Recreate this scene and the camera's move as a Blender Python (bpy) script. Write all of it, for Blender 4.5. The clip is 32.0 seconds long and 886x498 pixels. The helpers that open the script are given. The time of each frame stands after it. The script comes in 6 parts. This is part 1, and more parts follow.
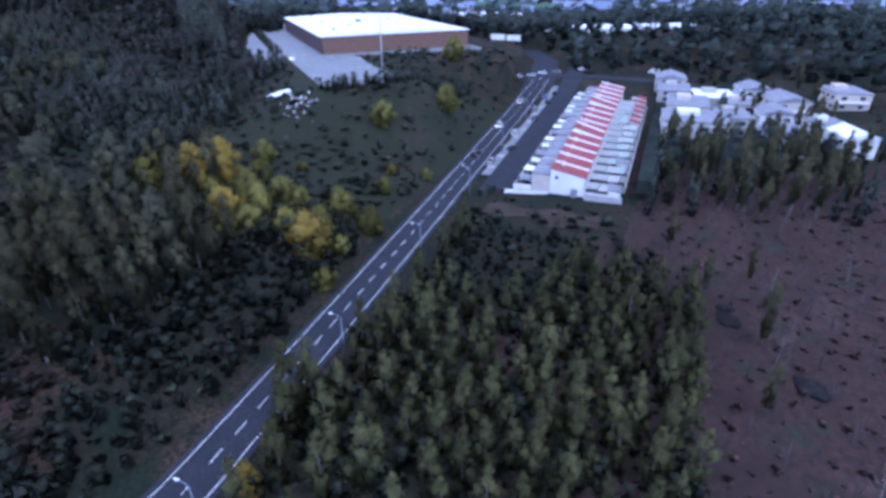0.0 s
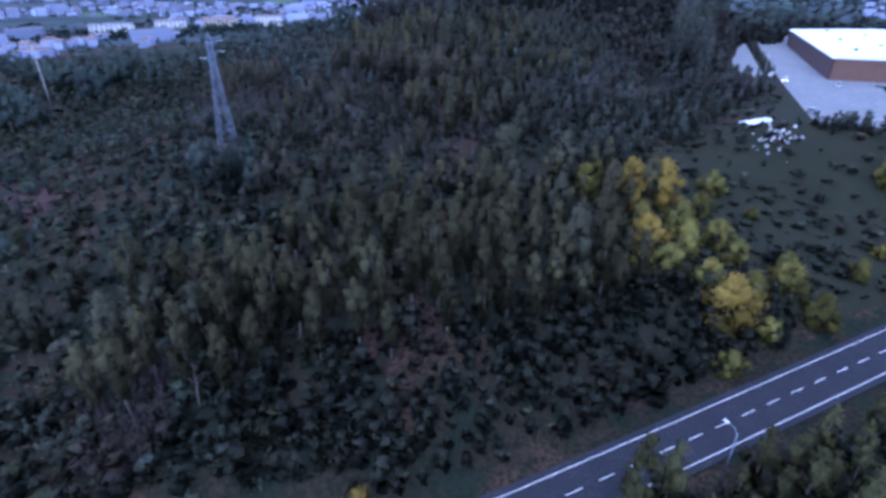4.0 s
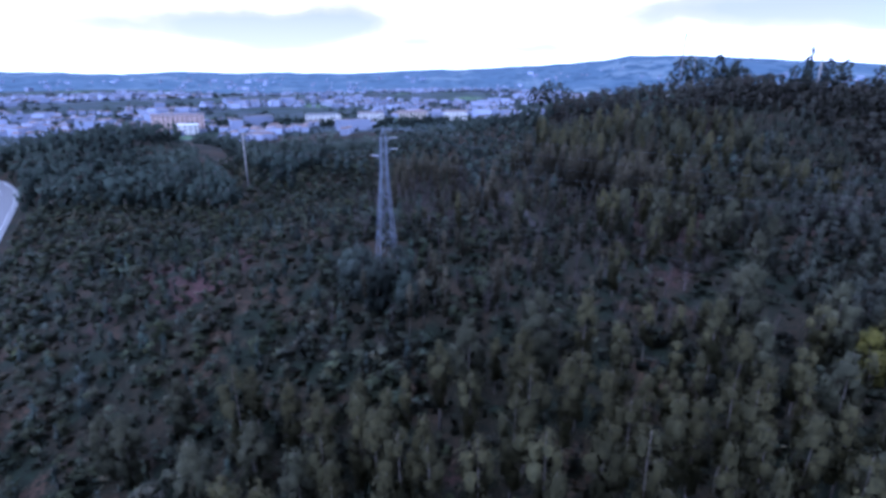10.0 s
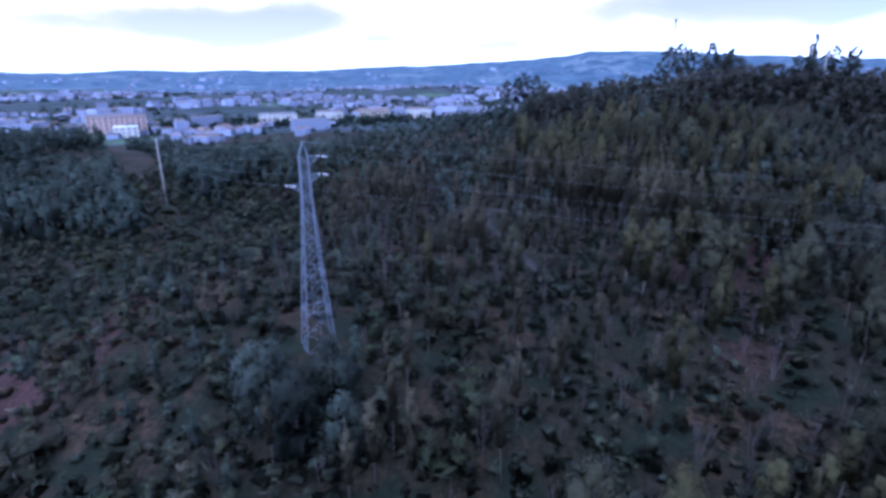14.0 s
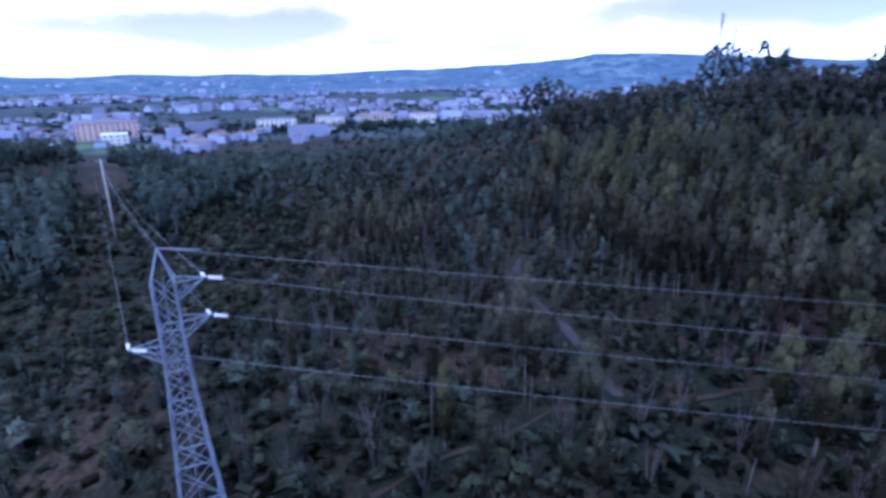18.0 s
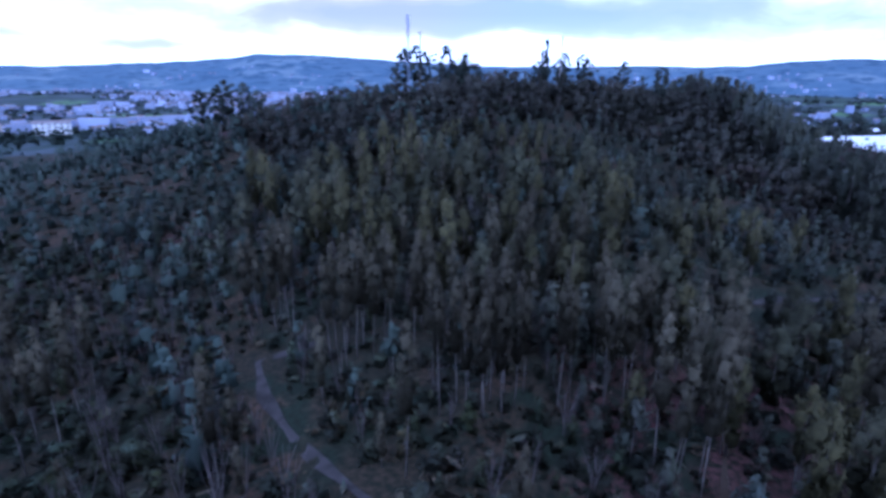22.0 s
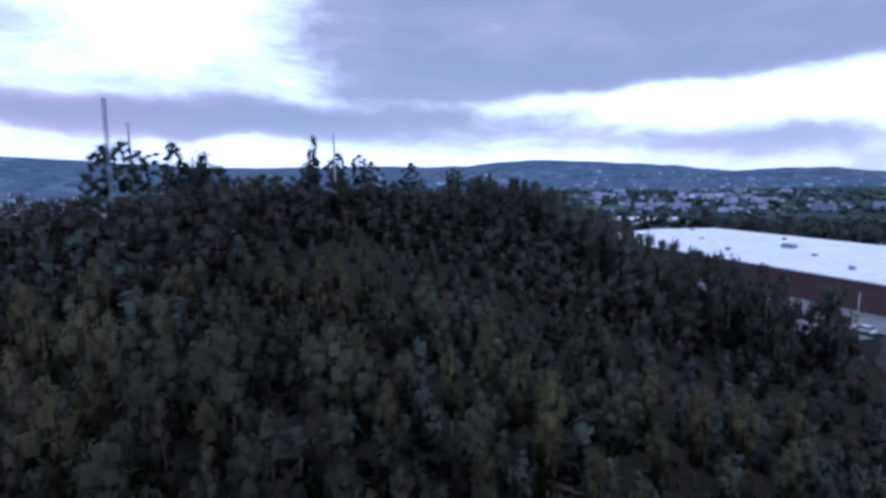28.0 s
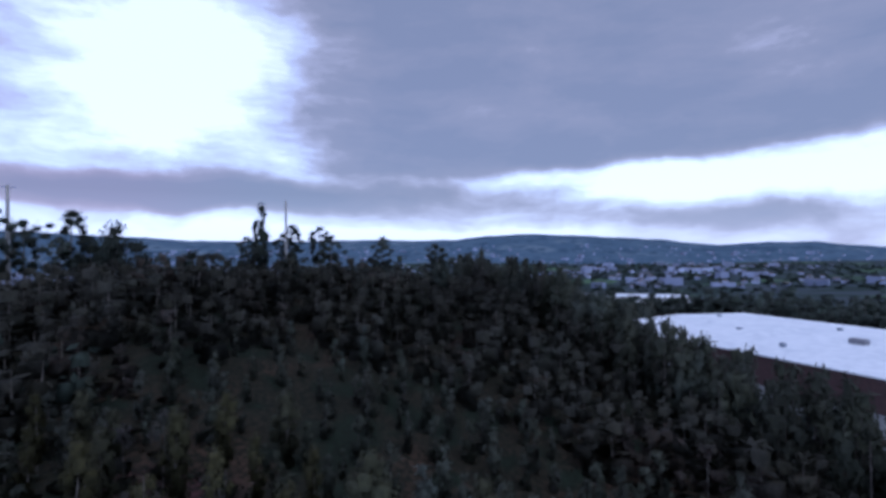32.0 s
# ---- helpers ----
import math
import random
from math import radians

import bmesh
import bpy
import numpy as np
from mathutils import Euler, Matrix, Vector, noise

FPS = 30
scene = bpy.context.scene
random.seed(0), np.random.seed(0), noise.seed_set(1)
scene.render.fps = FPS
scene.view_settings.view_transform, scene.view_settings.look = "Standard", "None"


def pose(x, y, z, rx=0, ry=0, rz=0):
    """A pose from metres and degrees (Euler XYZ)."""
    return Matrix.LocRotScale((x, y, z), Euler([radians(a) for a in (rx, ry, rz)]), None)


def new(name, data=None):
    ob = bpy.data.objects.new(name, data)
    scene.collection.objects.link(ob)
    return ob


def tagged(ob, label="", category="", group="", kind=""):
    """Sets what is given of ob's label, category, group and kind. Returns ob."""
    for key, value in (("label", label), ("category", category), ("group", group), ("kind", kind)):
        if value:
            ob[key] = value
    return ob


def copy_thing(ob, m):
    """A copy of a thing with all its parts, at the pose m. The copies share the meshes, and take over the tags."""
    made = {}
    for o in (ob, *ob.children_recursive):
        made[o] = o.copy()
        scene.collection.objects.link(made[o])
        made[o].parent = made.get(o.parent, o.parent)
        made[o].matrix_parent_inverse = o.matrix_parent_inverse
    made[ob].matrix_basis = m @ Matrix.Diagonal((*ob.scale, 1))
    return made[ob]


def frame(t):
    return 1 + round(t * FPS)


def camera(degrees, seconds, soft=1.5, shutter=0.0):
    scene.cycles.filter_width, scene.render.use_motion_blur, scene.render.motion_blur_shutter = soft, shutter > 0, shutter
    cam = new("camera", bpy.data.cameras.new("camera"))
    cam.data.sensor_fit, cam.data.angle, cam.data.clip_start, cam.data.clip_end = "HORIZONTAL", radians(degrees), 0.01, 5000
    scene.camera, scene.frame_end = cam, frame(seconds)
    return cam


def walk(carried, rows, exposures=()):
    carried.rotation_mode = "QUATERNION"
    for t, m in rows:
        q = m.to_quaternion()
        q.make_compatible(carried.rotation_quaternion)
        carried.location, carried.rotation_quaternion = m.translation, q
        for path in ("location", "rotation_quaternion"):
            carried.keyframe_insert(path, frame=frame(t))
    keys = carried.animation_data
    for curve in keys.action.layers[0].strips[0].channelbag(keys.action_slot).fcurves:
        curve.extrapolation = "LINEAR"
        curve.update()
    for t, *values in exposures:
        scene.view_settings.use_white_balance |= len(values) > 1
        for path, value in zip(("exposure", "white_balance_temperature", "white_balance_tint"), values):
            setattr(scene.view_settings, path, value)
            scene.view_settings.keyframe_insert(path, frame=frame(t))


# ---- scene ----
cam = camera(79.09, 32.0, soft=3.4)
PATH = [
    (0.0, -0.06, -30.00, 60.70, 62.47, 0.52, -63.84),
    (0.5, 1.32, -28.92, 60.93, 62.48, 0.48, -57.09),
    (1.0, 2.64, -27.68, 61.20, 62.47, 0.43, -50.07),
    (1.5, 3.86, -26.29, 61.46, 62.54, 0.46, -43.08),
    (2.0, 4.84, -24.80, 61.65, 62.67, 0.53, -36.24),
    (2.5, 5.70, -23.16, 61.78, 62.86, 0.66, -29.42),
    (3.0, 6.38, -21.22, 61.80, 62.95, 0.47, -22.66),
    (3.5, 6.84, -19.25, 61.79, 62.87, 0.24, -19.99),
    (5.5, 7.79, -13.70, 61.31, 63.55, 0.09, -9.69),
    (6.0, 7.84, -11.79, 61.32, 63.66, -0.07, -4.76),
    (6.5, 8.17, -9.56, 61.39, 63.72, 0.10, 0.10),
    (7.0, 8.47, -7.23, 61.43, 63.62, 0.35, 0.97),
    (7.5, 8.51, -4.88, 61.49, 63.57, 0.30, 1.11),
    (8.0, 8.52, -2.68, 61.50, 63.59, 0.26, 1.21),
    (8.5, 8.54, -0.29, 61.29, 63.60, -0.08, 1.17),
    (9.0, 8.59, 2.56, 60.87, 63.92, -0.14, 0.83),
    (9.5, 8.74, 5.97, 60.46, 65.86, -0.18, 0.32),
    (10.0, 8.87, 10.29, 60.30, 72.14, -0.11, -0.26),
    (10.5, 9.02, 14.76, 59.94, 72.75, 0.08, -0.89),
    (11.0, 9.06, 19.35, 59.60, 72.73, -0.04, -1.61),
    (11.5, 9.06, 24.14, 59.26, 72.75, -0.06, -2.34),
    (12.0, 9.01, 29.19, 58.81, 72.78, -0.03, -3.21),
    (12.5, 9.14, 33.98, 58.47, 72.82, 0.14, -3.88),
    (13.0, 9.38, 39.09, 58.25, 72.36, 0.19, -4.22),
    (13.5, 9.61, 44.41, 58.31, 71.93, 0.18, -4.26),
    (14.0, 9.80, 49.45, 58.46, 71.83, 0.28, -4.08),
    (14.5, 9.85, 54.13, 58.67, 71.71, 0.25, -3.83),
    (16.5, 10.33, 72.43, 59.36, 71.56, 0.38, -3.12),
    (17.0, 10.39, 77.30, 59.44, 71.57, 0.63, -3.12),
    (17.5, 10.32, 82.19, 59.26, 71.81, 0.59, -3.33),
    (18.0, 10.34, 87.05, 58.89, 72.12, 0.47, -3.70),
    (18.5, 10.49, 91.88, 58.70, 72.28, 0.50, -4.03),
    (19.0, 10.56, 96.55, 58.62, 72.19, 0.55, -4.37),
    (19.5, 10.68, 101.34, 58.53, 72.07, 0.47, -4.33),
    (20.0, 10.89, 106.31, 59.01, 71.57, 0.36, -11.94),
    (20.5, 11.31, 111.09, 59.39, 71.15, 0.02, -21.22),
    (21.0, 11.84, 116.03, 59.54, 71.12, -0.12, -26.62),
    (21.5, 12.66, 120.81, 59.54, 71.40, -0.16, -26.74),
    (22.0, 13.88, 125.24, 59.52, 72.15, -0.21, -36.91),
    (22.5, 15.65, 129.86, 59.73, 76.61, 0.06, -44.97),
    (23.0, 17.66, 134.36, 59.85, 78.10, 0.20, -44.88),
    (23.5, 19.76, 138.81, 59.60, 81.46, 0.23, -45.06),
    (24.0, 22.07, 143.17, 59.62, 82.46, 0.09, -45.34),
    (24.5, 24.70, 147.32, 59.86, 82.40, 0.09, -49.50),
    (25.0, 27.56, 151.52, 60.14, 82.39, 0.26, -51.57),
    (25.5, 30.62, 155.46, 60.27, 82.57, 0.38, -60.60),
    (26.0, 34.10, 158.71, 60.47, 82.40, 0.47, -62.39),
    (26.5, 38.09, 161.81, 60.77, 82.28, 0.61, -62.54),
    (28.5, 54.98, 172.29, 61.25, 82.09, 0.59, -63.29),
    (29.0, 59.15, 174.38, 61.30, 82.00, 0.52, -64.08),
    (29.5, 63.62, 176.49, 61.50, 81.97, 0.43, -64.01),
    (30.0, 67.77, 178.29, 61.58, 82.65, 0.44, -63.96),
    (30.5, 72.00, 180.17, 61.98, 86.32, 0.49, -63.97),
    (31.0, 76.37, 181.99, 62.27, 87.60, 0.48, -64.00),
    (31.5, 80.67, 183.56, 62.23, 89.48, 0.53, -64.00),
    (32.0, 85.09, 185.14, 62.20, 89.99, 0.54, -64.13),
]
walk(cam, [(t, pose(*p)) for t, *p in PATH],
     exposures=[(0, -0.21, 4880, 11.5), (3, -0.18, 4660, 14), (6, -0.16, 4750, 13), (9, -0.22, 4800, 13), (10.5, -0.25, 4820, 13), (19, -0.28, 4620, 13), (22, -0.48, 4520, 13), (23, -0.70, 4750, 12), (26, -1.20, 5080, 8.5), (29, -1.28, 5350, 7), (32, -1.62, 5420, 6)])

# ---- light: dull evening sky ----
world = bpy.data.worlds.new("evening_sky")
scene.world = world
world.use_nodes = True
wt = world.node_tree
wt.nodes.clear()


def wn(kind):
    return wt.nodes.new(kind)


w_out = wn("ShaderNodeOutputWorld")
w_bg = wn("ShaderNodeBackground")
w_sky = wn("ShaderNodeTexSky")
w_sky.sky_type = "NISHITA"
w_sky.sun_disc = False
w_sky.sun_elevation = radians(56)
w_sky.sun_rotation = radians(208)
w_co = wn("ShaderNodeTexCoord")
w_sep = wn("ShaderNodeSeparateXYZ")
wt.links.new(w_co.outputs["Generated"], w_sep.inputs[0])
# cloud deck, laid out by compass bearing and height above the horizon


def wm(op, a, b=None, c=None):
    n = wn("ShaderNodeMath")
    n.operation = op
    for k, v in enumerate((a, b, c)):
        if isinstance(v, (int, float)):
            n.inputs[k].default_value = v
        elif v is not None:
            wt.links.new(v, n.inputs[k])
    return n.outputs[0]


def wrange(v, lo, hi, out0=0.0, out1=1.0):
    r = wn("ShaderNodeMapRange")
    r.interpolation_type = "SMOOTHSTEP"
    wt.links.new(v, r.inputs["Value"])
    for key, val in (("From Min", lo), ("From Max", hi), ("To Min", out0), ("To Max", out1)):
        r.inputs[key].default_value = val
    return r.outputs[0]


def wnoise(vec, scale, detail, rough=0.55):
    n = wn("ShaderNodeTexNoise")
    n.inputs["Scale"].default_value, n.inputs["Detail"].default_value, n.inputs["Roughness"].default_value = scale, detail, rough
    wt.links.new(vec, n.inputs["Vector"])
    return n


bearing = wm("DEGREES", wm("ARCTAN2", w_sep.outputs["X"], w_sep.outputs["Y"]))
height = wm("DEGREES", wm("ARCSINE", w_sep.outputs["Z"]))
w_warp = wn("ShaderNodeSeparateColor")
wt.links.new(wnoise(w_co.outputs["Generated"], 5.0, 6.0).outputs["Color"], w_warp.inputs[0])
az = wm("ADD", bearing, wm("MULTIPLY_ADD", w_warp.outputs[0], 11.0, -5.5))
el = wm("ADD", height, wm("MULTIPLY_ADD", w_warp.outputs[1], 3.0, -1.5))
w_lay = wn("ShaderNodeCombineXYZ")
wt.links.new(wm("MULTIPLY", az, 0.035), w_lay.inputs[0])
wt.links.new(wm("MULTIPLY", el, 0.115), w_lay.inputs[1])
cover = wm("MULTIPLY_ADD", wnoise(w_lay.outputs[0], 1.6, 9.0, 0.62).outputs["Fac"], 1.25, -0.27)


def cloud(a, e, wide, tall, amount):
    """Thickens (or, below nought, thins) the cloud round a bearing and height, in degrees."""
    global cover
    u = wm("DIVIDE", wm("SUBTRACT", az, a), wide)
    v = wm("DIVIDE", wm("SUBTRACT", el, e), tall)
    g = wm("EXPONENT", wm("MULTIPLY", wm("ADD", wm("MULTIPLY", u, u), wm("MULTIPLY", v, v)), -1.0))
    cover = wm("MULTIPLY_ADD", g, amount, cover)


# the heavy bank in the east, its lower edge rising slowly to the south
bank = wm("MULTIPLY", wrange(az, 42, 60), wrange(az, 175, 140))
bank = wm("MULTIPLY", bank, wrange(wm("SUBTRACT", el, wm("MULTIPLY_ADD", az, 0.045, 4.2)), -0.3, 1.7))
cover = wm("MULTIPLY_ADD", bank, 0.44, cover)
cloud(80, 10.5, 18, 2.2, 0.14)
cloud(35, 16, 9, 8, -0.34)
cloud(93, 6.0, 15, 2.4, -0.42)
cloud(18, 12, 9, 6, 0.10)
cloud(52, 5.3, 25, 1.7, 0.36)
cloud(57, 1.5, 20, 0.8, -0.40)
cloud(92, 2.7, 18, 1.4, 0.34)
cloud(-5, 9, 34, 4.5, 0.10)
cloud(0, 2.0, 40, 2.2, -0.12)
cloud(-15, 4.5, 9, 1.3, 1.15)
cloud(36, 5.6, 13, 1.4, 0.82)
cloud(-1, 3.0, 3.5, 0.5, 0.55)
cloud(9, 2.7, 4, 0.45, 0.55)
cloud(-31, 4.4, 4, 0.7, 0.2)
w_rmp = wn("ShaderNodeValToRGB")
cr = w_rmp.color_ramp
cr.elements[0].position, cr.elements[0].color = 0.22, (1.22, 1.14, 1.10, 1)
cr.elements[1].position, cr.elements[1].color = 0.90, (0.315, 0.303, 0.308, 1)
e = cr.elements.new(0.36)
e.color = (0.80, 0.75, 0.74, 1)
e = cr.elements.new(0.50)
e.color = (0.575, 0.50, 0.48, 1)
e = cr.elements.new(0.66)
e.color = (0.385, 0.348, 0.338, 1)
wt.links.new(cover, w_rmp.inputs[0])
# the clouds thin out low down over the hills
w_low = wn("ShaderNodeMapRange")
w_low.inputs["From Min"].default_value, w_low.inputs["From Max"].default_value = 0.02, 0.10
w_low.inputs["To Min"].default_value, w_low.inputs["To Max"].default_value = 0.3, 0.0
wt.links.new(w_sep.outputs["Z"], w_low.inputs["Value"])
w_mix = wn("ShaderNodeMixRGB")
w_mix.inputs["Color2"].default_value = (0.84, 0.81, 0.85, 1)
wt.links.new(w_low.outputs[0], w_mix.inputs["Fac"])
wt.links.new(w_rmp.outputs["Color"], w_mix.inputs["Color1"])
# the thin streaks over the north-west catch a lilac light
w_lilac = wn("ShaderNodeMixRGB")
w_lilac.blend_type = "MULTIPLY"
w_lilac.inputs["Color2"].default_value = (1.10, 0.95, 0.99, 1)
wt.links.new(wm("MULTIPLY", wrange(az, 48, 30), wrange(cover, 0.38, 0.62)), w_lilac.inputs["Fac"])
wt.links.new(w_mix.outputs["Color"], w_lilac.inputs["Color1"])
w_ad2 = wn("ShaderNodeMixRGB")
w_ad2.blend_type = "ADD"
wt.links.new(wrange(cover, 0.34, 0.62, 0.05, 0.015), w_ad2.inputs["Fac"])
wt.links.new(w_lilac.outputs["Color"], w_ad2.inputs["Color1"])
wt.links.new(w_sky.outputs["Color"], w_ad2.inputs["Color2"])
w_tint = wn("ShaderNodeMixRGB")
w_tint.blend_type = "MULTIPLY"
w_tint.inputs["Fac"].default_value = 1.0
w_tint.inputs["Color2"].default_value = (0.91, 0.97, 1.31, 1)
wt.links.new(w_ad2.outputs["Color"], w_tint.inputs["Color1"])
wt.links.new(w_tint.outputs["Color"], w_bg.inputs["Color"])
w_bg.inputs["Strength"].default_value = 2.6
wt.links.new(w_bg.outputs[0], w_out.inputs["Surface"])

sun = new("sun", bpy.data.lights.new("sun", "SUN"))
sun.data.energy, sun.data.angle, sun.data.color = 1.5, radians(40), (1.0, 0.96, 0.92)
sun.rotation_euler = Euler((radians(34), 0, radians(-28)))


# ---- materials ----
def material(name, col, col2=None, scale=1.0, rough=0.8, metal=0.0, bump=0.0, bscale=None, vary=0.0, island=0.0, emit=0.0, fine=None, extra=None, leafy=0.0, cells=0.0):
    m = bpy.data.materials.new(name)
    m.use_nodes = True
    nt = m.node_tree
    b = nt.nodes["Principled BSDF"]
    b.inputs["Roughness"].default_value, b.inputs["Metallic"].default_value = rough, metal
    if rough >= 0.9:
        b.inputs["Specular IOR Level"].default_value = 0.08
    geo = nt.nodes.new("ShaderNodeNewGeometry")
    c1 = nt.nodes.new("ShaderNodeRGB")
    c1.outputs[0].default_value = (*col, 1)
    last = c1.outputs[0]

    def noise_fac(sc, detail=4.0, lo=0.35, hi=0.65):
        n = nt.nodes.new("ShaderNodeTexNoise")
        n.inputs["Scale"].default_value, n.inputs["Detail"].default_value = sc, detail
        nt.links.new(geo.outputs["Position"], n.inputs["Vector"])
        r = nt.nodes.new("ShaderNodeMapRange")
        r.inputs["From Min"].default_value, r.inputs["From Max"].default_value = lo, hi
        nt.links.new(n.outputs["Fac"], r.inputs["Value"])
        return r.outputs[0], n.outputs["Fac"]

    def mixed(a, fac, colour):
        x = nt.nodes.new("ShaderNodeMixRGB")
        nt.links.new(a, x.inputs["Color1"])
        nt.links.new(fac, x.inputs["Fac"])
        x.inputs["Color2"].default_value = (*colour, 1)
        return x.outputs[0]

    if col2:
        last = mixed(last, noise_fac(scale)[0], col2)
    if extra:  # further patches: (colour, noise scale, low, high)
        for colour, sc, lo, hi in extra:
            last = mixed(last, noise_fac(sc, 3.0, lo, hi)[0], colour)
    if fine:
        last = mixed(last, noise_fac(fine[1], 2.0)[0], fine[0])
    if leafy:  # stands of lighter and darker growth, some tens of metres across
        hsv = nt.nodes.new("ShaderNodeHueSaturation")
        r = nt.nodes.new("ShaderNodeMapRange")
        r.inputs["From Min"].default_value, r.inputs["From Max"].default_value = 0.36, 0.62
        r.inputs["To Min"].default_value, r.inputs["To Max"].default_value = 0.66, 1.26
        nt.links.new(noise_fac(0.045, 2.0)[1], r.inputs["Value"])
        nt.links.new(r.outputs[0], hsv.inputs["Value"])
        nt.links.new(last, hsv.inputs["Color"])
        last = hsv.outputs[0]
    if cells:  # tree by tree, at the spacing of the trunks
        vo = nt.nodes.new("ShaderNodeTexVoronoi")
        vo.voronoi_dimensions = "2D"
        vo.inputs["Scale"].default_value = 0.3
        nt.links.new(geo.outputs["Position"], vo.inputs["Vector"])
        sp = nt.nodes.new("ShaderNodeSeparateColor")
        nt.links.new(vo.outputs["Color"], sp.inputs[0])
        hsv = nt.nodes.new("ShaderNodeHueSaturation")
        for k, (what, lo, hi) in enumerate((("Value", 1 - cells, 1 + cells), ("Hue", 0.487, 0.51), ("Saturation", 0.75, 1.2))):
            r = nt.nodes.new("ShaderNodeMapRange")
            r.inputs["To Min"].default_value, r.inputs["To Max"].default_value = lo, hi
            nt.links.new(sp.outputs[k], r.inputs["Value"])
            nt.links.new(r.outputs[0], hsv.inputs[what])
        nt.links.new(last, hsv.inputs["Color"])
        last = hsv.outputs[0]
    for src, amount in (("object", vary), ("island", island)):
        if amount:
            hsv = nt.nodes.new("ShaderNodeHueSaturation")
            r = nt.nodes.new("ShaderNodeMapRange")
            r.inputs["To Min"].default_value, r.inputs["To Max"].default_value = 1 - amount, 1 + amount
            if src == "object":
                oi = nt.nodes.new("ShaderNodeObjectInfo")
                nt.links.new(oi.outputs["Random"], r.inputs["Value"])
            else:
                nt.links.new(geo.outputs["Random Per Island"], r.inputs["Value"])
            nt.links.new(r.outputs[0], hsv.inputs["Value"])
            nt.links.new(last, hsv.inputs["Color"])
            last = hsv.outputs[0]
    nt.links.new(last, b.inputs["Base Color"])
    if emit:
        nt.links.new(last, b.inputs["Emission Color"])
        b.inputs["Emission Strength"].default_value = emit
    if leafy:  # leaves share the light of their clump: normals leant upwards
        up = nt.nodes.new("ShaderNodeVectorMath")
        up.operation = "MULTIPLY_ADD"
        nt.links.new(geo.outputs["Normal"], up.inputs[0])
        up.inputs[1].default_value = (1 - leafy,) * 3
        up.inputs[2].default_value = (0, 0, leafy)
        nz = nt.nodes.new("ShaderNodeVectorMath")
        nz.operation = "NORMALIZE"
        nt.links.new(up.outputs[0], nz.inputs[0])
        lb = nt.nodes.new("ShaderNodeBump")
        lb.inputs["Strength"].default_value, lb.inputs["Distance"].default_value = 0.3, 0.06
        nt.links.new(noise_fac(4.5, 4.0)[1], lb.inputs["Height"])
        nt.links.new(nz.outputs[0], lb.inputs["Normal"])
        nt.links.new(lb.outputs[0], b.inputs["Normal"])
        b.inputs["Specular IOR Level"].default_value = 0.06
        tr = nt.nodes.new("ShaderNodeBsdfTranslucent")
        nt.links.new(last, tr.inputs["Color"])
        mx = nt.nodes.new("ShaderNodeMixShader")
        mx.inputs[0].default_value = 0.4
        nt.links.new(b.outputs[0], mx.inputs[1])
        nt.links.new(tr.outputs[0], mx.inputs[2])
        nt.links.new(mx.outputs[0], nt.nodes["Material Output"].inputs["Surface"])
    if bump:
        bp = nt.nodes.new("ShaderNodeBump")
        bp.inputs["Strength"].default_value = bump
        nt.links.new(noise_fac(bscale or scale * 4)[1], bp.inputs["Height"])
        nt.links.new(bp.outputs[0], b.inputs["Normal"])
    return m


M_GROUND = material("scrub_ground", (0.024, 0.022, 0.015), (0.035, 0.027, 0.018), 0.05, 0.95, bump=1.0, bscale=1.6,
                    extra=[((0.058, 0.038, 0.026), 0.06, 0.52, 0.62), ((0.072, 0.035, 0.035), 0.021, 0.60, 0.67), ((0.016, 0.023, 0.015), 0.14, 0.5, 0.6)], fine=((0.011, 0.013, 0.009), 1.4))
M_REDFIELD = material("reddish_dry_soil", (0.049, 0.028, 0.024), (0.033, 0.022, 0.019), 0.09, 0.95, bump=0.7, bscale=0.7,
                      extra=[((0.065, 0.042, 0.036), 0.05, 0.52, 0.66), ((0.030, 0.032, 0.023), 0.16, 0.55, 0.65)], fine=((0.026, 0.019, 0.017), 0.9))
M_MEADOW = material("dark_meadow_grass", (0.018, 0.021, 0.013), (0.026, 0.028, 0.017), 0.07, 0.95, bump=0.6, bscale=1.0,
                    extra=[((0.035, 0.029, 0.022), 0.045, 0.56, 0.68)], fine=((0.021, 0.023, 0.015), 0.7))
# valley fields: bluish base tones carry the haze of distance
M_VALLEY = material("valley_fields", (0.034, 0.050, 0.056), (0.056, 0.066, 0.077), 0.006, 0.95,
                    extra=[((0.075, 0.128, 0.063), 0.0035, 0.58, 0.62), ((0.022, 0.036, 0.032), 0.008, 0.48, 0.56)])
M_ASPHALT = material("worn_asphalt", (0.028, 0.030, 0.036), (0.038, 0.040, 0.047), 0.25, 0.9, bump=0.15, bscale=9.0, fine=((0.023, 0.024, 0.030), 3.0))
# asphalt coloured pale to stand for sky reflected at a low angle
M_PALEROAD = material("dusty_worn_asphalt", (0.110, 0.112, 0.120), (0.145, 0.147, 0.155), 0.2, 0.7, bump=0.1, bscale=9.0, fine=((0.092, 0.094, 0.100), 2.0))
M_YARD = material("pale_yard_paving", (0.158, 0.165, 0.172), (0.202, 0.210, 0.211), 0.08, 0.8, fine=((0.122, 0.128, 0.133), 0.7))
M_LINE = material("road_paint", (0.72, 0.72, 0.72), (0.5, 0.5, 0.5), 1.6, 0.6)
M_PATH = material("worn_pale_earth", (0.051, 0.047, 0.046), (0.024, 0.022, 0.021), 0.35, 0.95, bump=0.4, bscale=2.0)
M_DIRT = material("bare_earth", (0.033, 0.024, 0.018), (0.048, 0.038, 0.030), 0.3, 0.95, bump=0.5, bscale=2.0)
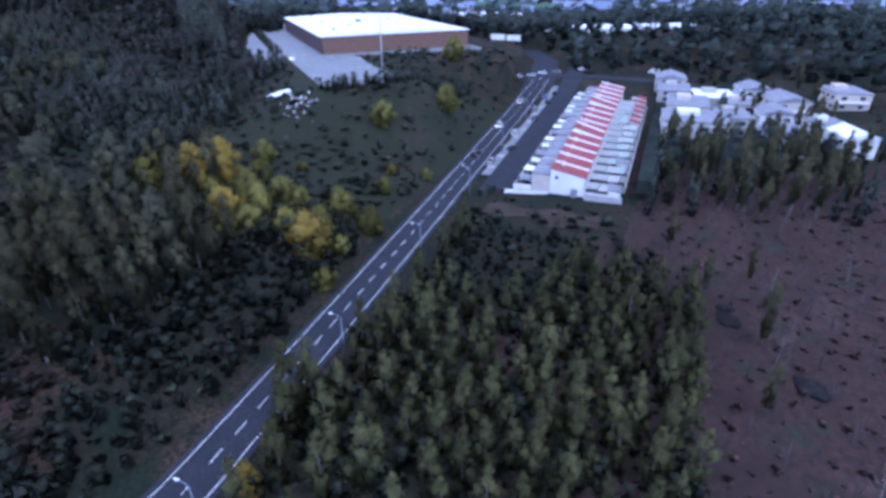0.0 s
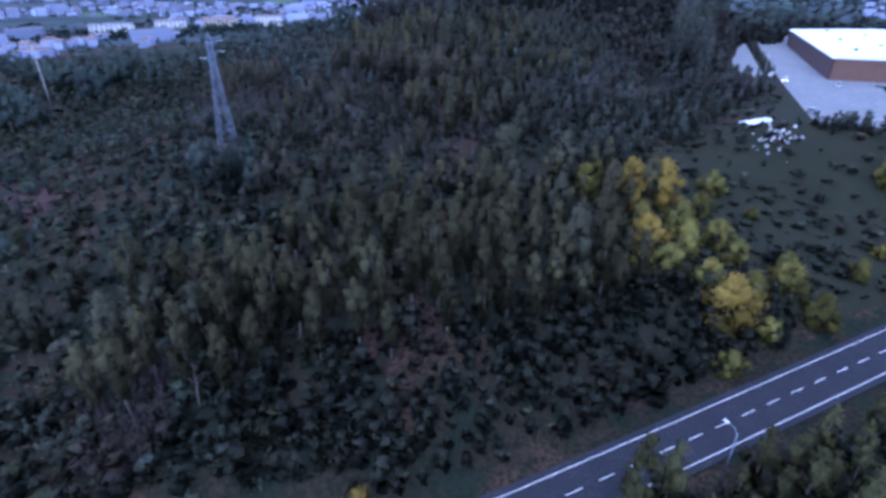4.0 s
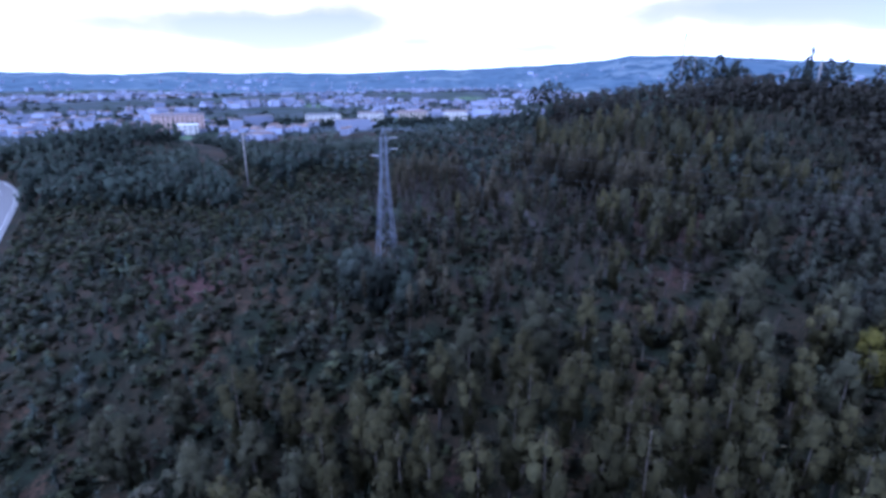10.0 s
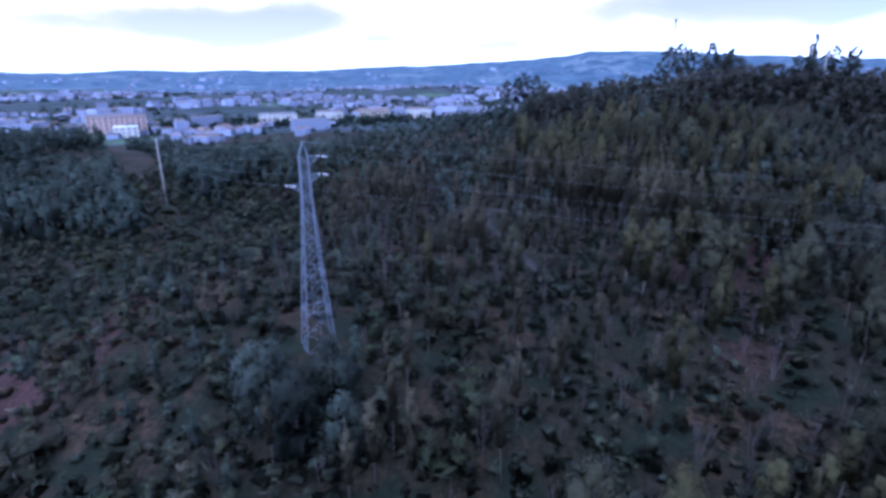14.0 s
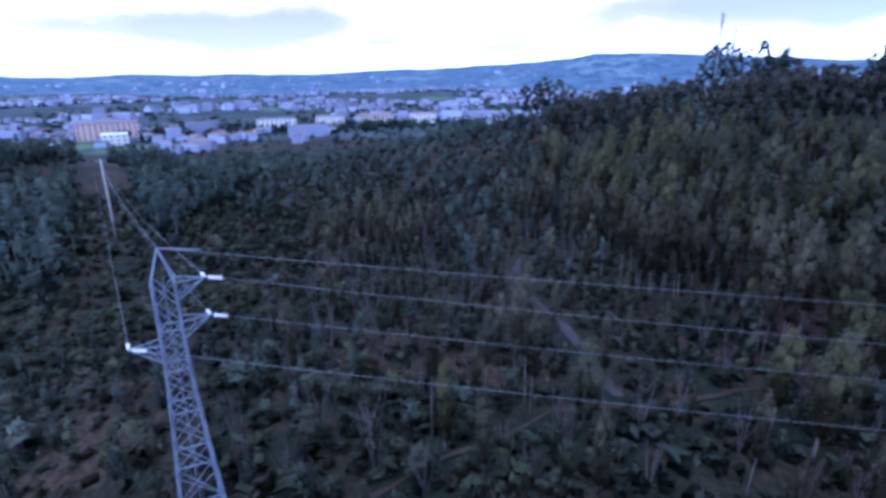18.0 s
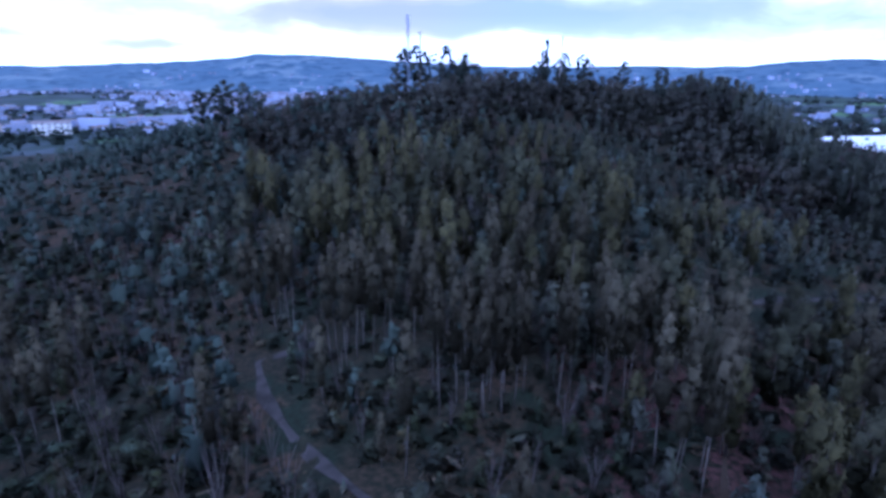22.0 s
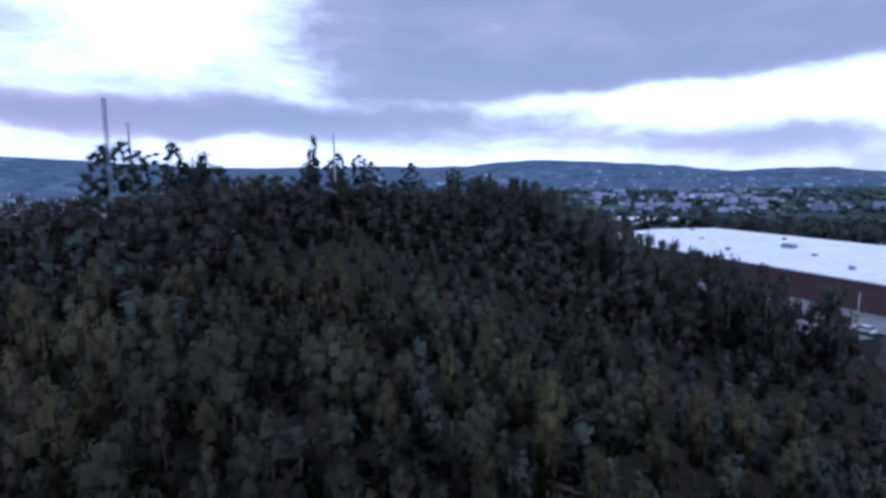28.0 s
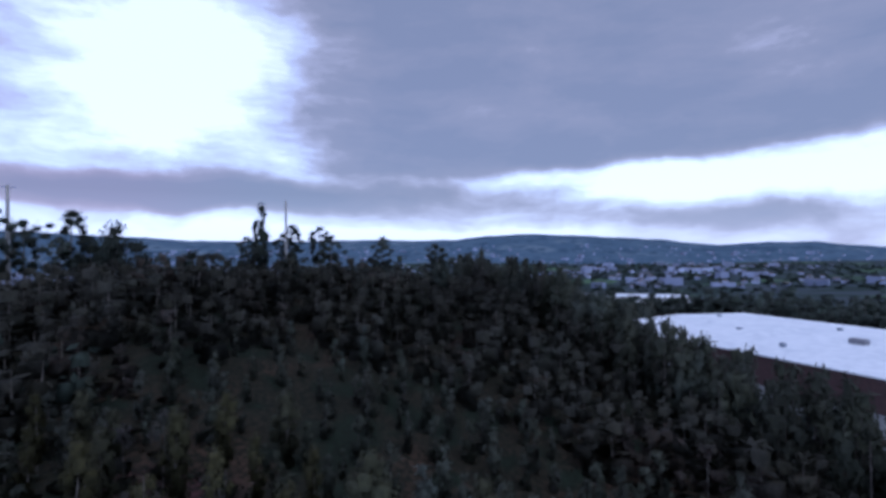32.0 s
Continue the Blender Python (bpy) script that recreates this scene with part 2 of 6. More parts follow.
M_BARK = material("pale_bark", (0.083, 0.071, 0.060), (0.135, 0.120, 0.105), 0.9, 0.85, vary=0.25)
M_LEAF = material("eucalyptus_leaves", (0.079, 0.077, 0.039), (0.111, 0.101, 0.047), 0.14, 0.7, vary=0.2, island=0.12, leafy=0.15, fine=((0.055, 0.055, 0.031), 2.2))
M_LEAF_O = material("olive_eucalyptus_leaves", (0.070, 0.074, 0.045), (0.091, 0.089, 0.055), 0.14, 0.7, vary=0.15, island=0.12, leafy=0.15, fine=((0.049, 0.052, 0.035), 2.2))
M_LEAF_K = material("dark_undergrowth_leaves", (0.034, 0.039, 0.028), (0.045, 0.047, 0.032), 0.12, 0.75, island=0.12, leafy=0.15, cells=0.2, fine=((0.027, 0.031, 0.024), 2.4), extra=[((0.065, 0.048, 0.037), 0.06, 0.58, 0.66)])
M_TOPW = material("dark_hilltop_leaves", (0.050, 0.052, 0.042), (0.069, 0.064, 0.049), 0.05, 0.75, island=0.10, leafy=0.15, cells=0.18, fine=((0.041, 0.042, 0.035), 2.4), extra=[((0.087, 0.064, 0.054), 0.05, 0.60, 0.68)])
M_LEAF_A = material("acacia_leaves", (0.076, 0.078, 0.034), (0.108, 0.103, 0.041), 0.2, 0.7, vary=0.35, island=0.12, leafy=0.15, fine=((0.049, 0.051, 0.024), 2.4))
M_BRACKEN = material("dry_bracken", (0.158, 0.094, 0.083), (0.111, 0.079, 0.071), 0.15, 0.9, island=0.25, leafy=0.5, fine=((0.083, 0.059, 0.050), 2.0))
M_LEAF_G = material("grey_green_leaves", (0.083, 0.079, 0.052), (0.103, 0.091, 0.062), 0.2, 0.7, vary=0.3, island=0.12, leafy=0.15, fine=((0.063, 0.057, 0.039), 2.4))
M_BARKP = material("pale_peeling_bark", (0.125, 0.110, 0.098), (0.075, 0.066, 0.058), 1.2, 0.8, vary=0.3)
M_TWIG = material("leafless_twigs", (0.068, 0.056, 0.053), (0.093, 0.078, 0.077), 0.2, 0.85, island=0.3)
M_LEAF_B = material("bluish_young_leaves", (0.064, 0.087, 0.077), (0.086, 0.104, 0.077), 0.2, 0.7, vary=0.4, island=0.12, leafy=0.15, extra=[((0.082, 0.084, 0.042), 0.05, 0.5, 0.6)], fine=((0.042, 0.056, 0.050), 2.6), cells=0.25)
M_LEAF_Y = material("yellow_autumn_leaves", (0.360, 0.262, 0.047), (0.250, 0.198, 0.047), 0.22, 0.7, vary=0.2, island=0.2, leafy=0.15, extra=[((0.170, 0.156, 0.050), 0.35, 0.58, 0.68)], fine=((0.262, 0.190, 0.047), 2.4))
M_LEAF_YG = material("yellowish_green_leaves", (0.250, 0.224, 0.052), (0.183, 0.177, 0.050), 0.22, 0.7, vary=0.25, island=0.15, leafy=0.15, extra=[((0.342, 0.260, 0.050), 0.35, 0.58, 0.68)], fine=((0.140, 0.136, 0.042), 2.4))
M_LEAF_D = material("dark_pine_needles", (0.063, 0.081, 0.065), (0.090, 0.103, 0.082), 0.12, 0.75, vary=0.4, island=0.12, leafy=0.15, fine=((0.042, 0.052, 0.048), 2.0), cells=0.25)
M_WOODS = material("woodland_leaves", (0.077, 0.087, 0.068), (0.103, 0.107, 0.076), 0.13, 0.7, island=0.10, leafy=0.15, cells=0.18, fine=((0.059, 0.066, 0.054), 2.4),
                   extra=[((0.107, 0.089, 0.088), 0.055, 0.60, 0.68), ((0.070, 0.091, 0.088), 0.045, 0.56, 0.66)])
M_SLOPE = material("mixed_slope_leaves", (0.072, 0.084, 0.063), (0.101, 0.104, 0.065), 0.11, 0.75, island=0.12, leafy=0.15, cells=0.25, fine=((0.048, 0.054, 0.042), 2.4),
                   extra=[((0.062, 0.090, 0.089), 0.06, 0.5, 0.6), ((0.142, 0.095, 0.063), 0.07, 0.60, 0.68)])
M_YOUNG = material("young_shrub_leaves", (0.072, 0.098, 0.070), (0.085, 0.087, 0.040), 0.09, 0.75, island=0.12, leafy=0.15, cells=0.25, fine=((0.047, 0.056, 0.040), 3.0),
                   extra=[((0.060, 0.063, 0.033), 0.11, 0.5, 0.58), ((0.105, 0.080, 0.048), 0.045, 0.58, 0.64), ((0.101, 0.133, 0.103), 0.13, 0.58, 0.66)])
M_SCRUB = material("scrub_leaves", (0.068, 0.086, 0.060), (0.097, 0.101, 0.067), 0.12, 0.8, island=0.15, leafy=0.5, fine=((0.045, 0.053, 0.039), 3.0), cells=0.35,
                   extra=[((0.125, 0.092, 0.056), 0.05, 0.50, 0.56), ((0.124, 0.067, 0.053), 0.02, 0.60, 0.67), ((0.055, 0.075, 0.055), 0.2, 0.52, 0.6)])
# far woods: leaf colour lightened and blued in place of haze
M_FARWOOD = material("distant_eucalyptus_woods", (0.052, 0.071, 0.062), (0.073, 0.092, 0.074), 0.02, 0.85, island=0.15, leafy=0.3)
M_BRICKY = material("brown_cladding", (0.128, 0.067, 0.042), (0.153, 0.083, 0.051), 0.4, 0.7, fine=((0.102, 0.054, 0.035), 2.0))
# side walls: a darker brown than the end walls
M_SIDECLAD = material("dark_brown_cladding", (0.070, 0.037, 0.036), (0.091, 0.048, 0.043), 0.4, 0.7, fine=((0.056, 0.032, 0.032), 2.0))
M_ROOFW = material("white_roof_membrane", (0.72, 0.74, 0.78), (0.60, 0.63, 0.68), 0.06, 0.5, fine=((0.78, 0.8, 0.83), 0.4))
M_WHITE = material("white_render", (0.70, 0.70, 0.68), (0.60, 0.60, 0.58), 0.3, 0.85)
M_BEIGE = material("beige_render", (0.48, 0.43, 0.37), (0.42, 0.38, 0.33), 0.4, 0.85)
M_TILE = material("red_roof_tiles", (0.183, 0.031, 0.034), (0.222, 0.044, 0.044), 0.7, 0.75, bump=0.4, bscale=5.0)
M_GREYR = material("grey_roof", (0.16, 0.16, 0.18), (0.22, 0.22, 0.24), 0.5, 0.8)
M_GLASS = material("dark_window_glass", (0.02, 0.025, 0.03), None, 1.0, 0.12)
M_STEEL = material("galvanised_steel", (0.25, 0.28, 0.34), (0.17, 0.20, 0.26), 1.5, 0.55, 0.5)
M_CONC = material("pale_concrete", (0.38, 0.37, 0.35), (0.30, 0.29, 0.28), 0.8, 0.9)
M_INSUL = material("white_insulator", (0.75, 0.76, 0.78), None, 1.0, 0.35)
M_WIRE = material("bare_conductor", (0.22, 0.23, 0.25), None, 1.0, 0.5, 0.7)
M_CHAR = material("charred_brushwood", (0.012, 0.011, 0.011), (0.02, 0.018, 0.017), 1.2, 0.95, bump=0.8, bscale=3.0)
M_DARK = material("dark_rubber", (0.02, 0.02, 0.022), None, 1.0, 0.7)
# pale walls with the haze over the valley mixed in as blue
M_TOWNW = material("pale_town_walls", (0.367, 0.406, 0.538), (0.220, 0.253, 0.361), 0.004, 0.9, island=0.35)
M_TOWNR = material("town_roofs", (0.20, 0.15, 0.14), (0.16, 0.15, 0.16), 0.01, 0.9, island=0.3)
# blue tone and glow of the far hills imitate haze
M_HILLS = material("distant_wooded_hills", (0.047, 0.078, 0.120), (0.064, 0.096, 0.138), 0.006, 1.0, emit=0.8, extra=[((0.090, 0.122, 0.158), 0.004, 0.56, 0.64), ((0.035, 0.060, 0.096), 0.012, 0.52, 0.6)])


# ---- small builders ----
class Shape:
    """Collects vertices and faces of one mesh."""

    def __init__(self):
        self.v, self.f = [], []

    def add(self, vs, fs):
        n = len(self.v)
        self.v += [tuple(p) for p in vs]
        self.f += [tuple(i + n for i in f) for f in fs]
        return self

    def box(self, c, s, rz=0.0, taper=1.0):
        hx, hy, hz = s[0] / 2, s[1] / 2, s[2] / 2
        ca, sa = math.cos(rz), math.sin(rz)
        vs = []
        for z, k in ((-hz, 1.0), (hz, taper)):
            for x, y in ((-hx, -hy), (hx, -hy), (hx, hy), (-hx, hy)):
                vs.append((c[0] + k * (ca * x - sa * y), c[1] + k * (sa * x + ca * y), c[2] + z))
        return self.add(vs, [(3, 2, 1, 0), (4, 5, 6, 7), (0, 1, 5, 4), (1, 2, 6, 5), (2, 3, 7, 6), (3, 0, 4, 7)])

    def beam(self, p, q, w, h=None, sides=4):
        p, q = Vector(p), Vector(q)
        d = (q - p).normalized()
        a = d.cross(Vector((0, 0, 1)))
        a = (a if a.length > 1e-3 else Vector((1, 0, 0))).normalized()
        b = d.cross(a)
        vs = []
        for o in (p, q):
            for k in range(sides):
                t = 2 * math.pi * (k + 0.5) / sides
                vs.append(o + a * (math.cos(t) * w * 0.7) + b * (math.sin(t) * (h or w) * 0.7))
        fs = [(k, (k + 1) % sides, sides + (k + 1) % sides, sides + k) for k in range(sides)]
        return self.add(vs, fs + [tuple(range(sides))[::-1], tuple(range(sides, 2 * sides))])

    def tube(self, pts, radii, sides=6):
        vs, fs = [], []
        pts = [Vector(p) for p in pts]
        for i, p in enumerate(pts):
            d = (pts[min(i + 1, len(pts) - 1)] - pts[max(i - 1, 0)]).normalized()
            a = d.cross(Vector((0.3, 1, 0.1))).normalized()
            b = d.cross(a)
            r = radii[i] if hasattr(radii, "__len__") else radii
            for k in range(sides):
                t = 2 * math.pi * k / sides
                vs.append(p + a * (math.cos(t) * r) + b * (math.sin(t) * r))
        for i in range(len(pts) - 1):
            for k in range(sides):
                k2 = (k + 1) % sides
                fs.append((i * sides + k, i * sides + k2, (i + 1) * sides + k2, (i + 1) * sides + k))
        fs += [tuple(range(sides))[::-1], tuple((len(pts) - 1) * sides + k for k in range(sides))]
        return self.add(vs, fs)

    def mesh(self, name, mat, smooth=False):
        me = bpy.data.meshes.new(name)
        me.from_pydata(self.v, [], self.f)
        me.materials.append(mat)
        if smooth:
            me.shade_smooth()
        return me


def piece(name, shape, mat, parent=None, label="", smooth=False):
    ob = new(name, shape.mesh(name, mat, smooth))
    ob.parent = parent
    return tagged(ob, label) if label else ob


def thing(name, at, label, category, rz=0.0, group="", kind=""):
    ob = new(name)
    ob.matrix_basis = pose(*at, 0, 0, rz)
    return tagged(ob, label, category, group, kind)


def array_mesh(name, verts, quads, mat):
    me = bpy.data.meshes.new(name)
    verts, quads = np.ascontiguousarray(verts, np.float32), np.ascontiguousarray(quads, np.int32)
    me.vertices.add(len(verts))
    me.vertices.foreach_set("co", verts.ravel())
    n, k = quads.shape
    me.loops.add(n * k)
    me.loops.foreach_set("vertex_index", quads.ravel())
    me.polygons.add(n)
    me.polygons.foreach_set("loop_start", np.arange(0, n * k, k, dtype=np.int32))
    me.update(calc_edges=True)
    me.materials.append(mat)
    return me


# ---- land: hills, graded roads and levelled yards ----
HILLS = [(480, -60, 110, 14.0), (160, 295, 70, 6.2), (160, 295, 150, 32.1), (200, 235, 60, 14.1), (250, 170, 70, 3.2), (290, 220, 60, -10.4), (0, 115, 45, 19.0), (-5, 130, 90, -2.0), (90, 190, 45, 18.0), (65, 160, 60, -6.1), (140, 200, 60, -20.3), (60, 330, 80, 12.6), (300, 120, 80, 7.6), (170, 110, 40, 6.9), (20, 240, 70, -13.5), (50, 60, 45, 1.6), (-60, 200, 90, 19.6), (-30, 60, 40, -2.9), (100, 60, 40, -0.5), (160, 40, 50, -1.6), (260, 50, 60, -4.2), (220, 300, 120, 1.8), (60, -60, 120, -5.1), (-120, 150, 80, -8.8), (300, -60, 160, 11.2), (100, 120, 40, 7.3), (330, 300, 90, 14.2), (120, 260, 60, 8.7), (0, 60, 40, -1.4), (-215, 385, 62, 22.0)]
BASE = (-1.17, 9.82, -8.95)
MAIN_ROAD = [(-95, 100), (-81, 66), (-48, 32), (-10, 20.5), (27, 22.1), (57, 24.6), (80, 26.6), (112, 29.4), (150, 33.0), (205, 38.5), (262, 46), (310, 58), (345, 80)]
WEST_ROAD = [(-95, 100), (-133, 157), (-156, 193), (-201, 264), (-226, 298), (-252, 324), (-294, 353), (-347, 372), (-420, 380)]
CROSS_ROAD = [(262, 62), (272, 46), (277, 22), (276, -6), (268, -26)]
WH_A, WH_U, WH_V = Vector((202.6, 129.6)), Vector((0.665, 0.747)), Vector((0.672, -0.741))  # warehouse corner, along, across
WH_LEN, WH_WID, YARD_Z = 118.0, 71.0, 27.4


def road_z(x):
    return np.interp(x, [-400, -200, 20, 30, 150, 205, 262, 330], [-3.0, 0.4, 0.0, 0.1, 7.5, 10.4, 13.0, 15.0])


def along(line, x, y):
    """Distance from a polyline and the nearest x on it."""
    best = np.full(np.shape(x), 1e9)
    near = np.zeros(np.shape(x))
    for (ax, ay), (bx, by) in zip(line, line[1:]):
        dx, dy = bx - ax, by - ay
        t = np.clip(((x - ax) * dx + (y - ay) * dy) / (dx * dx + dy * dy), 0, 1)
        d = np.hypot(x - ax - t * dx, y - ay - t * dy)
        near = np.where(d < best, ax + t * dx, near)
        best = np.minimum(best, d)
    return best, near


def smooth(a):
    a = np.clip(a, 0, 1)
    return a * a * (3 - 2 * a)


def ground(x, y):
    x, y = np.asarray(x, float), np.asarray(y, float)
    z = BASE[0] + BASE[1] * np.clip(x, -900, 900) / 1000 + BASE[2] * np.clip(y, -900, 1400) / 1000
    for a, b, r, h in HILLS:
        z = z + h * np.exp(-((x - a) ** 2 + (y - b) ** 2) / (2 * r * r))
    z = z + 0.5 * np.sin(x * 0.11 + 1.3 * np.sin(y * 0.07)) * np.sin(y * 0.13) + 0.35 * np.sin(x * 0.31 + y * 0.23)
    # levelled yard round the warehouse
    u = (x - WH_A.x) * WH_U.x + (y - WH_A.y) * WH_U.y
    v = (x - WH_A.x) * WH_V.x + (y - WH_A.y) * WH_V.y
    out = np.hypot(np.maximum(np.maximum(-34 - u, u - 175), 0), np.maximum(np.maximum(-34 - v, v - 78), 0))
    out = np.minimum(out, np.hypot(np.maximum(np.maximum(-78 - u, u + 34), 0), np.maximum(np.maximum(-17 - v, v - 24), 0)))
    k = smooth(1 - out / 22)
    z = z * (1 - k) + YARD_Z * k
    # levelled ground of the terraced houses
    out = np.hypot(np.maximum(np.maximum(126 - x, x - 330), 0), np.maximum(np.maximum(-40 - y, y - (24 + 0.1 * (x - 130))), 0))
    k = smooth(1 - out / 14)
    z = z * (1 - k) + (road_z(x) - 0.12) * k
    for line, half in ((MAIN_ROAD, 6.0), (WEST_ROAD, 8.5), (CROSS_ROAD, 6.0)):
        d, near = along(line, x, y)
        k = smooth(1 - (d - half) / 9)
        z = z * (1 - k) + (road_z(near) - 0.25) * k
    # the valley and the far side
    r = np.hypot(x - 60, y - 120)
    k = smooth((r - 450) / 900)
    z = z * (1 - k) + k * (-22 + 10 * np.sin(x * 0.0031 + 1.0) * np.sin(y * 0.0027))
    return z


def G(x, y):
    return float(ground(x, y))


def stretch(lo, hi, step, far):
    inner = list(np.arange(lo, hi + step, step))
    a, b, s = inner[0], inner[-1], step
    left, right = [], []
    while a > -far or b < far:
        s *= 1.16
        a, b = a - s, b + s
        left.append(a)
        right.append(b)
    return np.array(left[::-1] + inner + right)


gx, gy = stretch(-300, 420, 4.0, 4700), stretch(-130, 480, 4.0, 4700)
xx, yy = np.meshgrid(gx, gy)
zz = ground(xx, yy)
idx = np.arange(xx.size).reshape(xx.shape)
quads = np.stack([idx[:-1, :-1], idx[:-1, 1:], idx[1:, 1:], idx[1:, :-1]], -1).reshape(-1, 4)
land = new("ground", array_mesh("ground", np.stack([xx, yy, zz], -1).reshape(-1, 3), quads, M_GROUND))
land.data.shade_smooth()
land.data.materials.append(M_REDFIELD)
land.data.materials.append(M_MEADOW)
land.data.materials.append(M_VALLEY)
cx, cy = [0.25 * (a[:-1, :-1] + a[:-1, 1:] + a[1:, 1:] + a[1:, :-1]) for a in (xx, yy)]
wob = 7 * np.sin(cx * 0.09 + 1.7 * np.sin(cy * 0.06)) + 5 * np.sin(cy * 0.17 + cx * 0.05)
cover_kind = np.zeros(cx.shape, np.int32)
cover_kind[(cy < -24 + 0.06 * cx + wob * 0.6) & (cx > 40) & (cx < 190)] = 1
cover_kind[(cx > 88 + wob) & (cx < 200) & (cy > 36) & (cy < 108 + wob)] = 2
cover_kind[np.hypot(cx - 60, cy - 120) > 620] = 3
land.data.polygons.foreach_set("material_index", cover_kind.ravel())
tagged(land, "brown and dark green scrub hillside with bare earth", "ground", kind="structure")


def ribbon(name, line, offsets, lift, mat, label, category, thick=0.12, step=4.0):
    """A strip along a line between two sideways offsets (which may change with x)."""
    pts = []
    for (ax, ay), (bx, by) in zip(line, line[1:]):
        n = max(1, int(math.hypot(bx - ax, by - ay) / step))
        pts += [(ax + (bx - ax) * i / n, ay + (by - ay) * i / n) for i in range(n)]
    pts.append(line[-1])
    s = Shape()
    vs = []
    for i, (x, y) in enumerate(pts):
        x0, y0 = pts[max(i - 3, 0)]
        x1, y1 = pts[min(i + 3, len(pts) - 1)]
        l = math.hypot(x1 - x0, y1 - y0)
        nx, ny = (y1 - y0) / l, -(x1 - x0) / l
        a, b = offsets(x) if callable(offsets) else offsets
        z = float(road_z(x)) + lift
        vs += [(x + nx * a, y + ny * a, z - thick), (x + nx * a, y + ny * a, z), (x + nx * b, y + ny * b, z), (x + nx * b, y + ny * b, z - thick)]
    fs = []
    for i in range(len(pts) - 1):
        for k in range(3):
            fs.append((4 * i + k, 4 * i + k + 1, 4 * i + k + 5, 4 * i + k + 4))
    s.add(vs, fs)
    ob = new(name, s.mesh(name, mat))
    return tagged(ob, label, category, kind="structure") if label else ob


road = ribbon("road", MAIN_ROAD, lambda x: (-4.6 - np.interp(x, [225, 255], [0, 2.0]), 4.6 + np.interp(x, [225, 255], [0, 2.2])), 0.06, M_ASPHALT, "grey asphalt main road with white markings", "road")
ribbon("pavement", WEST_ROAD, (-5.2, 5.0), 0.03, M_YARD, "pale dusty shoulders of the road through the woods", "shoulder")
ribbon("road", WEST_ROAD, (-3.4, 3.4), 0.045, M_PALEROAD, "grey asphalt road curving away through the woods, painted pale with sky sheen", "road", 0.02)
for off in (-3.1, 3.1):
    ribbon("trim", WEST_ROAD, (off - 0.08, off + 0.08), 0.06, M_LINE, "white edge line of the road", "road marking", 0.01)
for off in (-3.45, 3.45):
    l = ribbon("edge_line", [p for p in MAIN_ROAD if p[0] < 270 and p[0] > -60], (off - 0.065, off + 0.065), 0.075, M_LINE, "", "", 0.01)
    l.parent = road


def line_at(line, x):
    for (ax, ay), (bx, by) in zip(line, line[1:]):
        if ax <= x <= bx:
            t = (x - ax) / (bx - ax)
            return Vector((x, ay + t * (by - ay))), Vector((bx - ax, by - ay)).normalized()


dash = Shape().box((0, 0, 0), (2.6, 0.13, 0.012)).mesh("lane_dash", M_LINE)
x = -8.0
while x < 255:
    p, d = line_at(MAIN_ROAD, x)
    o = new("lane_dash", dash)
    slope = math.atan2(float(road_z(x + 2) - road_z(x - 2)), 4)
    o.matrix_basis = Matrix.Translation((p.x, p.y, float(road_z(x)) + 0.075)) @ Matrix.Rotation(math.atan2(d.y, d.x), 4, "Z") @ Matrix.Rotation(-slope, 4, "Y")
    o.parent = road
    x += 5.2

# ---- distant hills on the skyline ----


SKYLINE = [(-180, 90), (-60, 80), (-39, 84), (-31, 71), (-25, 89), (-21, 79), (-18, 84), (-10, 82), (-3, 105), (1, 112), (7, 135), (11, 148), (16, 180), (18, 205), (23, 210), (27, 190), (33, 165), (41, 130), (54, 136), (60, 130), (65, 132), (68.5, 160), (73, 175), (77, 160), (80, 140), (86, 115), (89.5, 75), (94, 88), (98, 85), (102.5, 55), (110, 62), (140, 80), (180, 90)]


def ridge(a):
    """Height of the far ridge in a direction."""
    bearing_ = (90 - math.degrees(a) + 180) % 360 - 180
    rise = float(np.interp(bearing_, [p[0] for p in SKYLINE], [p[1] for p in SKYLINE]))
    return rise - 15 + 6 * noise.noise((math.cos(a) * 30, math.sin(a) * 30, 7.0)) + 5 * noise.noise((math.cos(a) * 75, math.sin(a) * 75, 2.0))


s = Shape()
N = 720
vs = []
for i in range(N):
    a = 2 * math.pi * i / N
    hgt = ridge(a)
    for r, z in ((3000, -30), (3500, -30 + 0.3 * hgt), (4000, 0.75 * hgt), (4300, hgt + 15), (4650, -40)):
        vs.append((60 + r * math.cos(a), 120 + r * math.sin(a), z + (6 * noise.noise((r * 0.01, a * 9, 0)) if z > -20 else 0)))
fs = [(5 * i + k, 5 * ((i + 1) % N) + k, 5 * ((i + 1) % N) + k + 1, 5 * i + k + 1) for i in range(N) for k in range(4)]
s.add(vs, fs)
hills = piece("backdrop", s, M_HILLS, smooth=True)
tagged(hills, "wooded hills along the horizon, haze painted in blue", "hills", kind="structure")


# ---- trees ----
rng = np.random.RandomState(7)


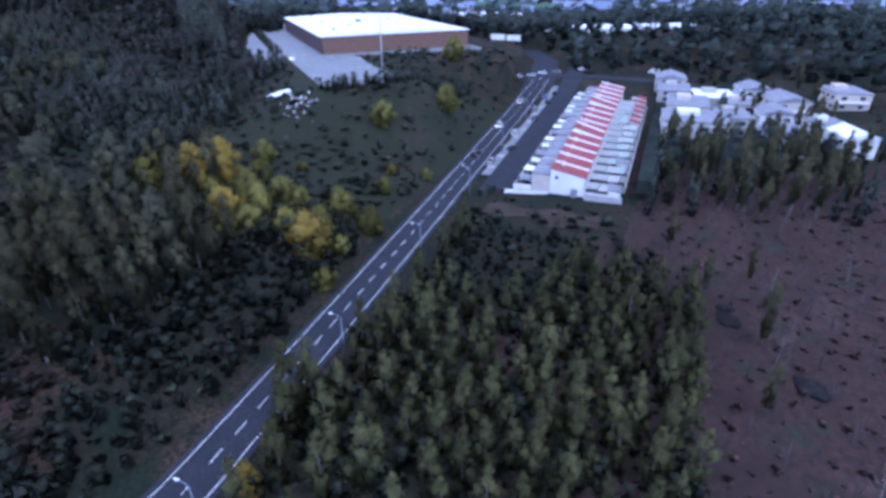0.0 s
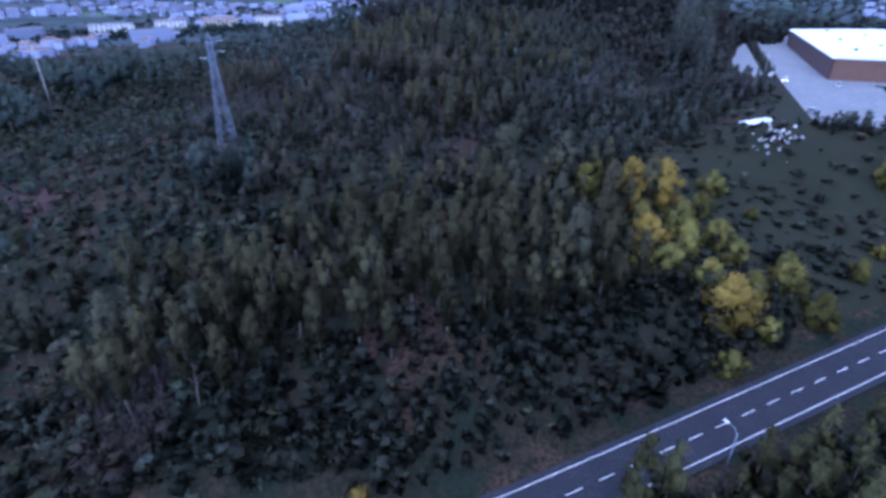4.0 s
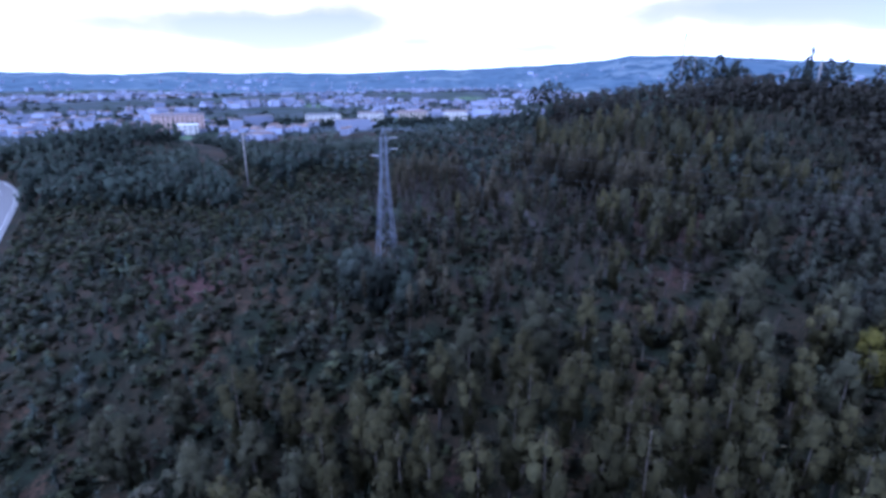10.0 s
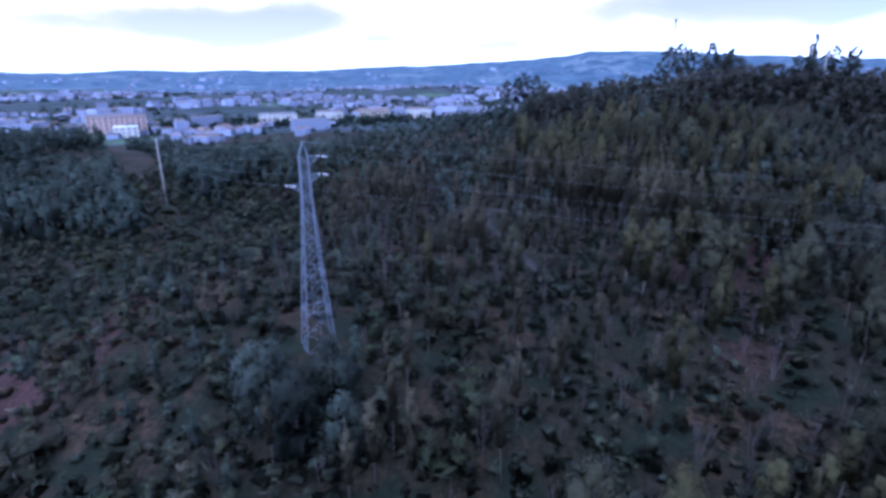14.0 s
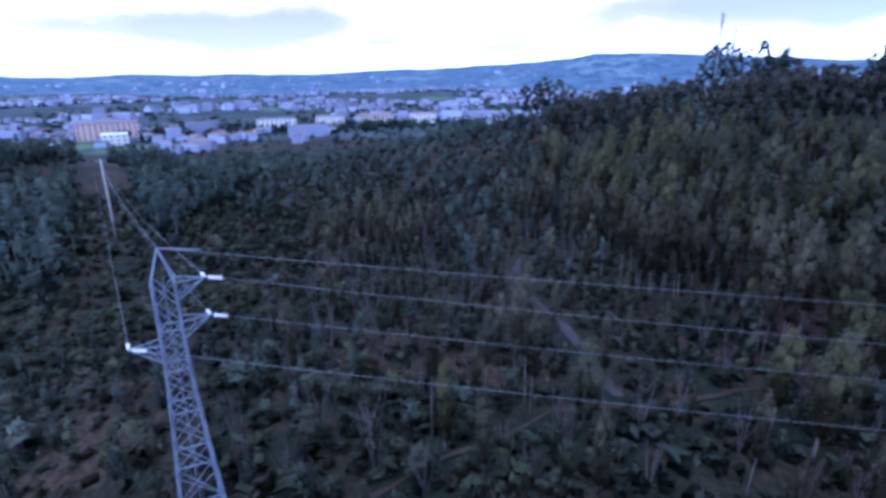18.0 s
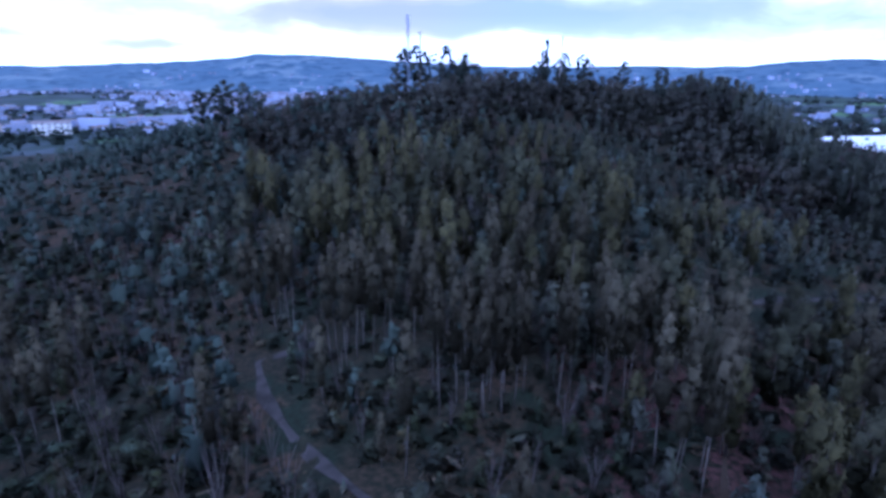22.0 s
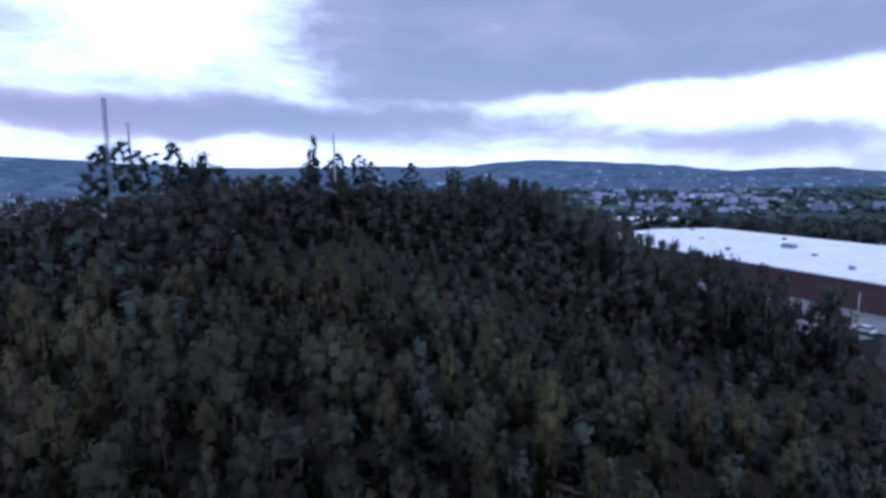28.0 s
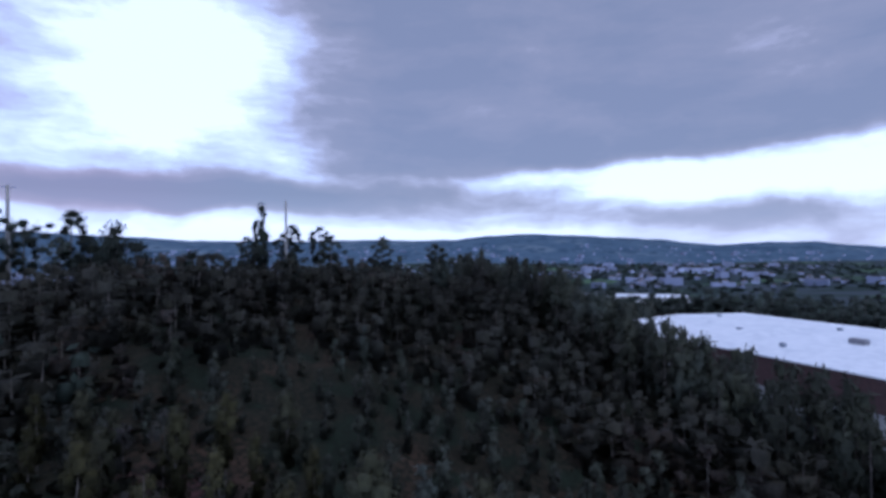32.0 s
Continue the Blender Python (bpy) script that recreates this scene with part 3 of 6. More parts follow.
def lump(n):
    """A rough ball as points and quads: a cube with n x n quads a side, blown up."""
    pts, faces, seen = [], [], {}
    for axis in range(3):
        for side in (-1, 1):
            for i in range(n):
                for j in range(n):
                    q = []
                    for a, b in ((i, j), (i + 1, j), (i + 1, j + 1), (i, j + 1)):
                        p = [0.0, 0.0, 0.0]
                        p[axis], p[(axis + 1) % 3], p[(axis + 2) % 3] = side, side * (2 * a / n - 1), 2 * b / n - 1
                        l = math.sqrt(p[0] ** 2 + p[1] ** 2 + p[2] ** 2)
                        key = tuple(round(v / l, 4) for v in p)
                        if key not in seen:
                            seen[key] = len(pts)
                            pts.append(key)
                        q.append(seen[key])
                    faces.append(q)
    return np.array(pts), np.array(faces)


LUMPS = {n: lump(n) for n in (1, 2, 3)}


def leaf_cloud(n_clumps, leaves, h, low, spread, size, clump, rs, peak=0.72, lean=0.0, droop=0.7, tall=1.4, core=1, slim=0.45, taper=0.5):
    """A crown round a stem of height h, widest at peak: ragged twig masses with loose leaves. Returns points, quads."""
    pts, quads, nrms, n0 = [], [], [], 0
    lp, lf = LUMPS[core]
    for c in range(n_clumps):
        t = low + (1 - low) * (c + rs.rand()) / n_clumps
        u = (t - low) / (1 - low)
        wide = spread * h * (0.35 + 0.65 * math.sin(0.5 * math.pi * min(1, u / peak)) if u < peak else max(0.08, 1 - ((u - peak) / (1.04 - peak)) ** 1.6))
        a = c * 2.4 + rs.rand() * 0.9
        rr = wide * (0.25 + 0.75 * rs.rand()) if u < 0.9 else wide * 0.7 * rs.rand()
        rad = clump * (0.6 + 0.7 * rs.rand()) * (1 - taper * u * u)
        mid = np.array([rr * math.cos(a) + lean * t * h, rr * math.sin(a), t * h - rad * tall * 0.9])
        hub = np.array([lean * t * h, 0, h * (low + 0.5 * (1 - low))])
        st = np.array([1, 1, tall])
        turn = rs.rand() * 6.28
        ca, sa = math.cos(turn), math.sin(turn)
        p = lp @ np.array([[ca, sa, 0], [-sa, ca, 0], [0, 0, 1]]) * (0.48 + 0.4 * rs.rand(len(lp), 1))
        out = (p * rad * st + mid - hub) / np.array([spread * h + clump, spread * h + clump, 0.6 * h * (1 - low)])
        pts.append(p * rad * st + mid)
        nrms.append(out / np.linalg.norm(out, axis=1)[:, None] + 0.8 * p)
        quads.append(lf + n0)
        n0 += len(lp)
        if not leaves:
            continue
        d = rs.normal(size=(leaves, 3))
        d[:, 2] = np.abs(d[:, 2]) * np.where(rs.rand(leaves) < 0.7, 1, -1)
        d /= np.linalg.norm(d, axis=1)[:, None]
        p = d * (rad * (0.5 + 0.72 * rs.rand(leaves, 1) ** 0.8)) * st + mid
        nrm = 0.8 * d + 0.45 * rs.normal(size=d.shape)
        nrm /= np.linalg.norm(nrm, axis=1)[:, None]
        hang = rs.normal(size=d.shape)
        hang[:, 2] -= 2.5 * (rs.rand(leaves) < droop)
        a2 = np.cross(nrm, hang)
        a2 /= np.linalg.norm(a2, axis=1)[:, None] + 1e-6
        a1 = np.cross(a2, nrm)
        s1 = size * (0.6 + 0.8 * rs.rand(leaves, 1))
        s2 = s1 * slim * (0.7 + 0.6 * rs.rand(leaves, 1))
        pts.append(np.stack([p - a1 * s1, p - a2 * s2, p + a1 * s1, p + a2 * s2], 1).reshape(-1, 3))
        out = (p - hub) / np.array([spread * h + clump, spread * h + clump, 0.6 * h * (1 - low)])
        out = out / np.linalg.norm(out, axis=1)[:, None] + 0.45 * d + 0.12 * rs.normal(size=d.shape)
        nrms.append(np.repeat(out, 4, 0))
        quads.append(np.arange(leaves * 4).reshape(-1, 4) + n0)
        n0 += leaves * 4
    nrms = np.concatenate(nrms)
    return np.concatenate(pts), np.concatenate(quads), nrms / np.linalg.norm(nrms, axis=1)[:, None]


def leafy_mesh(name, pts, quads, nrms, mat):
    """Crown mesh whose leaves take the light of the mass that they belong to."""
    me = array_mesh(name, pts, quads, mat)
    me.shade_smooth()
    me.normals_split_custom_set_from_vertices(nrms.astype(np.float32))
    return me


def trunk_shape(h, r, rs, limbs=5, start=0.35, reach=0.16, lean=0.0, sides=6):
    s = Shape()
    pts, w = [], []
    ph = rs.rand() * 6
    for k in range(6):
        t = k / 5
        pts.append((lean * t * h + 0.012 * h * math.sin(ph + 3 * t), 0.012 * h * math.cos(ph + 4 * t), h * 0.96 * t - 0.3 * (k == 0)))
        w.append(r * (1.15 - 1.02 * t))
    s.tube(pts, w, sides)
    for k in range(limbs):
        t = start + (0.92 - start) * (k + 0.5) / limbs
        a = k * 2.4 + rs.rand()
        b = Vector((lean * t * h, 0, h * 0.96 * t))
        l = reach * h * (1.1 - 0.6 * t)
        m = b + Vector((math.cos(a) * l * 0.5, math.sin(a) * l * 0.5, l * 0.4))
        e = b + Vector((math.cos(a) * l, math.sin(a) * l, l * 1.0))
        s.tube([b, m, e], [r * 0.4 * (1.1 - t), r * 0.28 * (1.1 - t), r * 0.1], 4)
    return s


def limb_pieces(root, h, r, rs, limbs, start, reach, lean, mat):
    """Separate limbs on the trunk of a tree that stands out singly."""
    for k in range(limbs):
        t = start + (0.92 - start) * (k + 0.5) / limbs
        a = k * 2.4 + rs.rand()
        b = Vector((lean * t * h, 0, h * 0.96 * t))
        l = reach * h * (1.1 - 0.6 * t)
        m = b + Vector((math.cos(a) * l * 0.5, math.sin(a) * l * 0.5, l * 0.4))
        e = b + Vector((math.cos(a) * l, math.sin(a) * l, l * 1.0))
        piece("limb", Shape().tube([b, m, e], [r * 0.4 * (1.1 - t), r * 0.28 * (1.1 - t), r * 0.1], 5), mat, root, smooth=True)


def tree(kind, seed, h, mat, low, spread, clumps, leaves, size, clump, label, group, lean=0.0, r=None, limbs=6, bark=None, peak=0.72, droop=0.7, tall=1.4, slim=0.45, core=1, taper=0.5, apart=False):
    rs = np.random.RandomState(seed)
    root = tagged(new(kind), label, "tree", group)
    piece("trunk", trunk_shape(h, r or 0.011 * h + 0.05, rs, 0 if apart else limbs, max(0.25, low - 0.08), spread, lean), bark or M_BARK, root, smooth=True)
    if apart:
        limb_pieces(root, h, r or 0.011 * h + 0.05, rs, limbs, max(0.25, low - 0.08), spread, lean, bark or M_BARK)
    crown = new("crown", leafy_mesh("crown", *leaf_cloud(clumps, leaves, h, low, spread, size, clump, rs, peak, lean, droop, tall, core, slim, taper), mat))
    crown.parent = root
    return root


def put(root, x, y, s=1.0, rz=None, first=[set()]):
    m = Matrix.Translation((x, y, G(x, y) - 0.1)) @ Matrix.Rotation(rng.rand() * 6.28 if rz is None else rz, 4, "Z") @ Matrix.Scale(s, 4)
    if root.name not in first[0]:
        first[0].add(root.name)
        root.matrix_basis = m
        return root
    keep = root.scale.copy()
    root.scale = (1, 1, 1)
    o = copy_thing(root, m)
    root.scale = keep
    return o


EUC = [tree("eucalyptus_tree", 10 + k, 18.0, M_LEAF, 0.28 + 0.05 * (k % 3), 0.085 + 0.008 * k, 16, 60, 0.40, 1.35, "tall eucalyptus with drooping olive green crown", "eucalyptus wood", 0.02 * (k % 3 - 1), tall=1.6, droop=0.92, slim=0.2, taper=0.25) for k in range(5)]
ACA = [tree("acacia_tree", 140 + k, 11.0, M_LEAF_A, 0.08, 0.16 + 0.014 * k, 13, 56, 0.34, 1.4, "dense bushy acacia with a pointed green crown", "acacia wood beside the road", 0, 0.14, 5, peak=0.35, tall=1.45, slim=0.22, taper=0.5) for k in range(4)]
ROUND = [tree("round_tree", 160 + k, 9.0, M_LEAF_D, 0.10, 0.26, 16, 74, 0.29, 1.8, "dense dark tree with a rounded crown", "rounded dark trees", 0, 0.18, 6, peak=0.5, tall=1.0, taper=0.2, slim=0.35) for k in range(2)]
THIN = [tree("slender_eucalyptus", 30 + k, 15.0, M_LEAF_G, 0.34, 0.055, 10, 44, 0.34, 1.1, "thin grey-green eucalyptus with bare pale trunk", "slender trees on the slope", 0.02 * (k - 1), 0.085, 5, M_BARKP, tall=1.8, droop=0.95, slim=0.2) for k in range(3)]
YEL = [tree("autumn_tree", 50 + k, 7.6, M_LEAF_Y, 0.08, 0.50, 28, 84, 0.24, 1.4, "broad tree with yellow autumn leaves", "yellow trees beside the road", 0, 0.22, 8, peak=0.5, droop=0.3, tall=1.0, taper=0.2, slim=0.5) for k in range(3)]
YELG = [tree("turning_tree", 60 + k, 7.6, M_LEAF_YG, 0.08, 0.48, 26, 80, 0.24, 1.4, "broad tree with leaves turning from green to yellow", "yellow trees beside the road", 0, 0.2, 7, peak=0.5, droop=0.3, tall=1.0, taper=0.25, slim=0.5) for k in range(3)]
BLUE = [tree("young_eucalyptus", 70 + k, 6.0, M_LEAF_B, 0.08, 0.10, 7, 34, 0.26, 0.72, "young bluish eucalyptus bush", "young trees in the scrub", 0, 0.08, 4, peak=0.3, tall=1.5, slim=0.3, taper=0.6) for k in range(3)]
PINE = [tree("pine_tree", 90 + k, 14.0, M_LEAF_D, 0.12, 0.10, 12, 56, 0.31, 1.4, "dark narrow conifer with hanging needles", "conifers near the houses", 0, 0.16, 7, peak=0.25, tall=1.4, taper=0.65, slim=0.26) for k in range(3)]
BROAD = [tree("broad_eucalyptus", 180 + k, 14.0, M_LEAF_O, 0.20, 0.16 + 0.015 * k, 24, 58, 0.32, 1.5, "broad eucalyptus with a billowing olive green crown", "broad crowns in the wood", 0.02 * (k - 1), tall=1.25, droop=0.8, slim=0.22, taper=0.3, peak=0.55) for k in range(3)]


PATHS = [[(186, 138), (165, 143.3), (144, 142.3), (128, 143.2), (117, 148.5), (104, 156.5), (92, 158)], [(-14, 121), (2, 121), (8, 124), (24, 134), (44, 136.5), (56, 140.5), (68, 146.5), (80, 152)], [(40.6, 190.3), (33, 193), (30.4, 183), (30.4, 174), (31, 164), (32, 151), (33, 136)], [(-24, 162), (-10, 154), (0.8, 148), (21, 141), (34, 138.6)]]


def clear_of(x, y):
    """Whether something may grow at a place (roads, yards, houses and the line's clearing are bare)."""
    x, y = np.asarray(x, float), np.asarray(y, float)
    ok = (along(MAIN_ROAD, x, y)[0] > 8.5) & (along(WEST_ROAD, x, y)[0] > 9) & (along(CROSS_ROAD, x, y)[0] > 8)
    u = (x - WH_A.x) * WH_U.x + (y - WH_A.y) * WH_U.y
    v = (x - WH_A.x) * WH_V.x + (y - WH_A.y) * WH_V.y
    ok &= ~((u > -28) & (u < 172) & (v > -15) & (v < 74) & ((u > -8) | (v < 14)))
    ok &= ~((u > -20) & (u < 114) & (v > -36) & (v <= -15))
    ok &= ~((u > -76) & (u < -26) & (v > -15.5) & (v < 16))
    ok &= ~((x > 127) & (x < 285) & (y > -20) & (y < 30 + 0.1 * (x - 150)))
    ok &= ~((x > 186) & (x < 268) & (y > -80) & (y < 4))
    ok &= ~((x > 395) & (x < 470) & (y > -15) & (y < 85))
    ok &= np.hypot(x + 1.75, y - 112.5) > 6
    for k, p in enumerate(PATHS):
        ok &= along(p, x, y)[0] > (4.6, 1.5, 2.7, 1.5)[k]
    return ok


def scatter(n, x0, x1, y0, y1, test, seed, gap):
    rs = np.random.RandomState(seed)
    got, cells = [], {}
    px, py = rs.uniform(x0, x1, n), rs.uniform(y0, y1, n)
    good = clear_of(px, py) & test(px, py)
    for x, y in zip(px[good], py[good]):
        c = (int(x // gap), int(y // gap))
        if any((x - a) ** 2 + (y - b) ** 2 < gap * gap for i in (-1, 0, 1) for j in (-1, 0, 1) for a, b in cells.get((c[0] + i, c[1] + j), ())):
            continue
        cells.setdefault(c, []).append((x, y))
        got.append((x, y))
    return got


def inside(x, y, a, b, rx, ry):
    return ((x - a) / rx) ** 2 + ((y - b) / ry) ** 2 < 1


taken = []


def off_taken(pl, gap=3.2):
    if not taken:
        return pl
    t = np.array(taken)
    return [p for p in pl if ((t - p) ** 2).sum(1).min() > gap * gap]


# the eucalyptus wood north of the road: the crowns that stand out, then the rest; its far side is joined below
back_pl = []


def crowned(x, y, h, w):
    """A single eucalyptus of that height, broad or slim by the width of its crown."""
    root = BROAD[int(rng.randint(3))] if w > 0.48 * h else EUC[int(rng.randint(5))]
    put(root, x, y, h / (14.0 if root in BROAD else 18.0))
    taken.append((x, y))
    if w > 6:
        taken.extend([(x + 1.5, y), (x - 1.5, y), (x, y + 1.5), (x, y - 1.5)])


for x, y, h, w in ((19.2, 66.9, 15, 5), (28.9, 66.9, 15, 5), (30.2, 63.7, 14, 4), (35.4, 62.9, 15, 7), (42.8, 66, 14, 4.5), (17.3, 63.9, 14, 4), (19.9, 59.4, 14, 4), (26.2, 59, 15, 5.4), (30.5, 58.4, 15, 6), (30.5, 52.7, 14, 4.5), (38.5, 58.1, 14, 4), (42.7, 58.7, 15, 6), (49.4, 61, 15, 8), (56.8, 58, 16, 10), (59.9, 54.3, 15, 6), (-2.8, 58.6, 14, 5), (3.5, 56.3, 14, 5), (4.4, 61, 14, 5), (7.6, 58.8, 14, 4), (-0.8, 66, 14, 6)):
    crowned(x, y - 2, h * 1.13, w)
for x, y, h, w in ((-4.5, 62.6, 13, 5), (12.8, 59.7, 14, 5), (71, 88.7, 14, 9), (56.4, 91, 14, 9), (47.8, 81.3, 14, 6), (23, 82.5, 14, 8), (29.6, 81.5, 14, 7), (-32.3, 71.7, 10, 7), (-19.7, 64, 12, 8), (-14, 67.5, 11, 7), (-24, 58, 8.5, 4), (-36, 73, 10, 6.5), (-7.3, 62.6, 12, 8), (12.6, 77.9, 13, 8), (61.8, 73.5, 13, 8), (60.3, 94, 13, 8), (52.9, 79, 13, 9), (-16.6, 76.9, 10, 4), (45.1, 65.5, 14, 5), (38, 63.5, 14, 7), (52.3, 57, 14, 6), (-28, 78, 9, 6)):
    crowned(x, y - 2, h * 1.13, w)
for x, y in off_taken(scatter(4200, -24, 84, 46, 102, lambda x, y: (y > 50 - 0.03 * x) & (x > -24 + 0.3 * (y - 50)) & (y < 74 + 0.3 * x) & (y < 98 - 0.12 * x) & ~inside(x, y, 80, 52, 12, 20), 1, 4.6), 3.2)[:170]:
    if y < 74:
        put(EUC[int(rng.randint(5))], x, y, 0.6 + 0.36 * rng.rand())
    else:
        back_pl.append((x, y))
    taken.append((x, y))
# the wood south of the road
for x, y, w in ((43.5, 17.0, 9.4), (47.5, 16.5, 8), (40, 14.5, 8.2), (46.5, -6.3, 6.9), (47.2, -12.3, 6), (51.5, -18.4, 6.2), (57.9, -21.6, 7.3), (83.4, -24.5, 8), (80, -20, 7), (67.9, -14.3, 8), (38.3, 0.5, 8), (41.3, 8.7, 7.2), (65.1, -35.7, 6), (50.9, 5, 6.7), (54.7, -10.1, 6.4), (59.8, -14.2, 5), (67.3, -22.3, 7), (47.6, -23.1, 6.7), (40.7, -7.7, 6.5), (54.7, -32.7, 7.2), (60.5, -8.7, 5), (50.3, 0, 5.7), (52.8, 10.1, 4.5), (34.6, 4.5, 7.4), (59.2, -26.5, 6.6), (96, -16, 5), (88.9, 13.5, 4.5), (73, -9.9, 5.7), (65.7, -2.8, 5.5)):
    put(ACA[int(rng.randint(4))], x, y, w / 6.9)
    taken.append((x, y))
for x, y in off_taken(scatter(2600, 22, 108, -42, 17.5, lambda x, y: (y < 13.6 + 0.04 * x) & (y > -44 + 0.1 * x) & (y > 62 - 2.0 * x) & (x < 104 + 0.2 * y) & ~inside(x, y, 104, 2, 24, 13), 2, 3.7), 3.0)[:240]:
    put(ACA[int(rng.randint(4))], x, y, 0.6 + 0.45 * rng.rand())
    taken.append((x, y))
# lone small trees on the reddish field
for x, y, f in ((92.3, -46, 0.75), (104, -36, 0.55), (112, -44, 0.5), (74, -46, 0.6), (118, -28, 0.6), (100, -28, 0.5)):
    put(EUC[int(rng.randint(5))], x, y, f)
    taken.append((x, y))
# crowns that stand out of the hill wood
for x, y, h, w in ((66.2, 146.7, 13, 8), (54.3, 149.3, 10, 4), (77.5, 160, 12, 6), (80.5, 145, 11, 6), (62, 143.5, 11, 5), (85.4, 155.2, 11, 7), (70.7, 154, 12, 4.5), (78, 213.4, 14, 9), (85.5, 214, 13, 8), (64, 206, 14, 7), (62.4, 226.9, 13, 8), (67.3, 175.7, 13, 5.5), (52.2, 223, 12, 6), (45.1, 234, 12, 7), (92.8, 207.3, 12, 7), (90, 187.5, 11, 6), (70.5, 206.5, 14, 8), (68.8, 198.3, 13, 6), (59, 202, 13, 6), (78.2, 180.9, 11, 4.5), (66.7, 189.8, 12, 5.5)):
    crowned(x, y, h, w)
for x, y, h, w in ((88, 149, 10, 6), (78.8, 192.7, 12, 6), (112.5, 210, 10, 7), (65.7, 233, 12, 6), (76.8, 219, 13, 6), (84.9, 219.5, 11, 7), (80.7, 209, 11, 5), (95.5, 203, 11, 6), (121.6, 208.6, 10, 9), (129, 202.6, 10, 7), (106.5, 194, 9, 4.5), (98.8, 190.5, 9, 4.5), (87, 200, 10, 5), (88.8, 230.8, 10, 5.5), (94, 233, 10, 6), (112.4, 178, 9, 5), (103, 174, 9, 4), (140.4, 187, 9, 6), (114.6, 203.5, 10, 7), (118, 197, 9.5, 5.6), (100.7, 229, 9, 5), (113, 231, 9, 5), (118, 215, 9, 4), (135.8, 185, 9, 5), (131.6, 227.5, 9, 5)):
    crowned(x, y, h, w)
for x, y, h, w in ((93.5, 205, 14, 7.5), (86.8, 213.4, 14, 8), (120.8, 209, 12.5, 7), (106.8, 193.3, 12.5, 5), (84, 209.5, 12, 6.5)):
    crowned(x, y, h, w)
hill_clear = lambda x, y: ~inside(x, y, 93, 170, 12, 6.5)
for x, y in off_taken(scatter(3000, 50, 124, 140, 246, lambda x, y: (x > 68 - 0.40 * (y - 160)) & (x > 50) & hill_clear(x, y) & ((x < 90) | (y > 160)), 8, 5.2), 4.0)[:170]:
    put(EUC[int(rng.randint(5))] if rng.rand() < 0.65 else BROAD[int(rng.randint(3))], x, y, float(np.interp(x, [60, 84, 110], [0.72, 0.62, 0.40])) + 0.26 * rng.rand())
    taken.append((x, y))
# slender trees on the flank of the hill
for x, y in off_taken(scatter(1200, 40, 104, 140, 240, lambda x, y: (np.abs(x - (58 + 0.2 * (y - 140))) < 14) & (x > 62 - 0.44 * (y - 160)), 3, 5.4), 3.0)[:50]:
    put(THIN[int(rng.randint(3))], x, y, 0.7 + 0.3 * rng.rand())
    taken.append((x, y))
for x, y in scatter(300, 2, 40, 92, 180, lambda x, y: x > 6, 5, 9.0)[:26]:
    put(THIN[int(rng.randint(3))], x, y, 0.4 + 0.35 * rng.rand())
    taken.append((x, y))
# a stand of tall bare-stemmed trees at the edge of the hill wood
TALL = [tree("tall_slender_eucalyptus", 35 + k, 16.0, M_LEAF_G, 0.56, 0.045, 10, 40, 0.34, 0.9, "tall slender eucalyptus with bare pale stem and high crown", "stand of tall slender trees", 0.015 * (k - 1), 0.07, 5, M_BARKP, tall=1.9, droop=0.95, slim=0.2) for k in range(3)]
for a, b, rx, ry, most in ((49, 164.5, 6, 3.6, 13), (44.5, 184, 5.5, 3.4, 11), (38.2, 200, 3.4, 5.5, 8), (62, 157, 7, 6, 9), (57, 144, 4, 3.5, 5), (52, 175, 4, 6, 4)):
    for x, y in scatter(400, a - rx, a + rx, b - ry, b + ry, lambda x, y: inside(x, y, a, b, rx, ry), int(a), 1.9)[:most]:
        put(TALL[int(rng.randint(3))], x, y, 0.85 + 0.3 * rng.rand())
        taken.append((x, y))
for x, y in ((68, 172), (66, 176), (71, 170), (64, 180), (62, 144), (60, 147), (65, 146), (67, 135), (70, 137)):
    put(TALL[int(rng.randint(3))], x, y, 0.95 + 0.25 * rng.rand())
    taken.append((x, y))
# a sparse row of thin trees across the slope, and some single ones
for x, y in scatter(500, -12, 16, 184, 214, lambda x, y: inside(x, y, 2, 198, 13, 12), 41, 3.6)[:30] + [(21, 137), (-2.1, 136.6), (73.7, 116.8), (21.3, 134.2), (21.4, 168.9), (36, 160), (0, 150), (12, 130)]:
    put(TALL[int(rng.randint(3))], x, y, 0.78 + 0.3 * rng.rand())
    taken.append((x, y))
# yellow trees, and those still turning
for x, y, f in ((87, 82.8, 1.05), (92, 77.5, 1.25), (77, 62.6, 0.95), (77.6, 40.3, 1.2), (32, 15.2, 0.5), (11.2, 29.5, 0.5), (-73, 84, 0.8), (84, 76, 0.7), (30.5, 13.4, 0.4)):
    put(YEL[int(rng.randint(3))], x, y, 1.12 * f)
    taken.append((x, y))
for x, y, f in ((76, 54.6, 0.9), (105.5, 76.5, 0.75), (91.5, 53, 0.75), (82, 49.5, 0.8), (95, 43.8, 0.8), (96, 37, 0.85), (73.5, 33.5, 0.6), (141, 60.5, 0.95), (163.5, 49.5, 1.0), (214, 70.5, 1.2), (129.7, 39.8, 0.45), (112.5, 43, 0.55), (108.3, 66.6, 0.42), (123, 47, 0.4), (76, 85, 1.0), (81.5, 89, 0.7), (81, 70, 0.8), (88, 46, 0.6), (70, 56, 0.7), (84, 37, 0.6), (84, 59, 0.9), (88, 66, 0.95), (87, 44, 0.8), (93, 60, 0.8), (99, 48, 0.7), (83, 43.5, 0.8), (97, 70, 0.7)):
    put(YELG[int(rng.randint(3))], x, y, 1.12 * f)
    taken.append((x, y))
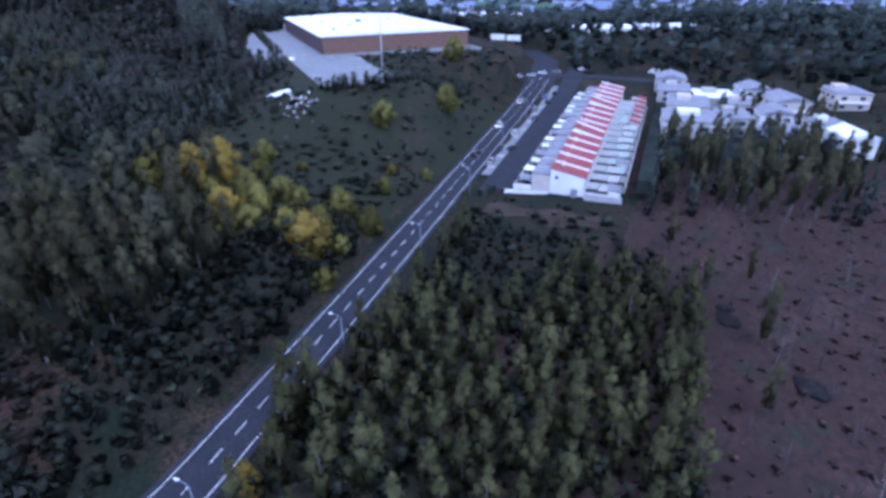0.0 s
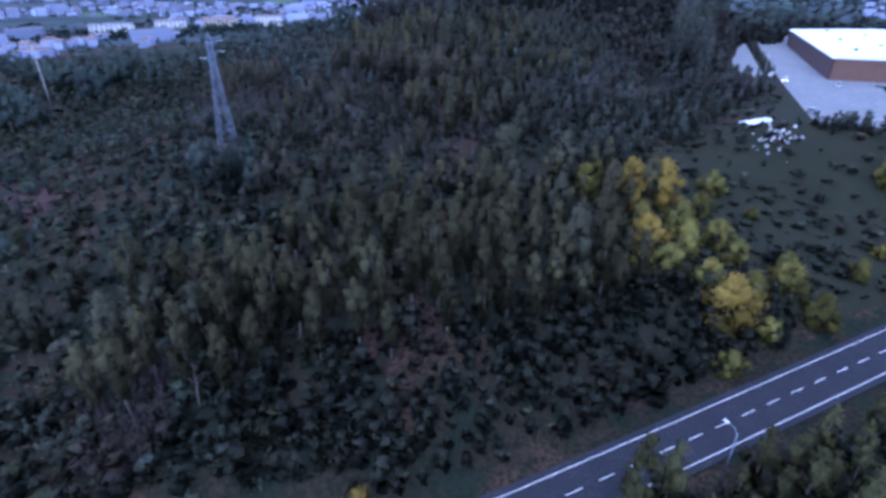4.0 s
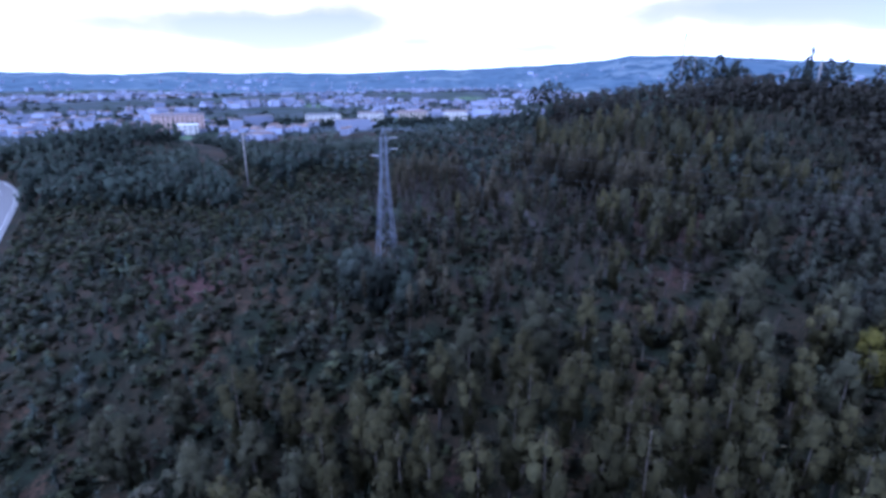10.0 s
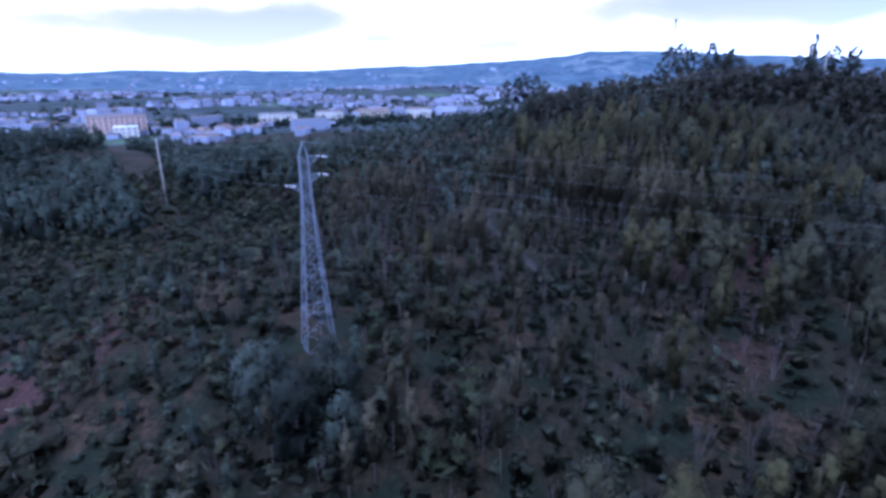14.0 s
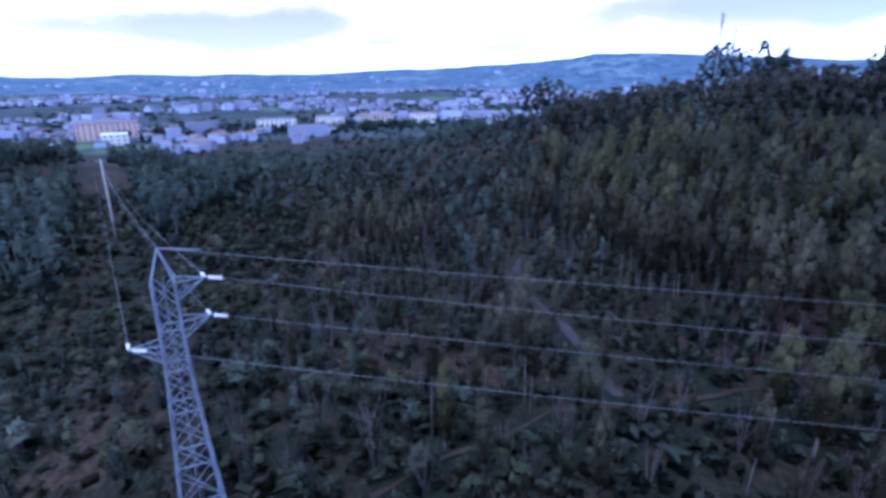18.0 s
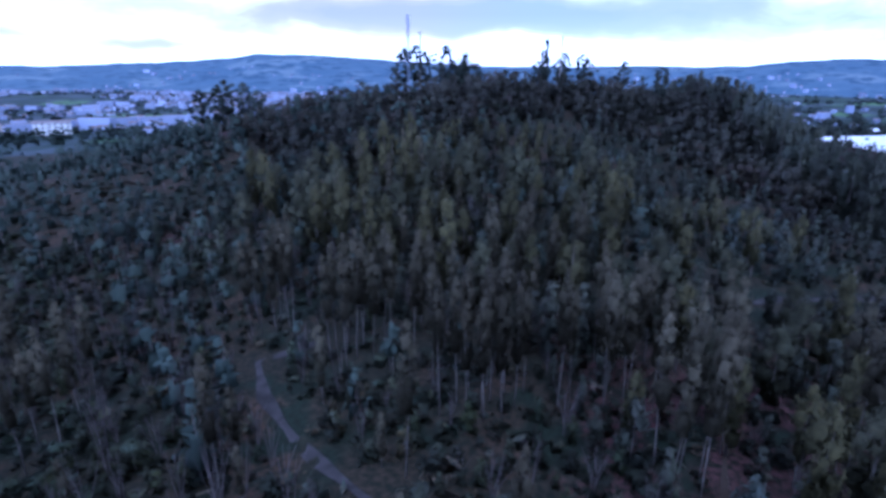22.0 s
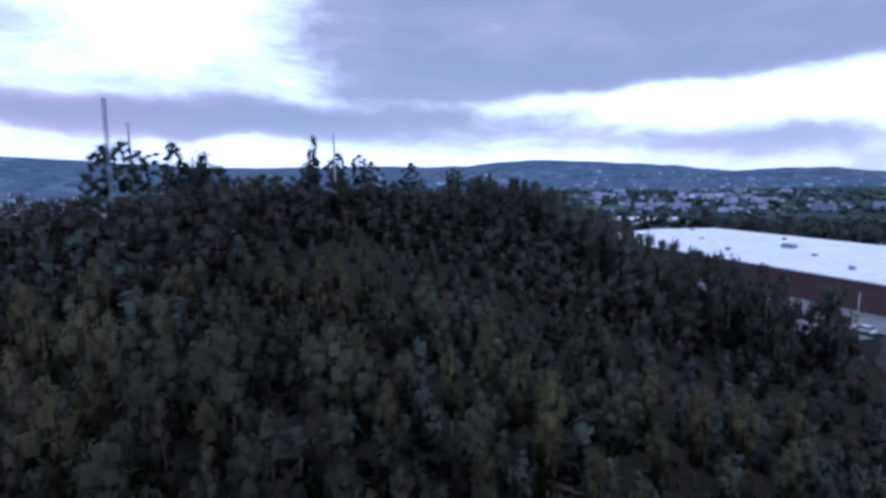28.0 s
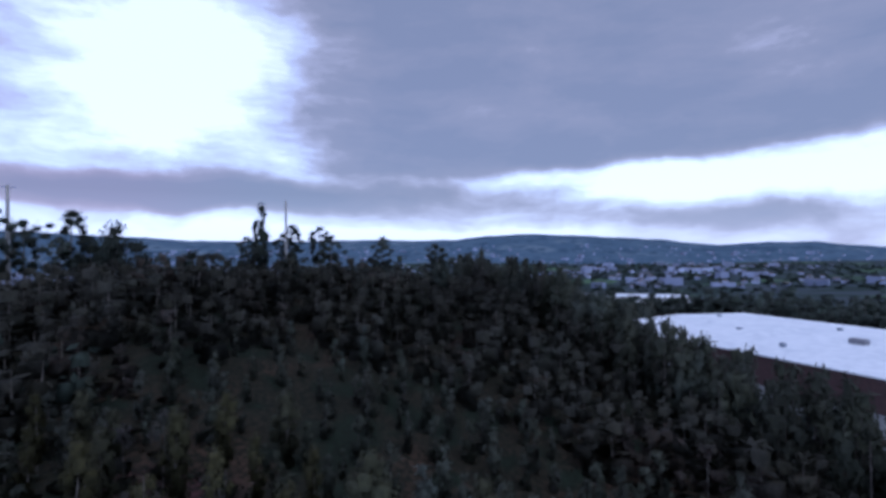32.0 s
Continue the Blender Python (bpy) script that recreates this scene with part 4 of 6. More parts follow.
for x, y in scatter(1600, -84, 6, 46, 160, lambda x, y: x < 4, 4, 4.6)[:200]:
    put(BLUE[int(rng.randint(3))], x, y, 0.5 + 0.65 * rng.rand())
    taken.append((x, y))
# conifers and tall trees before the houses
for x, y in scatter(1500, 122, 192, -72, -14, lambda x, y: (y < -19) & (y > -70) & (x > 130 - 0.35 * (y + 20)), 6, 4.2)[:110]:
    put((PINE if rng.rand() < 0.4 else EUC)[int(rng.randint(3))], x, y, 0.55 + 0.35 * rng.rand())
    taken.append((x, y))
for x, y, top in ((192, 290.1, 75.2), (191, 291.5, 71), (193.4, 291, 68), (203.8, 244.9, 62), (207, 244, 60)):
    put(PINE[1], x, y, (top - G(x, y)) / 14.0)
    taken.append((x, y))
for x, y, top in ((168.7, 315.8, 70), (164.5, 318, 66), (172, 312, 66),  (-5, 100, 33), (-2, 97.5, 31), (1, 102, 32), (-8, 103, 31), (3, 96, 29), (120, 300, 57), (178, 300, 63)):
    put(ROUND[int(rng.randint(2))], x, y, (top - G(x, y)) / 9.0)
    taken.append((x, y))
# single trees over the middle of the slope, fuller ones towards the hill
for x, y, h, w in ((47, 126.5, 14, 5), (50.5, 129, 13, 7), (46, 131, 12, 5), (57, 126, 15, 8), (57.5, 134.5, 14, 6), (61, 131, 13, 5), (69, 136.5, 14, 6), (65, 133, 12, 7), (63.5, 138, 11, 5), (41, 103, 12, 5), (52, 113.5, 13, 6), (67, 121, 13, 7), (60, 115, 12, 5), (75, 128, 12, 6), (71, 110, 12, 7), (80, 120, 11, 6), (27, 131.5, 10, 5), (13, 128, 10, 4)):
    crowned(x, y, h, w)
for x, y, f in ((18, 136.5, 0.75), (22, 133, 0.85), (16, 130, 0.7), (30, 135, 0.7), (8, 150, 0.8), (-2, 163, 0.75), (-9, 165, 0.7), (36, 145.5, 0.75), (35, 141.5, 0.6), (4, 89, 0.65), (8, 95, 0.75), (9.5, 101, 0.7), (18, 91, 0.8), (20.5, 96, 0.75), (27, 102, 0.7), (-4, 94, 0.6), (6, 91.5, 0.7), (33, 108, 0.7), (12, 108, 0.6), (44, 117, 0.75), (38, 122, 0.7)):
    put(TALL[int(rng.randint(3))], x, y, f)
    taken.append((x, y))
# umbrella-crowned trees on the hilltop
TOPT = [tree("hilltop_eucalyptus", 120 + k, 16.0, M_LEAF_D, 0.42, 0.24, 30, 50, 0.24, 1.1, "old eucalyptus with an open umbrella crown on the hilltop", "hilltop trees", 0.03, 0.24, 9, peak=0.6, tall=0.72, droop=0.5, taper=0.2, slim=0.35, core=2, apart=True) for k in range(3)]
for k, (x, y, top) in enumerate(((145, 317, 72), (140, 320, 71), (152, 322, 70), (160, 319, 72.5), (156, 315, 66), (182, 285, 66), (198, 286, 69.5), (194, 284, 67), (203, 280, 69), (188, 264.2, 66), (206, 262, 66), (70, 327, 58.5), (75, 324, 57.5), (62, 330, 55), (80, 322, 55), (66, 322, 56), (178, 268, 62), (214, 250, 64), (135, 318, 63), (174, 306, 62))):
    put(TOPT[k % 3], x, y, (top - G(x, y)) / 16.0)
    taken.append((x, y))

# joined woods, farther off
MID = [leaf_cloud(7, 32, 1.0, 0.14, (0.065, 0.10, 0.08)[k % 3], 0.046, 0.088, np.random.RandomState(200 + k), (0.25, 0.5, 0.35)[k % 3], 0, 0.9, 2.2, 1, 0.24, 0.45) for k in range(7)]
FAR = [leaf_cloud(4, 13, 1.0, 0.14, (0.055, 0.09, 0.07)[k % 3], 0.05, 0.14, np.random.RandomState(220 + k), (0.25, 0.5, 0.35)[k % 3], 0, 0.9, 2.1, 1, 0.28, 0.45) for k in range(6)]
COARSE = [leaf_cloud(4, 6, 1.0, 0.15, 0.13, 0.07, 0.18, np.random.RandomState(230 + k), 0.4, tall=1.6, slim=0.35) for k in range(5)]
BIG = [leaf_cloud(11, 60, 1.0, 0.36 + 0.05 * (k % 3), 0.075 + 0.008 * k, 0.0165, 0.092, np.random.RandomState(240 + k), 0.72, 0, 0.9, 1.6, 1, 0.24, 0.25) for k in range(5)]
DOT = [leaf_cloud(3, 1, 1.0, 0.25, 0.17, 0.12, 0.27, np.random.RandomState(260 + k), 0.5, slim=0.5) for k in range(5)]
SPIKE = [leaf_cloud(4, 19, 1.0, 0.10, 0.13, 0.088, 0.145, np.random.RandomState(280 + k), 0.35, 0, 0.6, 1.3, 1, 0.25, 0.5) for k in range(6)]
TINY = [leaf_cloud(2, 7, 1.0, 0.5, 0.36, 0.2, 0.44, np.random.RandomState(300 + k), 0.6, 0, 0.2, 1.0, 1, 0.26, 0.1) for k in range(6)]


def stems(places, heights, rs):
    vs = []
    for (x, y), h in zip(places, heights):
        z, r = G(x, y) - 0.2, 0.008 * h + 0.03
        a = np.array([[-r, -r * 0.6], [r, -r * 0.6], [0, r]])
        b = a * 0.25
        lx, ly = rs.normal(size=2) * 0.02 * h
        lowr = np.c_[a + (x, y), np.full(3, z)]
        topr = np.c_[b + (x + lx, y + ly), np.full(3, z + h * 0.9)]
        for k in range(3):
            j = (k + 1) % 3
            vs.append([lowr[k], lowr[j], topr[j], topr[k]])
    return np.array(vs)


def wood(name, places, lo, hi, mat, label, category, seed, forms=FAR, wide=1.0, bark=True):
    rs = np.random.RandomState(seed)
    hs = lo + (hi - lo) * rs.rand(len(places)) ** 1.3
    zs = ground(np.array([p[0] for p in places]), np.array([p[1] for p in places]))
    pts, quads, nrms, n0 = [], [], [], 0
    for (x, y), h, z in zip(places, hs, zs):
        p, f, nr = forms[rs.randint(len(forms))]
        a = rs.rand() * 6.28
        ca, sa = math.cos(a), math.sin(a)
        w = wide * (0.85 + 0.4 * rs.rand()) * h
        px, py = p[:, 0] * w, p[:, 1] * w
        pts.append(np.stack([ca * px - sa * py + x, sa * px + ca * py + y, p[:, 2] * h + z - 0.1], -1))
        nrms.append(np.stack([ca * nr[:, 0] - sa * nr[:, 1], sa * nr[:, 0] + ca * nr[:, 1], nr[:, 2]], -1))
        quads.append(f + n0)
        n0 += len(p)
    ob = new(name, leafy_mesh(name, np.concatenate(pts), np.concatenate(quads), np.concatenate(nrms), mat))
    tagged(ob, label, category, kind="stuff")
    if bark:
        s = stems(places, hs, rs).reshape(-1, 3)
        t = new("trunks", array_mesh("trunks", s, np.arange(len(s)).reshape(-1, 4), M_BARK))
        t.parent = ob
        tagged(t, "thin pale trunks", kind="stuff")
    return ob


def line_gap(x, y):
    """Distance from the power line's clearing."""
    return np.abs((x + 1.7) * 0.87 + (y - 112) * 0.49)


wood("eucalyptus_wood", back_pl, 8.0, 14.0, M_LEAF, "eucalyptus wood with drooping olive crowns", "woodland", 81, BIG, 1.0)
hill_pl = off_taken(scatter(20000, 30, 330, 118, 400, lambda x, y: (x > 52 + 0.12 * (y - 150)) & (y > 132) & hill_clear(x, y) & ~inside(x, y, 128, 308, 14, 10) & ((x < 96) | (y > 141)), 11, 3.0), 1.7)
near_hill = [p for p in hill_pl if p[0] < 158 and p[1] < 250]
stand_pl = [p for p in near_hill if p[0] < 88 and p[1] > 158]
near_hill = [p for p in near_hill if not (p[0] < 88 and p[1] > 158)]
wood("hill_wood", stand_pl, 5.0, 11.0, M_WOODS, "tall dark wood behind the slender stand", "woodland", 14, MID, 1.25)
wood("hill_wood", near_hill, 3.5, 8.0, M_WOODS, "dense dark young wood on the flank of the hill", "woodland", 12, MID, 1.5)
wood("hill_wood", [p for p in hill_pl if not (p[0] < 158 and p[1] < 250)], 4.5, 10.5, M_TOPW, "dense dark young wood covering the hilltop", "woodland", 13, FAR, 2.3)
mid_pl = off_taken(scatter(5000, 6, 72, 96, 262, lambda x, y: (x > 12 - 0.1 * (y - 150)) & (x < 54 + 0.12 * (y - 150)) & (np.hypot(x + 1.7, y - 112) > 12) & (line_gap(x, y) > 0), 51, 3.0), 2.0)
wood("slope_wood", [p for p in mid_pl if p[0] > 58 - 0.44 * (p[1] - 160) + 5], 3.0, 9.5, M_SLOPE, "mixed young trees between slope and hill", "woodland", 52, MID, 1.5)
wood("slope_wood", [p for p in mid_pl if p[0] <= 58 - 0.44 * (p[1] - 160) + 5], 1.4, 4.0, M_YOUNG, "low bluish young trees below the tall stand", "woodland", 53, MID, 2.0)
west_pl = scatter(9000, -340, -50, 90, 560, lambda x, y: (line_gap(x, y) > 10) & (y > 200 - 0.5 * (x + 80)), 13, 5.2)
lower = lambda p: p[0] > -180 and p[1] > 330
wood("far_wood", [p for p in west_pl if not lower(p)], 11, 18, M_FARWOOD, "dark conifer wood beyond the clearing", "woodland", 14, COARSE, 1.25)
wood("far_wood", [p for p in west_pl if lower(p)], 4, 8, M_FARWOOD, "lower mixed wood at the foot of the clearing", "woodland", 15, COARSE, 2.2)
north_pl = off_taken(scatter(7000, -70, 125, 170, 470, lambda x, y: (line_gap(x, y) > 11) & (x + 0.35 * (y - 200) > -25) & ((y > 250) | (x > 20)), 15, 5.6))
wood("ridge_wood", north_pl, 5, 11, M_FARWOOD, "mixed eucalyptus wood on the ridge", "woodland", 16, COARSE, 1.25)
east_pl = scatter(9000, 180, 640, -260, 560, lambda x, y: ((x + 0.3 * y > 338) & (y > 30)) | ((x > 276) & (y <= 40)) | (y < -90), 17, 8.4)
wood("east_wood", east_pl, 11, 20, M_LEAF_D, "dark pine wood behind the houses", "woodland", 18, COARSE, 1.75)
valley_pl = scatter(4200, -420, 620, 430, 1000, lambda x, y: line_gap(x, y) > 20, 19, 9.5)
seen = lambda p: -340 < p[0] < 60 and p[1] < 820
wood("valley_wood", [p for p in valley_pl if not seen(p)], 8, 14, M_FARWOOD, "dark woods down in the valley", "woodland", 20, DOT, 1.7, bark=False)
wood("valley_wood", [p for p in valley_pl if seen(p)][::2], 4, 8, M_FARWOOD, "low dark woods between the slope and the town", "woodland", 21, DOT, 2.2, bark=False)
edge_pl = [(WH_A.x + u * WH_U.x + v * WH_V.x, WH_A.y + u * WH_U.y + v * WH_V.y) for u, v in zip(np.random.RandomState(61).uniform(2, 112, 110), np.random.RandomState(62).uniform(-19.6, -16.6, 110))]
wood("hedge", edge_pl, 1.8, 3.8, M_WOODS, "dark hedge between yard and lane", "hedge", 63, FAR, 2.0)
rim = np.random.RandomState(71)
rim_pl = [(WH_A.x + u * WH_U.x + v * WH_V.x, WH_A.y + u * WH_U.y + v * WH_V.y) for u, v in zip(rim.uniform(-16, 160, 250), rim.uniform(-56, -40, 250))]
wood("rim_wood", rim_pl, 12.5, 17.5, M_WOODS, "taller dark trees along the warehouse lane", "woodland", 72, MID, 1.2)
front = np.random.RandomState(66)
front_pl = [(float(np.interp(t, [0, 0.45, 1], [137, 165, 206])) + d * 0.5, float(np.interp(t, [0, 0.45, 1], [83.5, 65.5, 61])) - d) for t, d in zip(front.rand(120), front.uniform(0, 5, 120))]
wood("bushes", front_pl, 2.0, 5.0, M_WOODS, "dense dark bushes below the edge of the yard", "bushes", 67, MID, 2.0, False)
verge_pl = off_taken(scatter(6500, -44, 92, 27, 56, lambda x, y: (y > 29.5 + 0.06 * x) & ((x > 8) | (y > 36 - 0.2 * x)), 64, 2.1), 1.4)
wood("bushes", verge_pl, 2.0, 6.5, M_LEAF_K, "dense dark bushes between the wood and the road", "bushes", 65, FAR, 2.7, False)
floor_pl = off_taken(scatter(5000, -34, 84, 52, 100, lambda x, y: (x > -34 + 0.3 * (y - 50)) & (y < 100 - 0.12 * x), 68, 3.0), 1.3)
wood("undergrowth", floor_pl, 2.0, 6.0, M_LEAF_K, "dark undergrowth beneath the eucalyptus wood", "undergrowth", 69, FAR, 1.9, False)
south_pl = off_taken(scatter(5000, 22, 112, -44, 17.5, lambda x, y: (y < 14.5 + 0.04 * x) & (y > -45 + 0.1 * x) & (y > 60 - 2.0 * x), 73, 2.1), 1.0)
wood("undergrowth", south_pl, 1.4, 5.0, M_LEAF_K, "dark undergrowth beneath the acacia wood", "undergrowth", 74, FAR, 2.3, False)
low_pl = off_taken(scatter(12000, -44, 66, 118, 262, lambda x, y: (x < 64 - 0.44 * (y - 160)) & ((x > 2) | (y > 138)) & (np.hypot(x + 1.7, y - 112) > 9), 75, 2.4), 1.0)
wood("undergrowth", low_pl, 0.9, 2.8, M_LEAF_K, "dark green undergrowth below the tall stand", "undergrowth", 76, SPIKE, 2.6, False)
bank_pl = off_taken(scatter(4000, 78, 168, 88, 152, lambda x, y: (y > 60 + 0.35 * x) & (y < 144), 29, 3.2), 2.2)
wood("bank_wood", bank_pl, 4.0, 9.5, M_WOODS, "dark young trees on the bank below the yard", "woodland", 30, MID, 1.5)
young_pl = off_taken(scatter(16000, -170, 26, 40, 330, lambda x, y: (x < 22 - 0.12 * np.abs(y - 140)) & (line_gap(x, y) > 2), 25, 2.9), 1.6)
near_young = [p for p in young_pl if p[0] > -70 and p[1] < 200]
wood("young_wood", near_young, 1.6, 4.6, M_YOUNG, "bluish young eucalyptus growing over the slope", "woodland", 26, SPIKE, 2.5)
wood("young_wood", [p for p in young_pl if not (p[0] > -70 and p[1] < 200)], 1.8, 5.0, M_YOUNG, "low young wood on the far part of the slope", "woodland", 27, COARSE, 2.6)
scrub_pl = scatter(14000, -190, 130, 40, 330, lambda x, y: ~inside(x, y, 40, 60, 40, 25), 21, 3.2)
wood("scrub", scrub_pl, 0.5, 1.5, M_SCRUB, "low scrub and bracken over the slope", "scrub", 22, TINY, 3.6, False)
scrub2 = scatter(9000, -20, 250, -130, 130, lambda x, y: ((y > 30) & ((x < 88) | (np.sin(x * 7.3 + y * 5.1) > -0.4))) | ((y < 18) & (y > -26 + 0.06 * x)) | (x > 196), 23, 3.2)
wood("scrub", scrub2, 0.5, 2.2, M_SCRUB, "dark bramble and grass tussocks by the road", "scrub", 24, TINY, 2.3, False)
tall2 = off_taken(scatter(2600, 84, 250, 34, 116, lambda x, y: (x > 86), 27, 6.5))
wood("bushes", tall2, 1.5, 5.0, M_WOODS, "dark bushes on the meadow below the yard", "bushes", 28, FAR, 2.0, False)


def thicket(places, lo, hi, seed, label):
    """Leafless stems, some of them forked, joined."""
    rs = np.random.RandomState(seed)
    vs = []
    zs = ground(np.array([p[0] for p in places]), np.array([p[1] for p in places]))
    for (x, y), z in zip(places, zs):
        h0 = lo + (hi - lo) * rs.rand()
        for k in range(11):
            a, lift = rs.rand() * 6.28, 0.0 if k < 3 else h0 * (0.15 + 0.6 * rs.rand())
            h = h0 * (0.85 + 0.2 * rs.rand()) - lift
            out = h * (0.08 + 0.10 * rs.rand()) if k < 3 else h * (0.25 + 0.25 * rs.rand())
            p = np.array([x + 0.15 * math.cos(a), y + 0.15 * math.sin(a), z + lift - 0.1])
            q = p + np.array([out * math.cos(a), out * math.sin(a), h])
            w = 0.06 if k < 3 else 0.035
            b = rs.rand() * 6.28
            side = np.array([math.cos(b), math.sin(b), 0]) * w
            up = np.array([-math.sin(b), math.cos(b), 0]) * w
            vs += [[p - side, p + side, q + side * 0.2, q - side * 0.2], [p - up, p + up, q + up * 0.2, q - up * 0.2]]
    q = np.array(vs).reshape(-1, 3)
    ob = new("bare_thicket", array_mesh("bare_thicket", q, np.arange(len(q)).reshape(-1, 4), M_TWIG))
    return tagged(ob, label, "shrubs", kind="stuff")


thicket(off_taken(scatter(1500, -12, 42, 122, 216, lambda x, y: (np.hypot(x + 1.7, y - 112) > 14) & (x < 26), 39, 6.4), 1.6), 5.0, 12.0, 40, "tall leafless grey-brown saplings across the slope")
thicket(off_taken(scatter(1500, -14, 66, 84, 250, lambda x, y: (x > -10), 31, 4.0), 1.6), 2.5, 7.0, 32, "leafless greyish saplings between the young trees")
thicket(scatter(1200, -30, -6, 40, 66, lambda x, y: inside(x, y, -17.5, 53, 7, 12), 33, 0.9), 2.0, 4.5, 34, "dense lilac-grey leafless shrubs")
bracken = scatter(5000, 46, 190, -120, -22, lambda x, y: (y < -24 + 0.06 * x), 37, 2.6)
wood("bracken", bracken, 0.3, 1.1, M_BRACKEN, "reddish dry bracken on the field", "bracken", 38, TINY, 2.2, False)
thicket(scatter(1500, 60, 190, -110, -26, lambda x, y: (y < -30), 35, 4.6), 2.0, 6.0, 36, "sparse leafless saplings on the reddish field")

# ---- warehouse ----
def warehouse():
    w = thing("warehouse", (WH_A.x, WH_A.y, YARD_Z - 0.2), "long brown clad warehouse with a flat white roof", "warehouse", math.degrees(math.atan2(WH_U.y, WH_U.x)))
    L, W, H = WH_LEN, WH_WID, 7.9
    for nm, c, s in (("wall_side", (L / 2, 0.15, H / 2), (L, 0.3, H)), ("wall_side", (L / 2, -W + 0.15, H / 2), (L, 0.3, H)), ("wall_end", (0.15, -W / 2, H / 2), (0.3, W - 0.6, H)), ("wall_end", (L - 0.15, -W / 2, H / 2), (0.3, W - 0.6, H))):
        piece(nm, Shape().box(c, s), M_BRICKY if nm == "wall_end" else M_SIDECLAD, w)
    s = Shape()
    s.add([(-0.4, 0.7, H), (L + 0.4, 0.7, H), (L + 0.4, -W / 2, H + 1.3), (-0.4, -W / 2, H + 1.3), (L + 0.4, -W - 0.4, H), (-0.4, -W - 0.4, H),
           (-0.4, 0.7, H - 0.4), (L + 0.4, 0.7, H - 0.4), (L + 0.4, -W - 0.4, H - 0.4), (-0.4, -W - 0.4, H - 0.4)],
          [(0, 3, 2, 1), (3, 5, 4, 2), (0, 1, 7, 6), (5, 9, 8, 4), (0, 6, 9, 5, 3), (1, 2, 4, 8, 7)])
    roof = piece("roof", s, M_ROOFW, w, "white roof sheeting")
    for x, y in ((20, -10), (38, -22), (60, -12), (84, -26), (104, -14), (30, -45), (70, -52), (110, -48)):
        piece("roof_vent", Shape().box((x, y, H + 0.9), (1.2, 1.2, 1.1)), M_STEEL, roof)
    piece("roof_unit", Shape().box((52, -30, H + 1.6), (4, 2.2, 1.6)), M_GREYR, roof)
    return w


warehouse()
yard = Shape()
c = WH_A
q = [(-75, 15), (-75, -8), (-60, -14), (-30, -12), (-8, -14), (-7, -74), (168, -76), (168, 14), (-10, 16)]
top = [(c.x + u * WH_U.x - v * WH_V.x, c.y + u * WH_U.y - v * WH_V.y) for u, v in q]
n = len(q)
yard.add([(x, y, YARD_Z + 0.03) for x, y in top] + [(x, y, YARD_Z - 0.3) for x, y in top], [tuple(range(n))[::-1]] + [(i, (i + 1) % n, n + (i + 1) % n, n + i) for i in range(n)])
tagged(piece("pavement", yard, M_YARD), "pale concrete yard round the warehouse", "yard", kind="structure")


# ---- pylon, wires and masts ----
def pylon(x, y):
    z0 = G(x, y)
    p = thing("lattice_pylon", (x, y, z0 - 0.2), "galvanised lattice power pylon with three short arms", "pylon", 22)
    top = 51.3 - z0
    prof = [(0.0, 1.85), (5.2, 1.5), (10.0, 1.16), (14.0, 0.88), (17.2, 0.68), (19.6, 0.56), (21.8, 0.52), (top - 1.6, 0.5)]
    lev = []
    for h, w in prof:
        lev.append([Vector((sx * w, sy * w, h)) for sx, sy in ((-1, -1), (1, -1), (1, 1), (-1, 1))])
    peak = Vector((0, 0, top))
    for k in range(4):
        s = Shape()
        for a, b in zip(lev, lev[1:]):
            s.beam(a[k], b[k], 0.09)
        s.beam(lev[-1][k], peak, 0.07)
        piece("leg", s, M_STEEL, p)
    for i, (a, b) in enumerate(zip(lev, lev[1:])):
        for k in range(4):
            j = (k + 1) % 4
            n = 2
            s = Shape()
            s.beam(a[j], a[k], 0.06)
            for m in range(n):
                a0, a1 = a[k].lerp(b[k], m / n), a[j].lerp(b[j], m / n)
                b0, b1 = a[k].lerp(b[k], (m + 1) / n), a[j].lerp(b[j], (m + 1) / n)
                s.beam(a0, b1, 0.036)
                s.beam(a1, b0, 0.036)
                s.beam(a0.lerp(a1, 0.5), b0.lerp(b1, 0.5), 0.028)
            piece("lattice", s, M_STEEL, p)
    tips = []
    for sx, h, reach in ((1, 49.5 - z0, 1.9), (1, 47.4 - z0, 1.9), (-1, 46.3 - z0, 2.0)):
        tip = Vector((sx * reach, 0, h))
        for sy in (-1, 1):
            for dz in (-0.9, 0.1):
                piece("arm_chord", Shape().beam((sx * 0.5, sy * 0.5, h + dz), tip, 0.055), M_STEEL, p)
            piece("arm_brace", Shape().beam((sx * 0.5, sy * 0.5, h - 0.9), (sx * 1.2, sy * 0.3, h), 0.036), M_STEEL, p)
        tips.append(p.matrix_basis @ tip)
    piece("earth_wire_arm", Shape().beam(peak, (1.9, 0, top - 0.35), 0.06), M_STEEL, p)
    return p, tips, p.matrix_basis @ peak


pyl, tips, peak = pylon(-1.9, 112.5)
NEXT_E = [Vector((150, 100, 40)), Vector((150, 102, 37)), Vector((150, 98, 35)), Vector((150, 100, 43))]
NEXT_W = [Vector((-74, 242, 36)), Vector((-75, 243, 33)), Vector((-77, 241, 33)), Vector((-75, 242, 37))]


def wire(a, b, sag, label):
    pts = [a.lerp(b, k / 24) - Vector((0, 0, 4 * sag * (k / 24) * (1 - k / 24))) for k in range(25)]
    return tagged(piece("power_cable", Shape().tube(pts, 0.012, 5), M_WIRE, smooth=True), label, "cable", "power line cables")


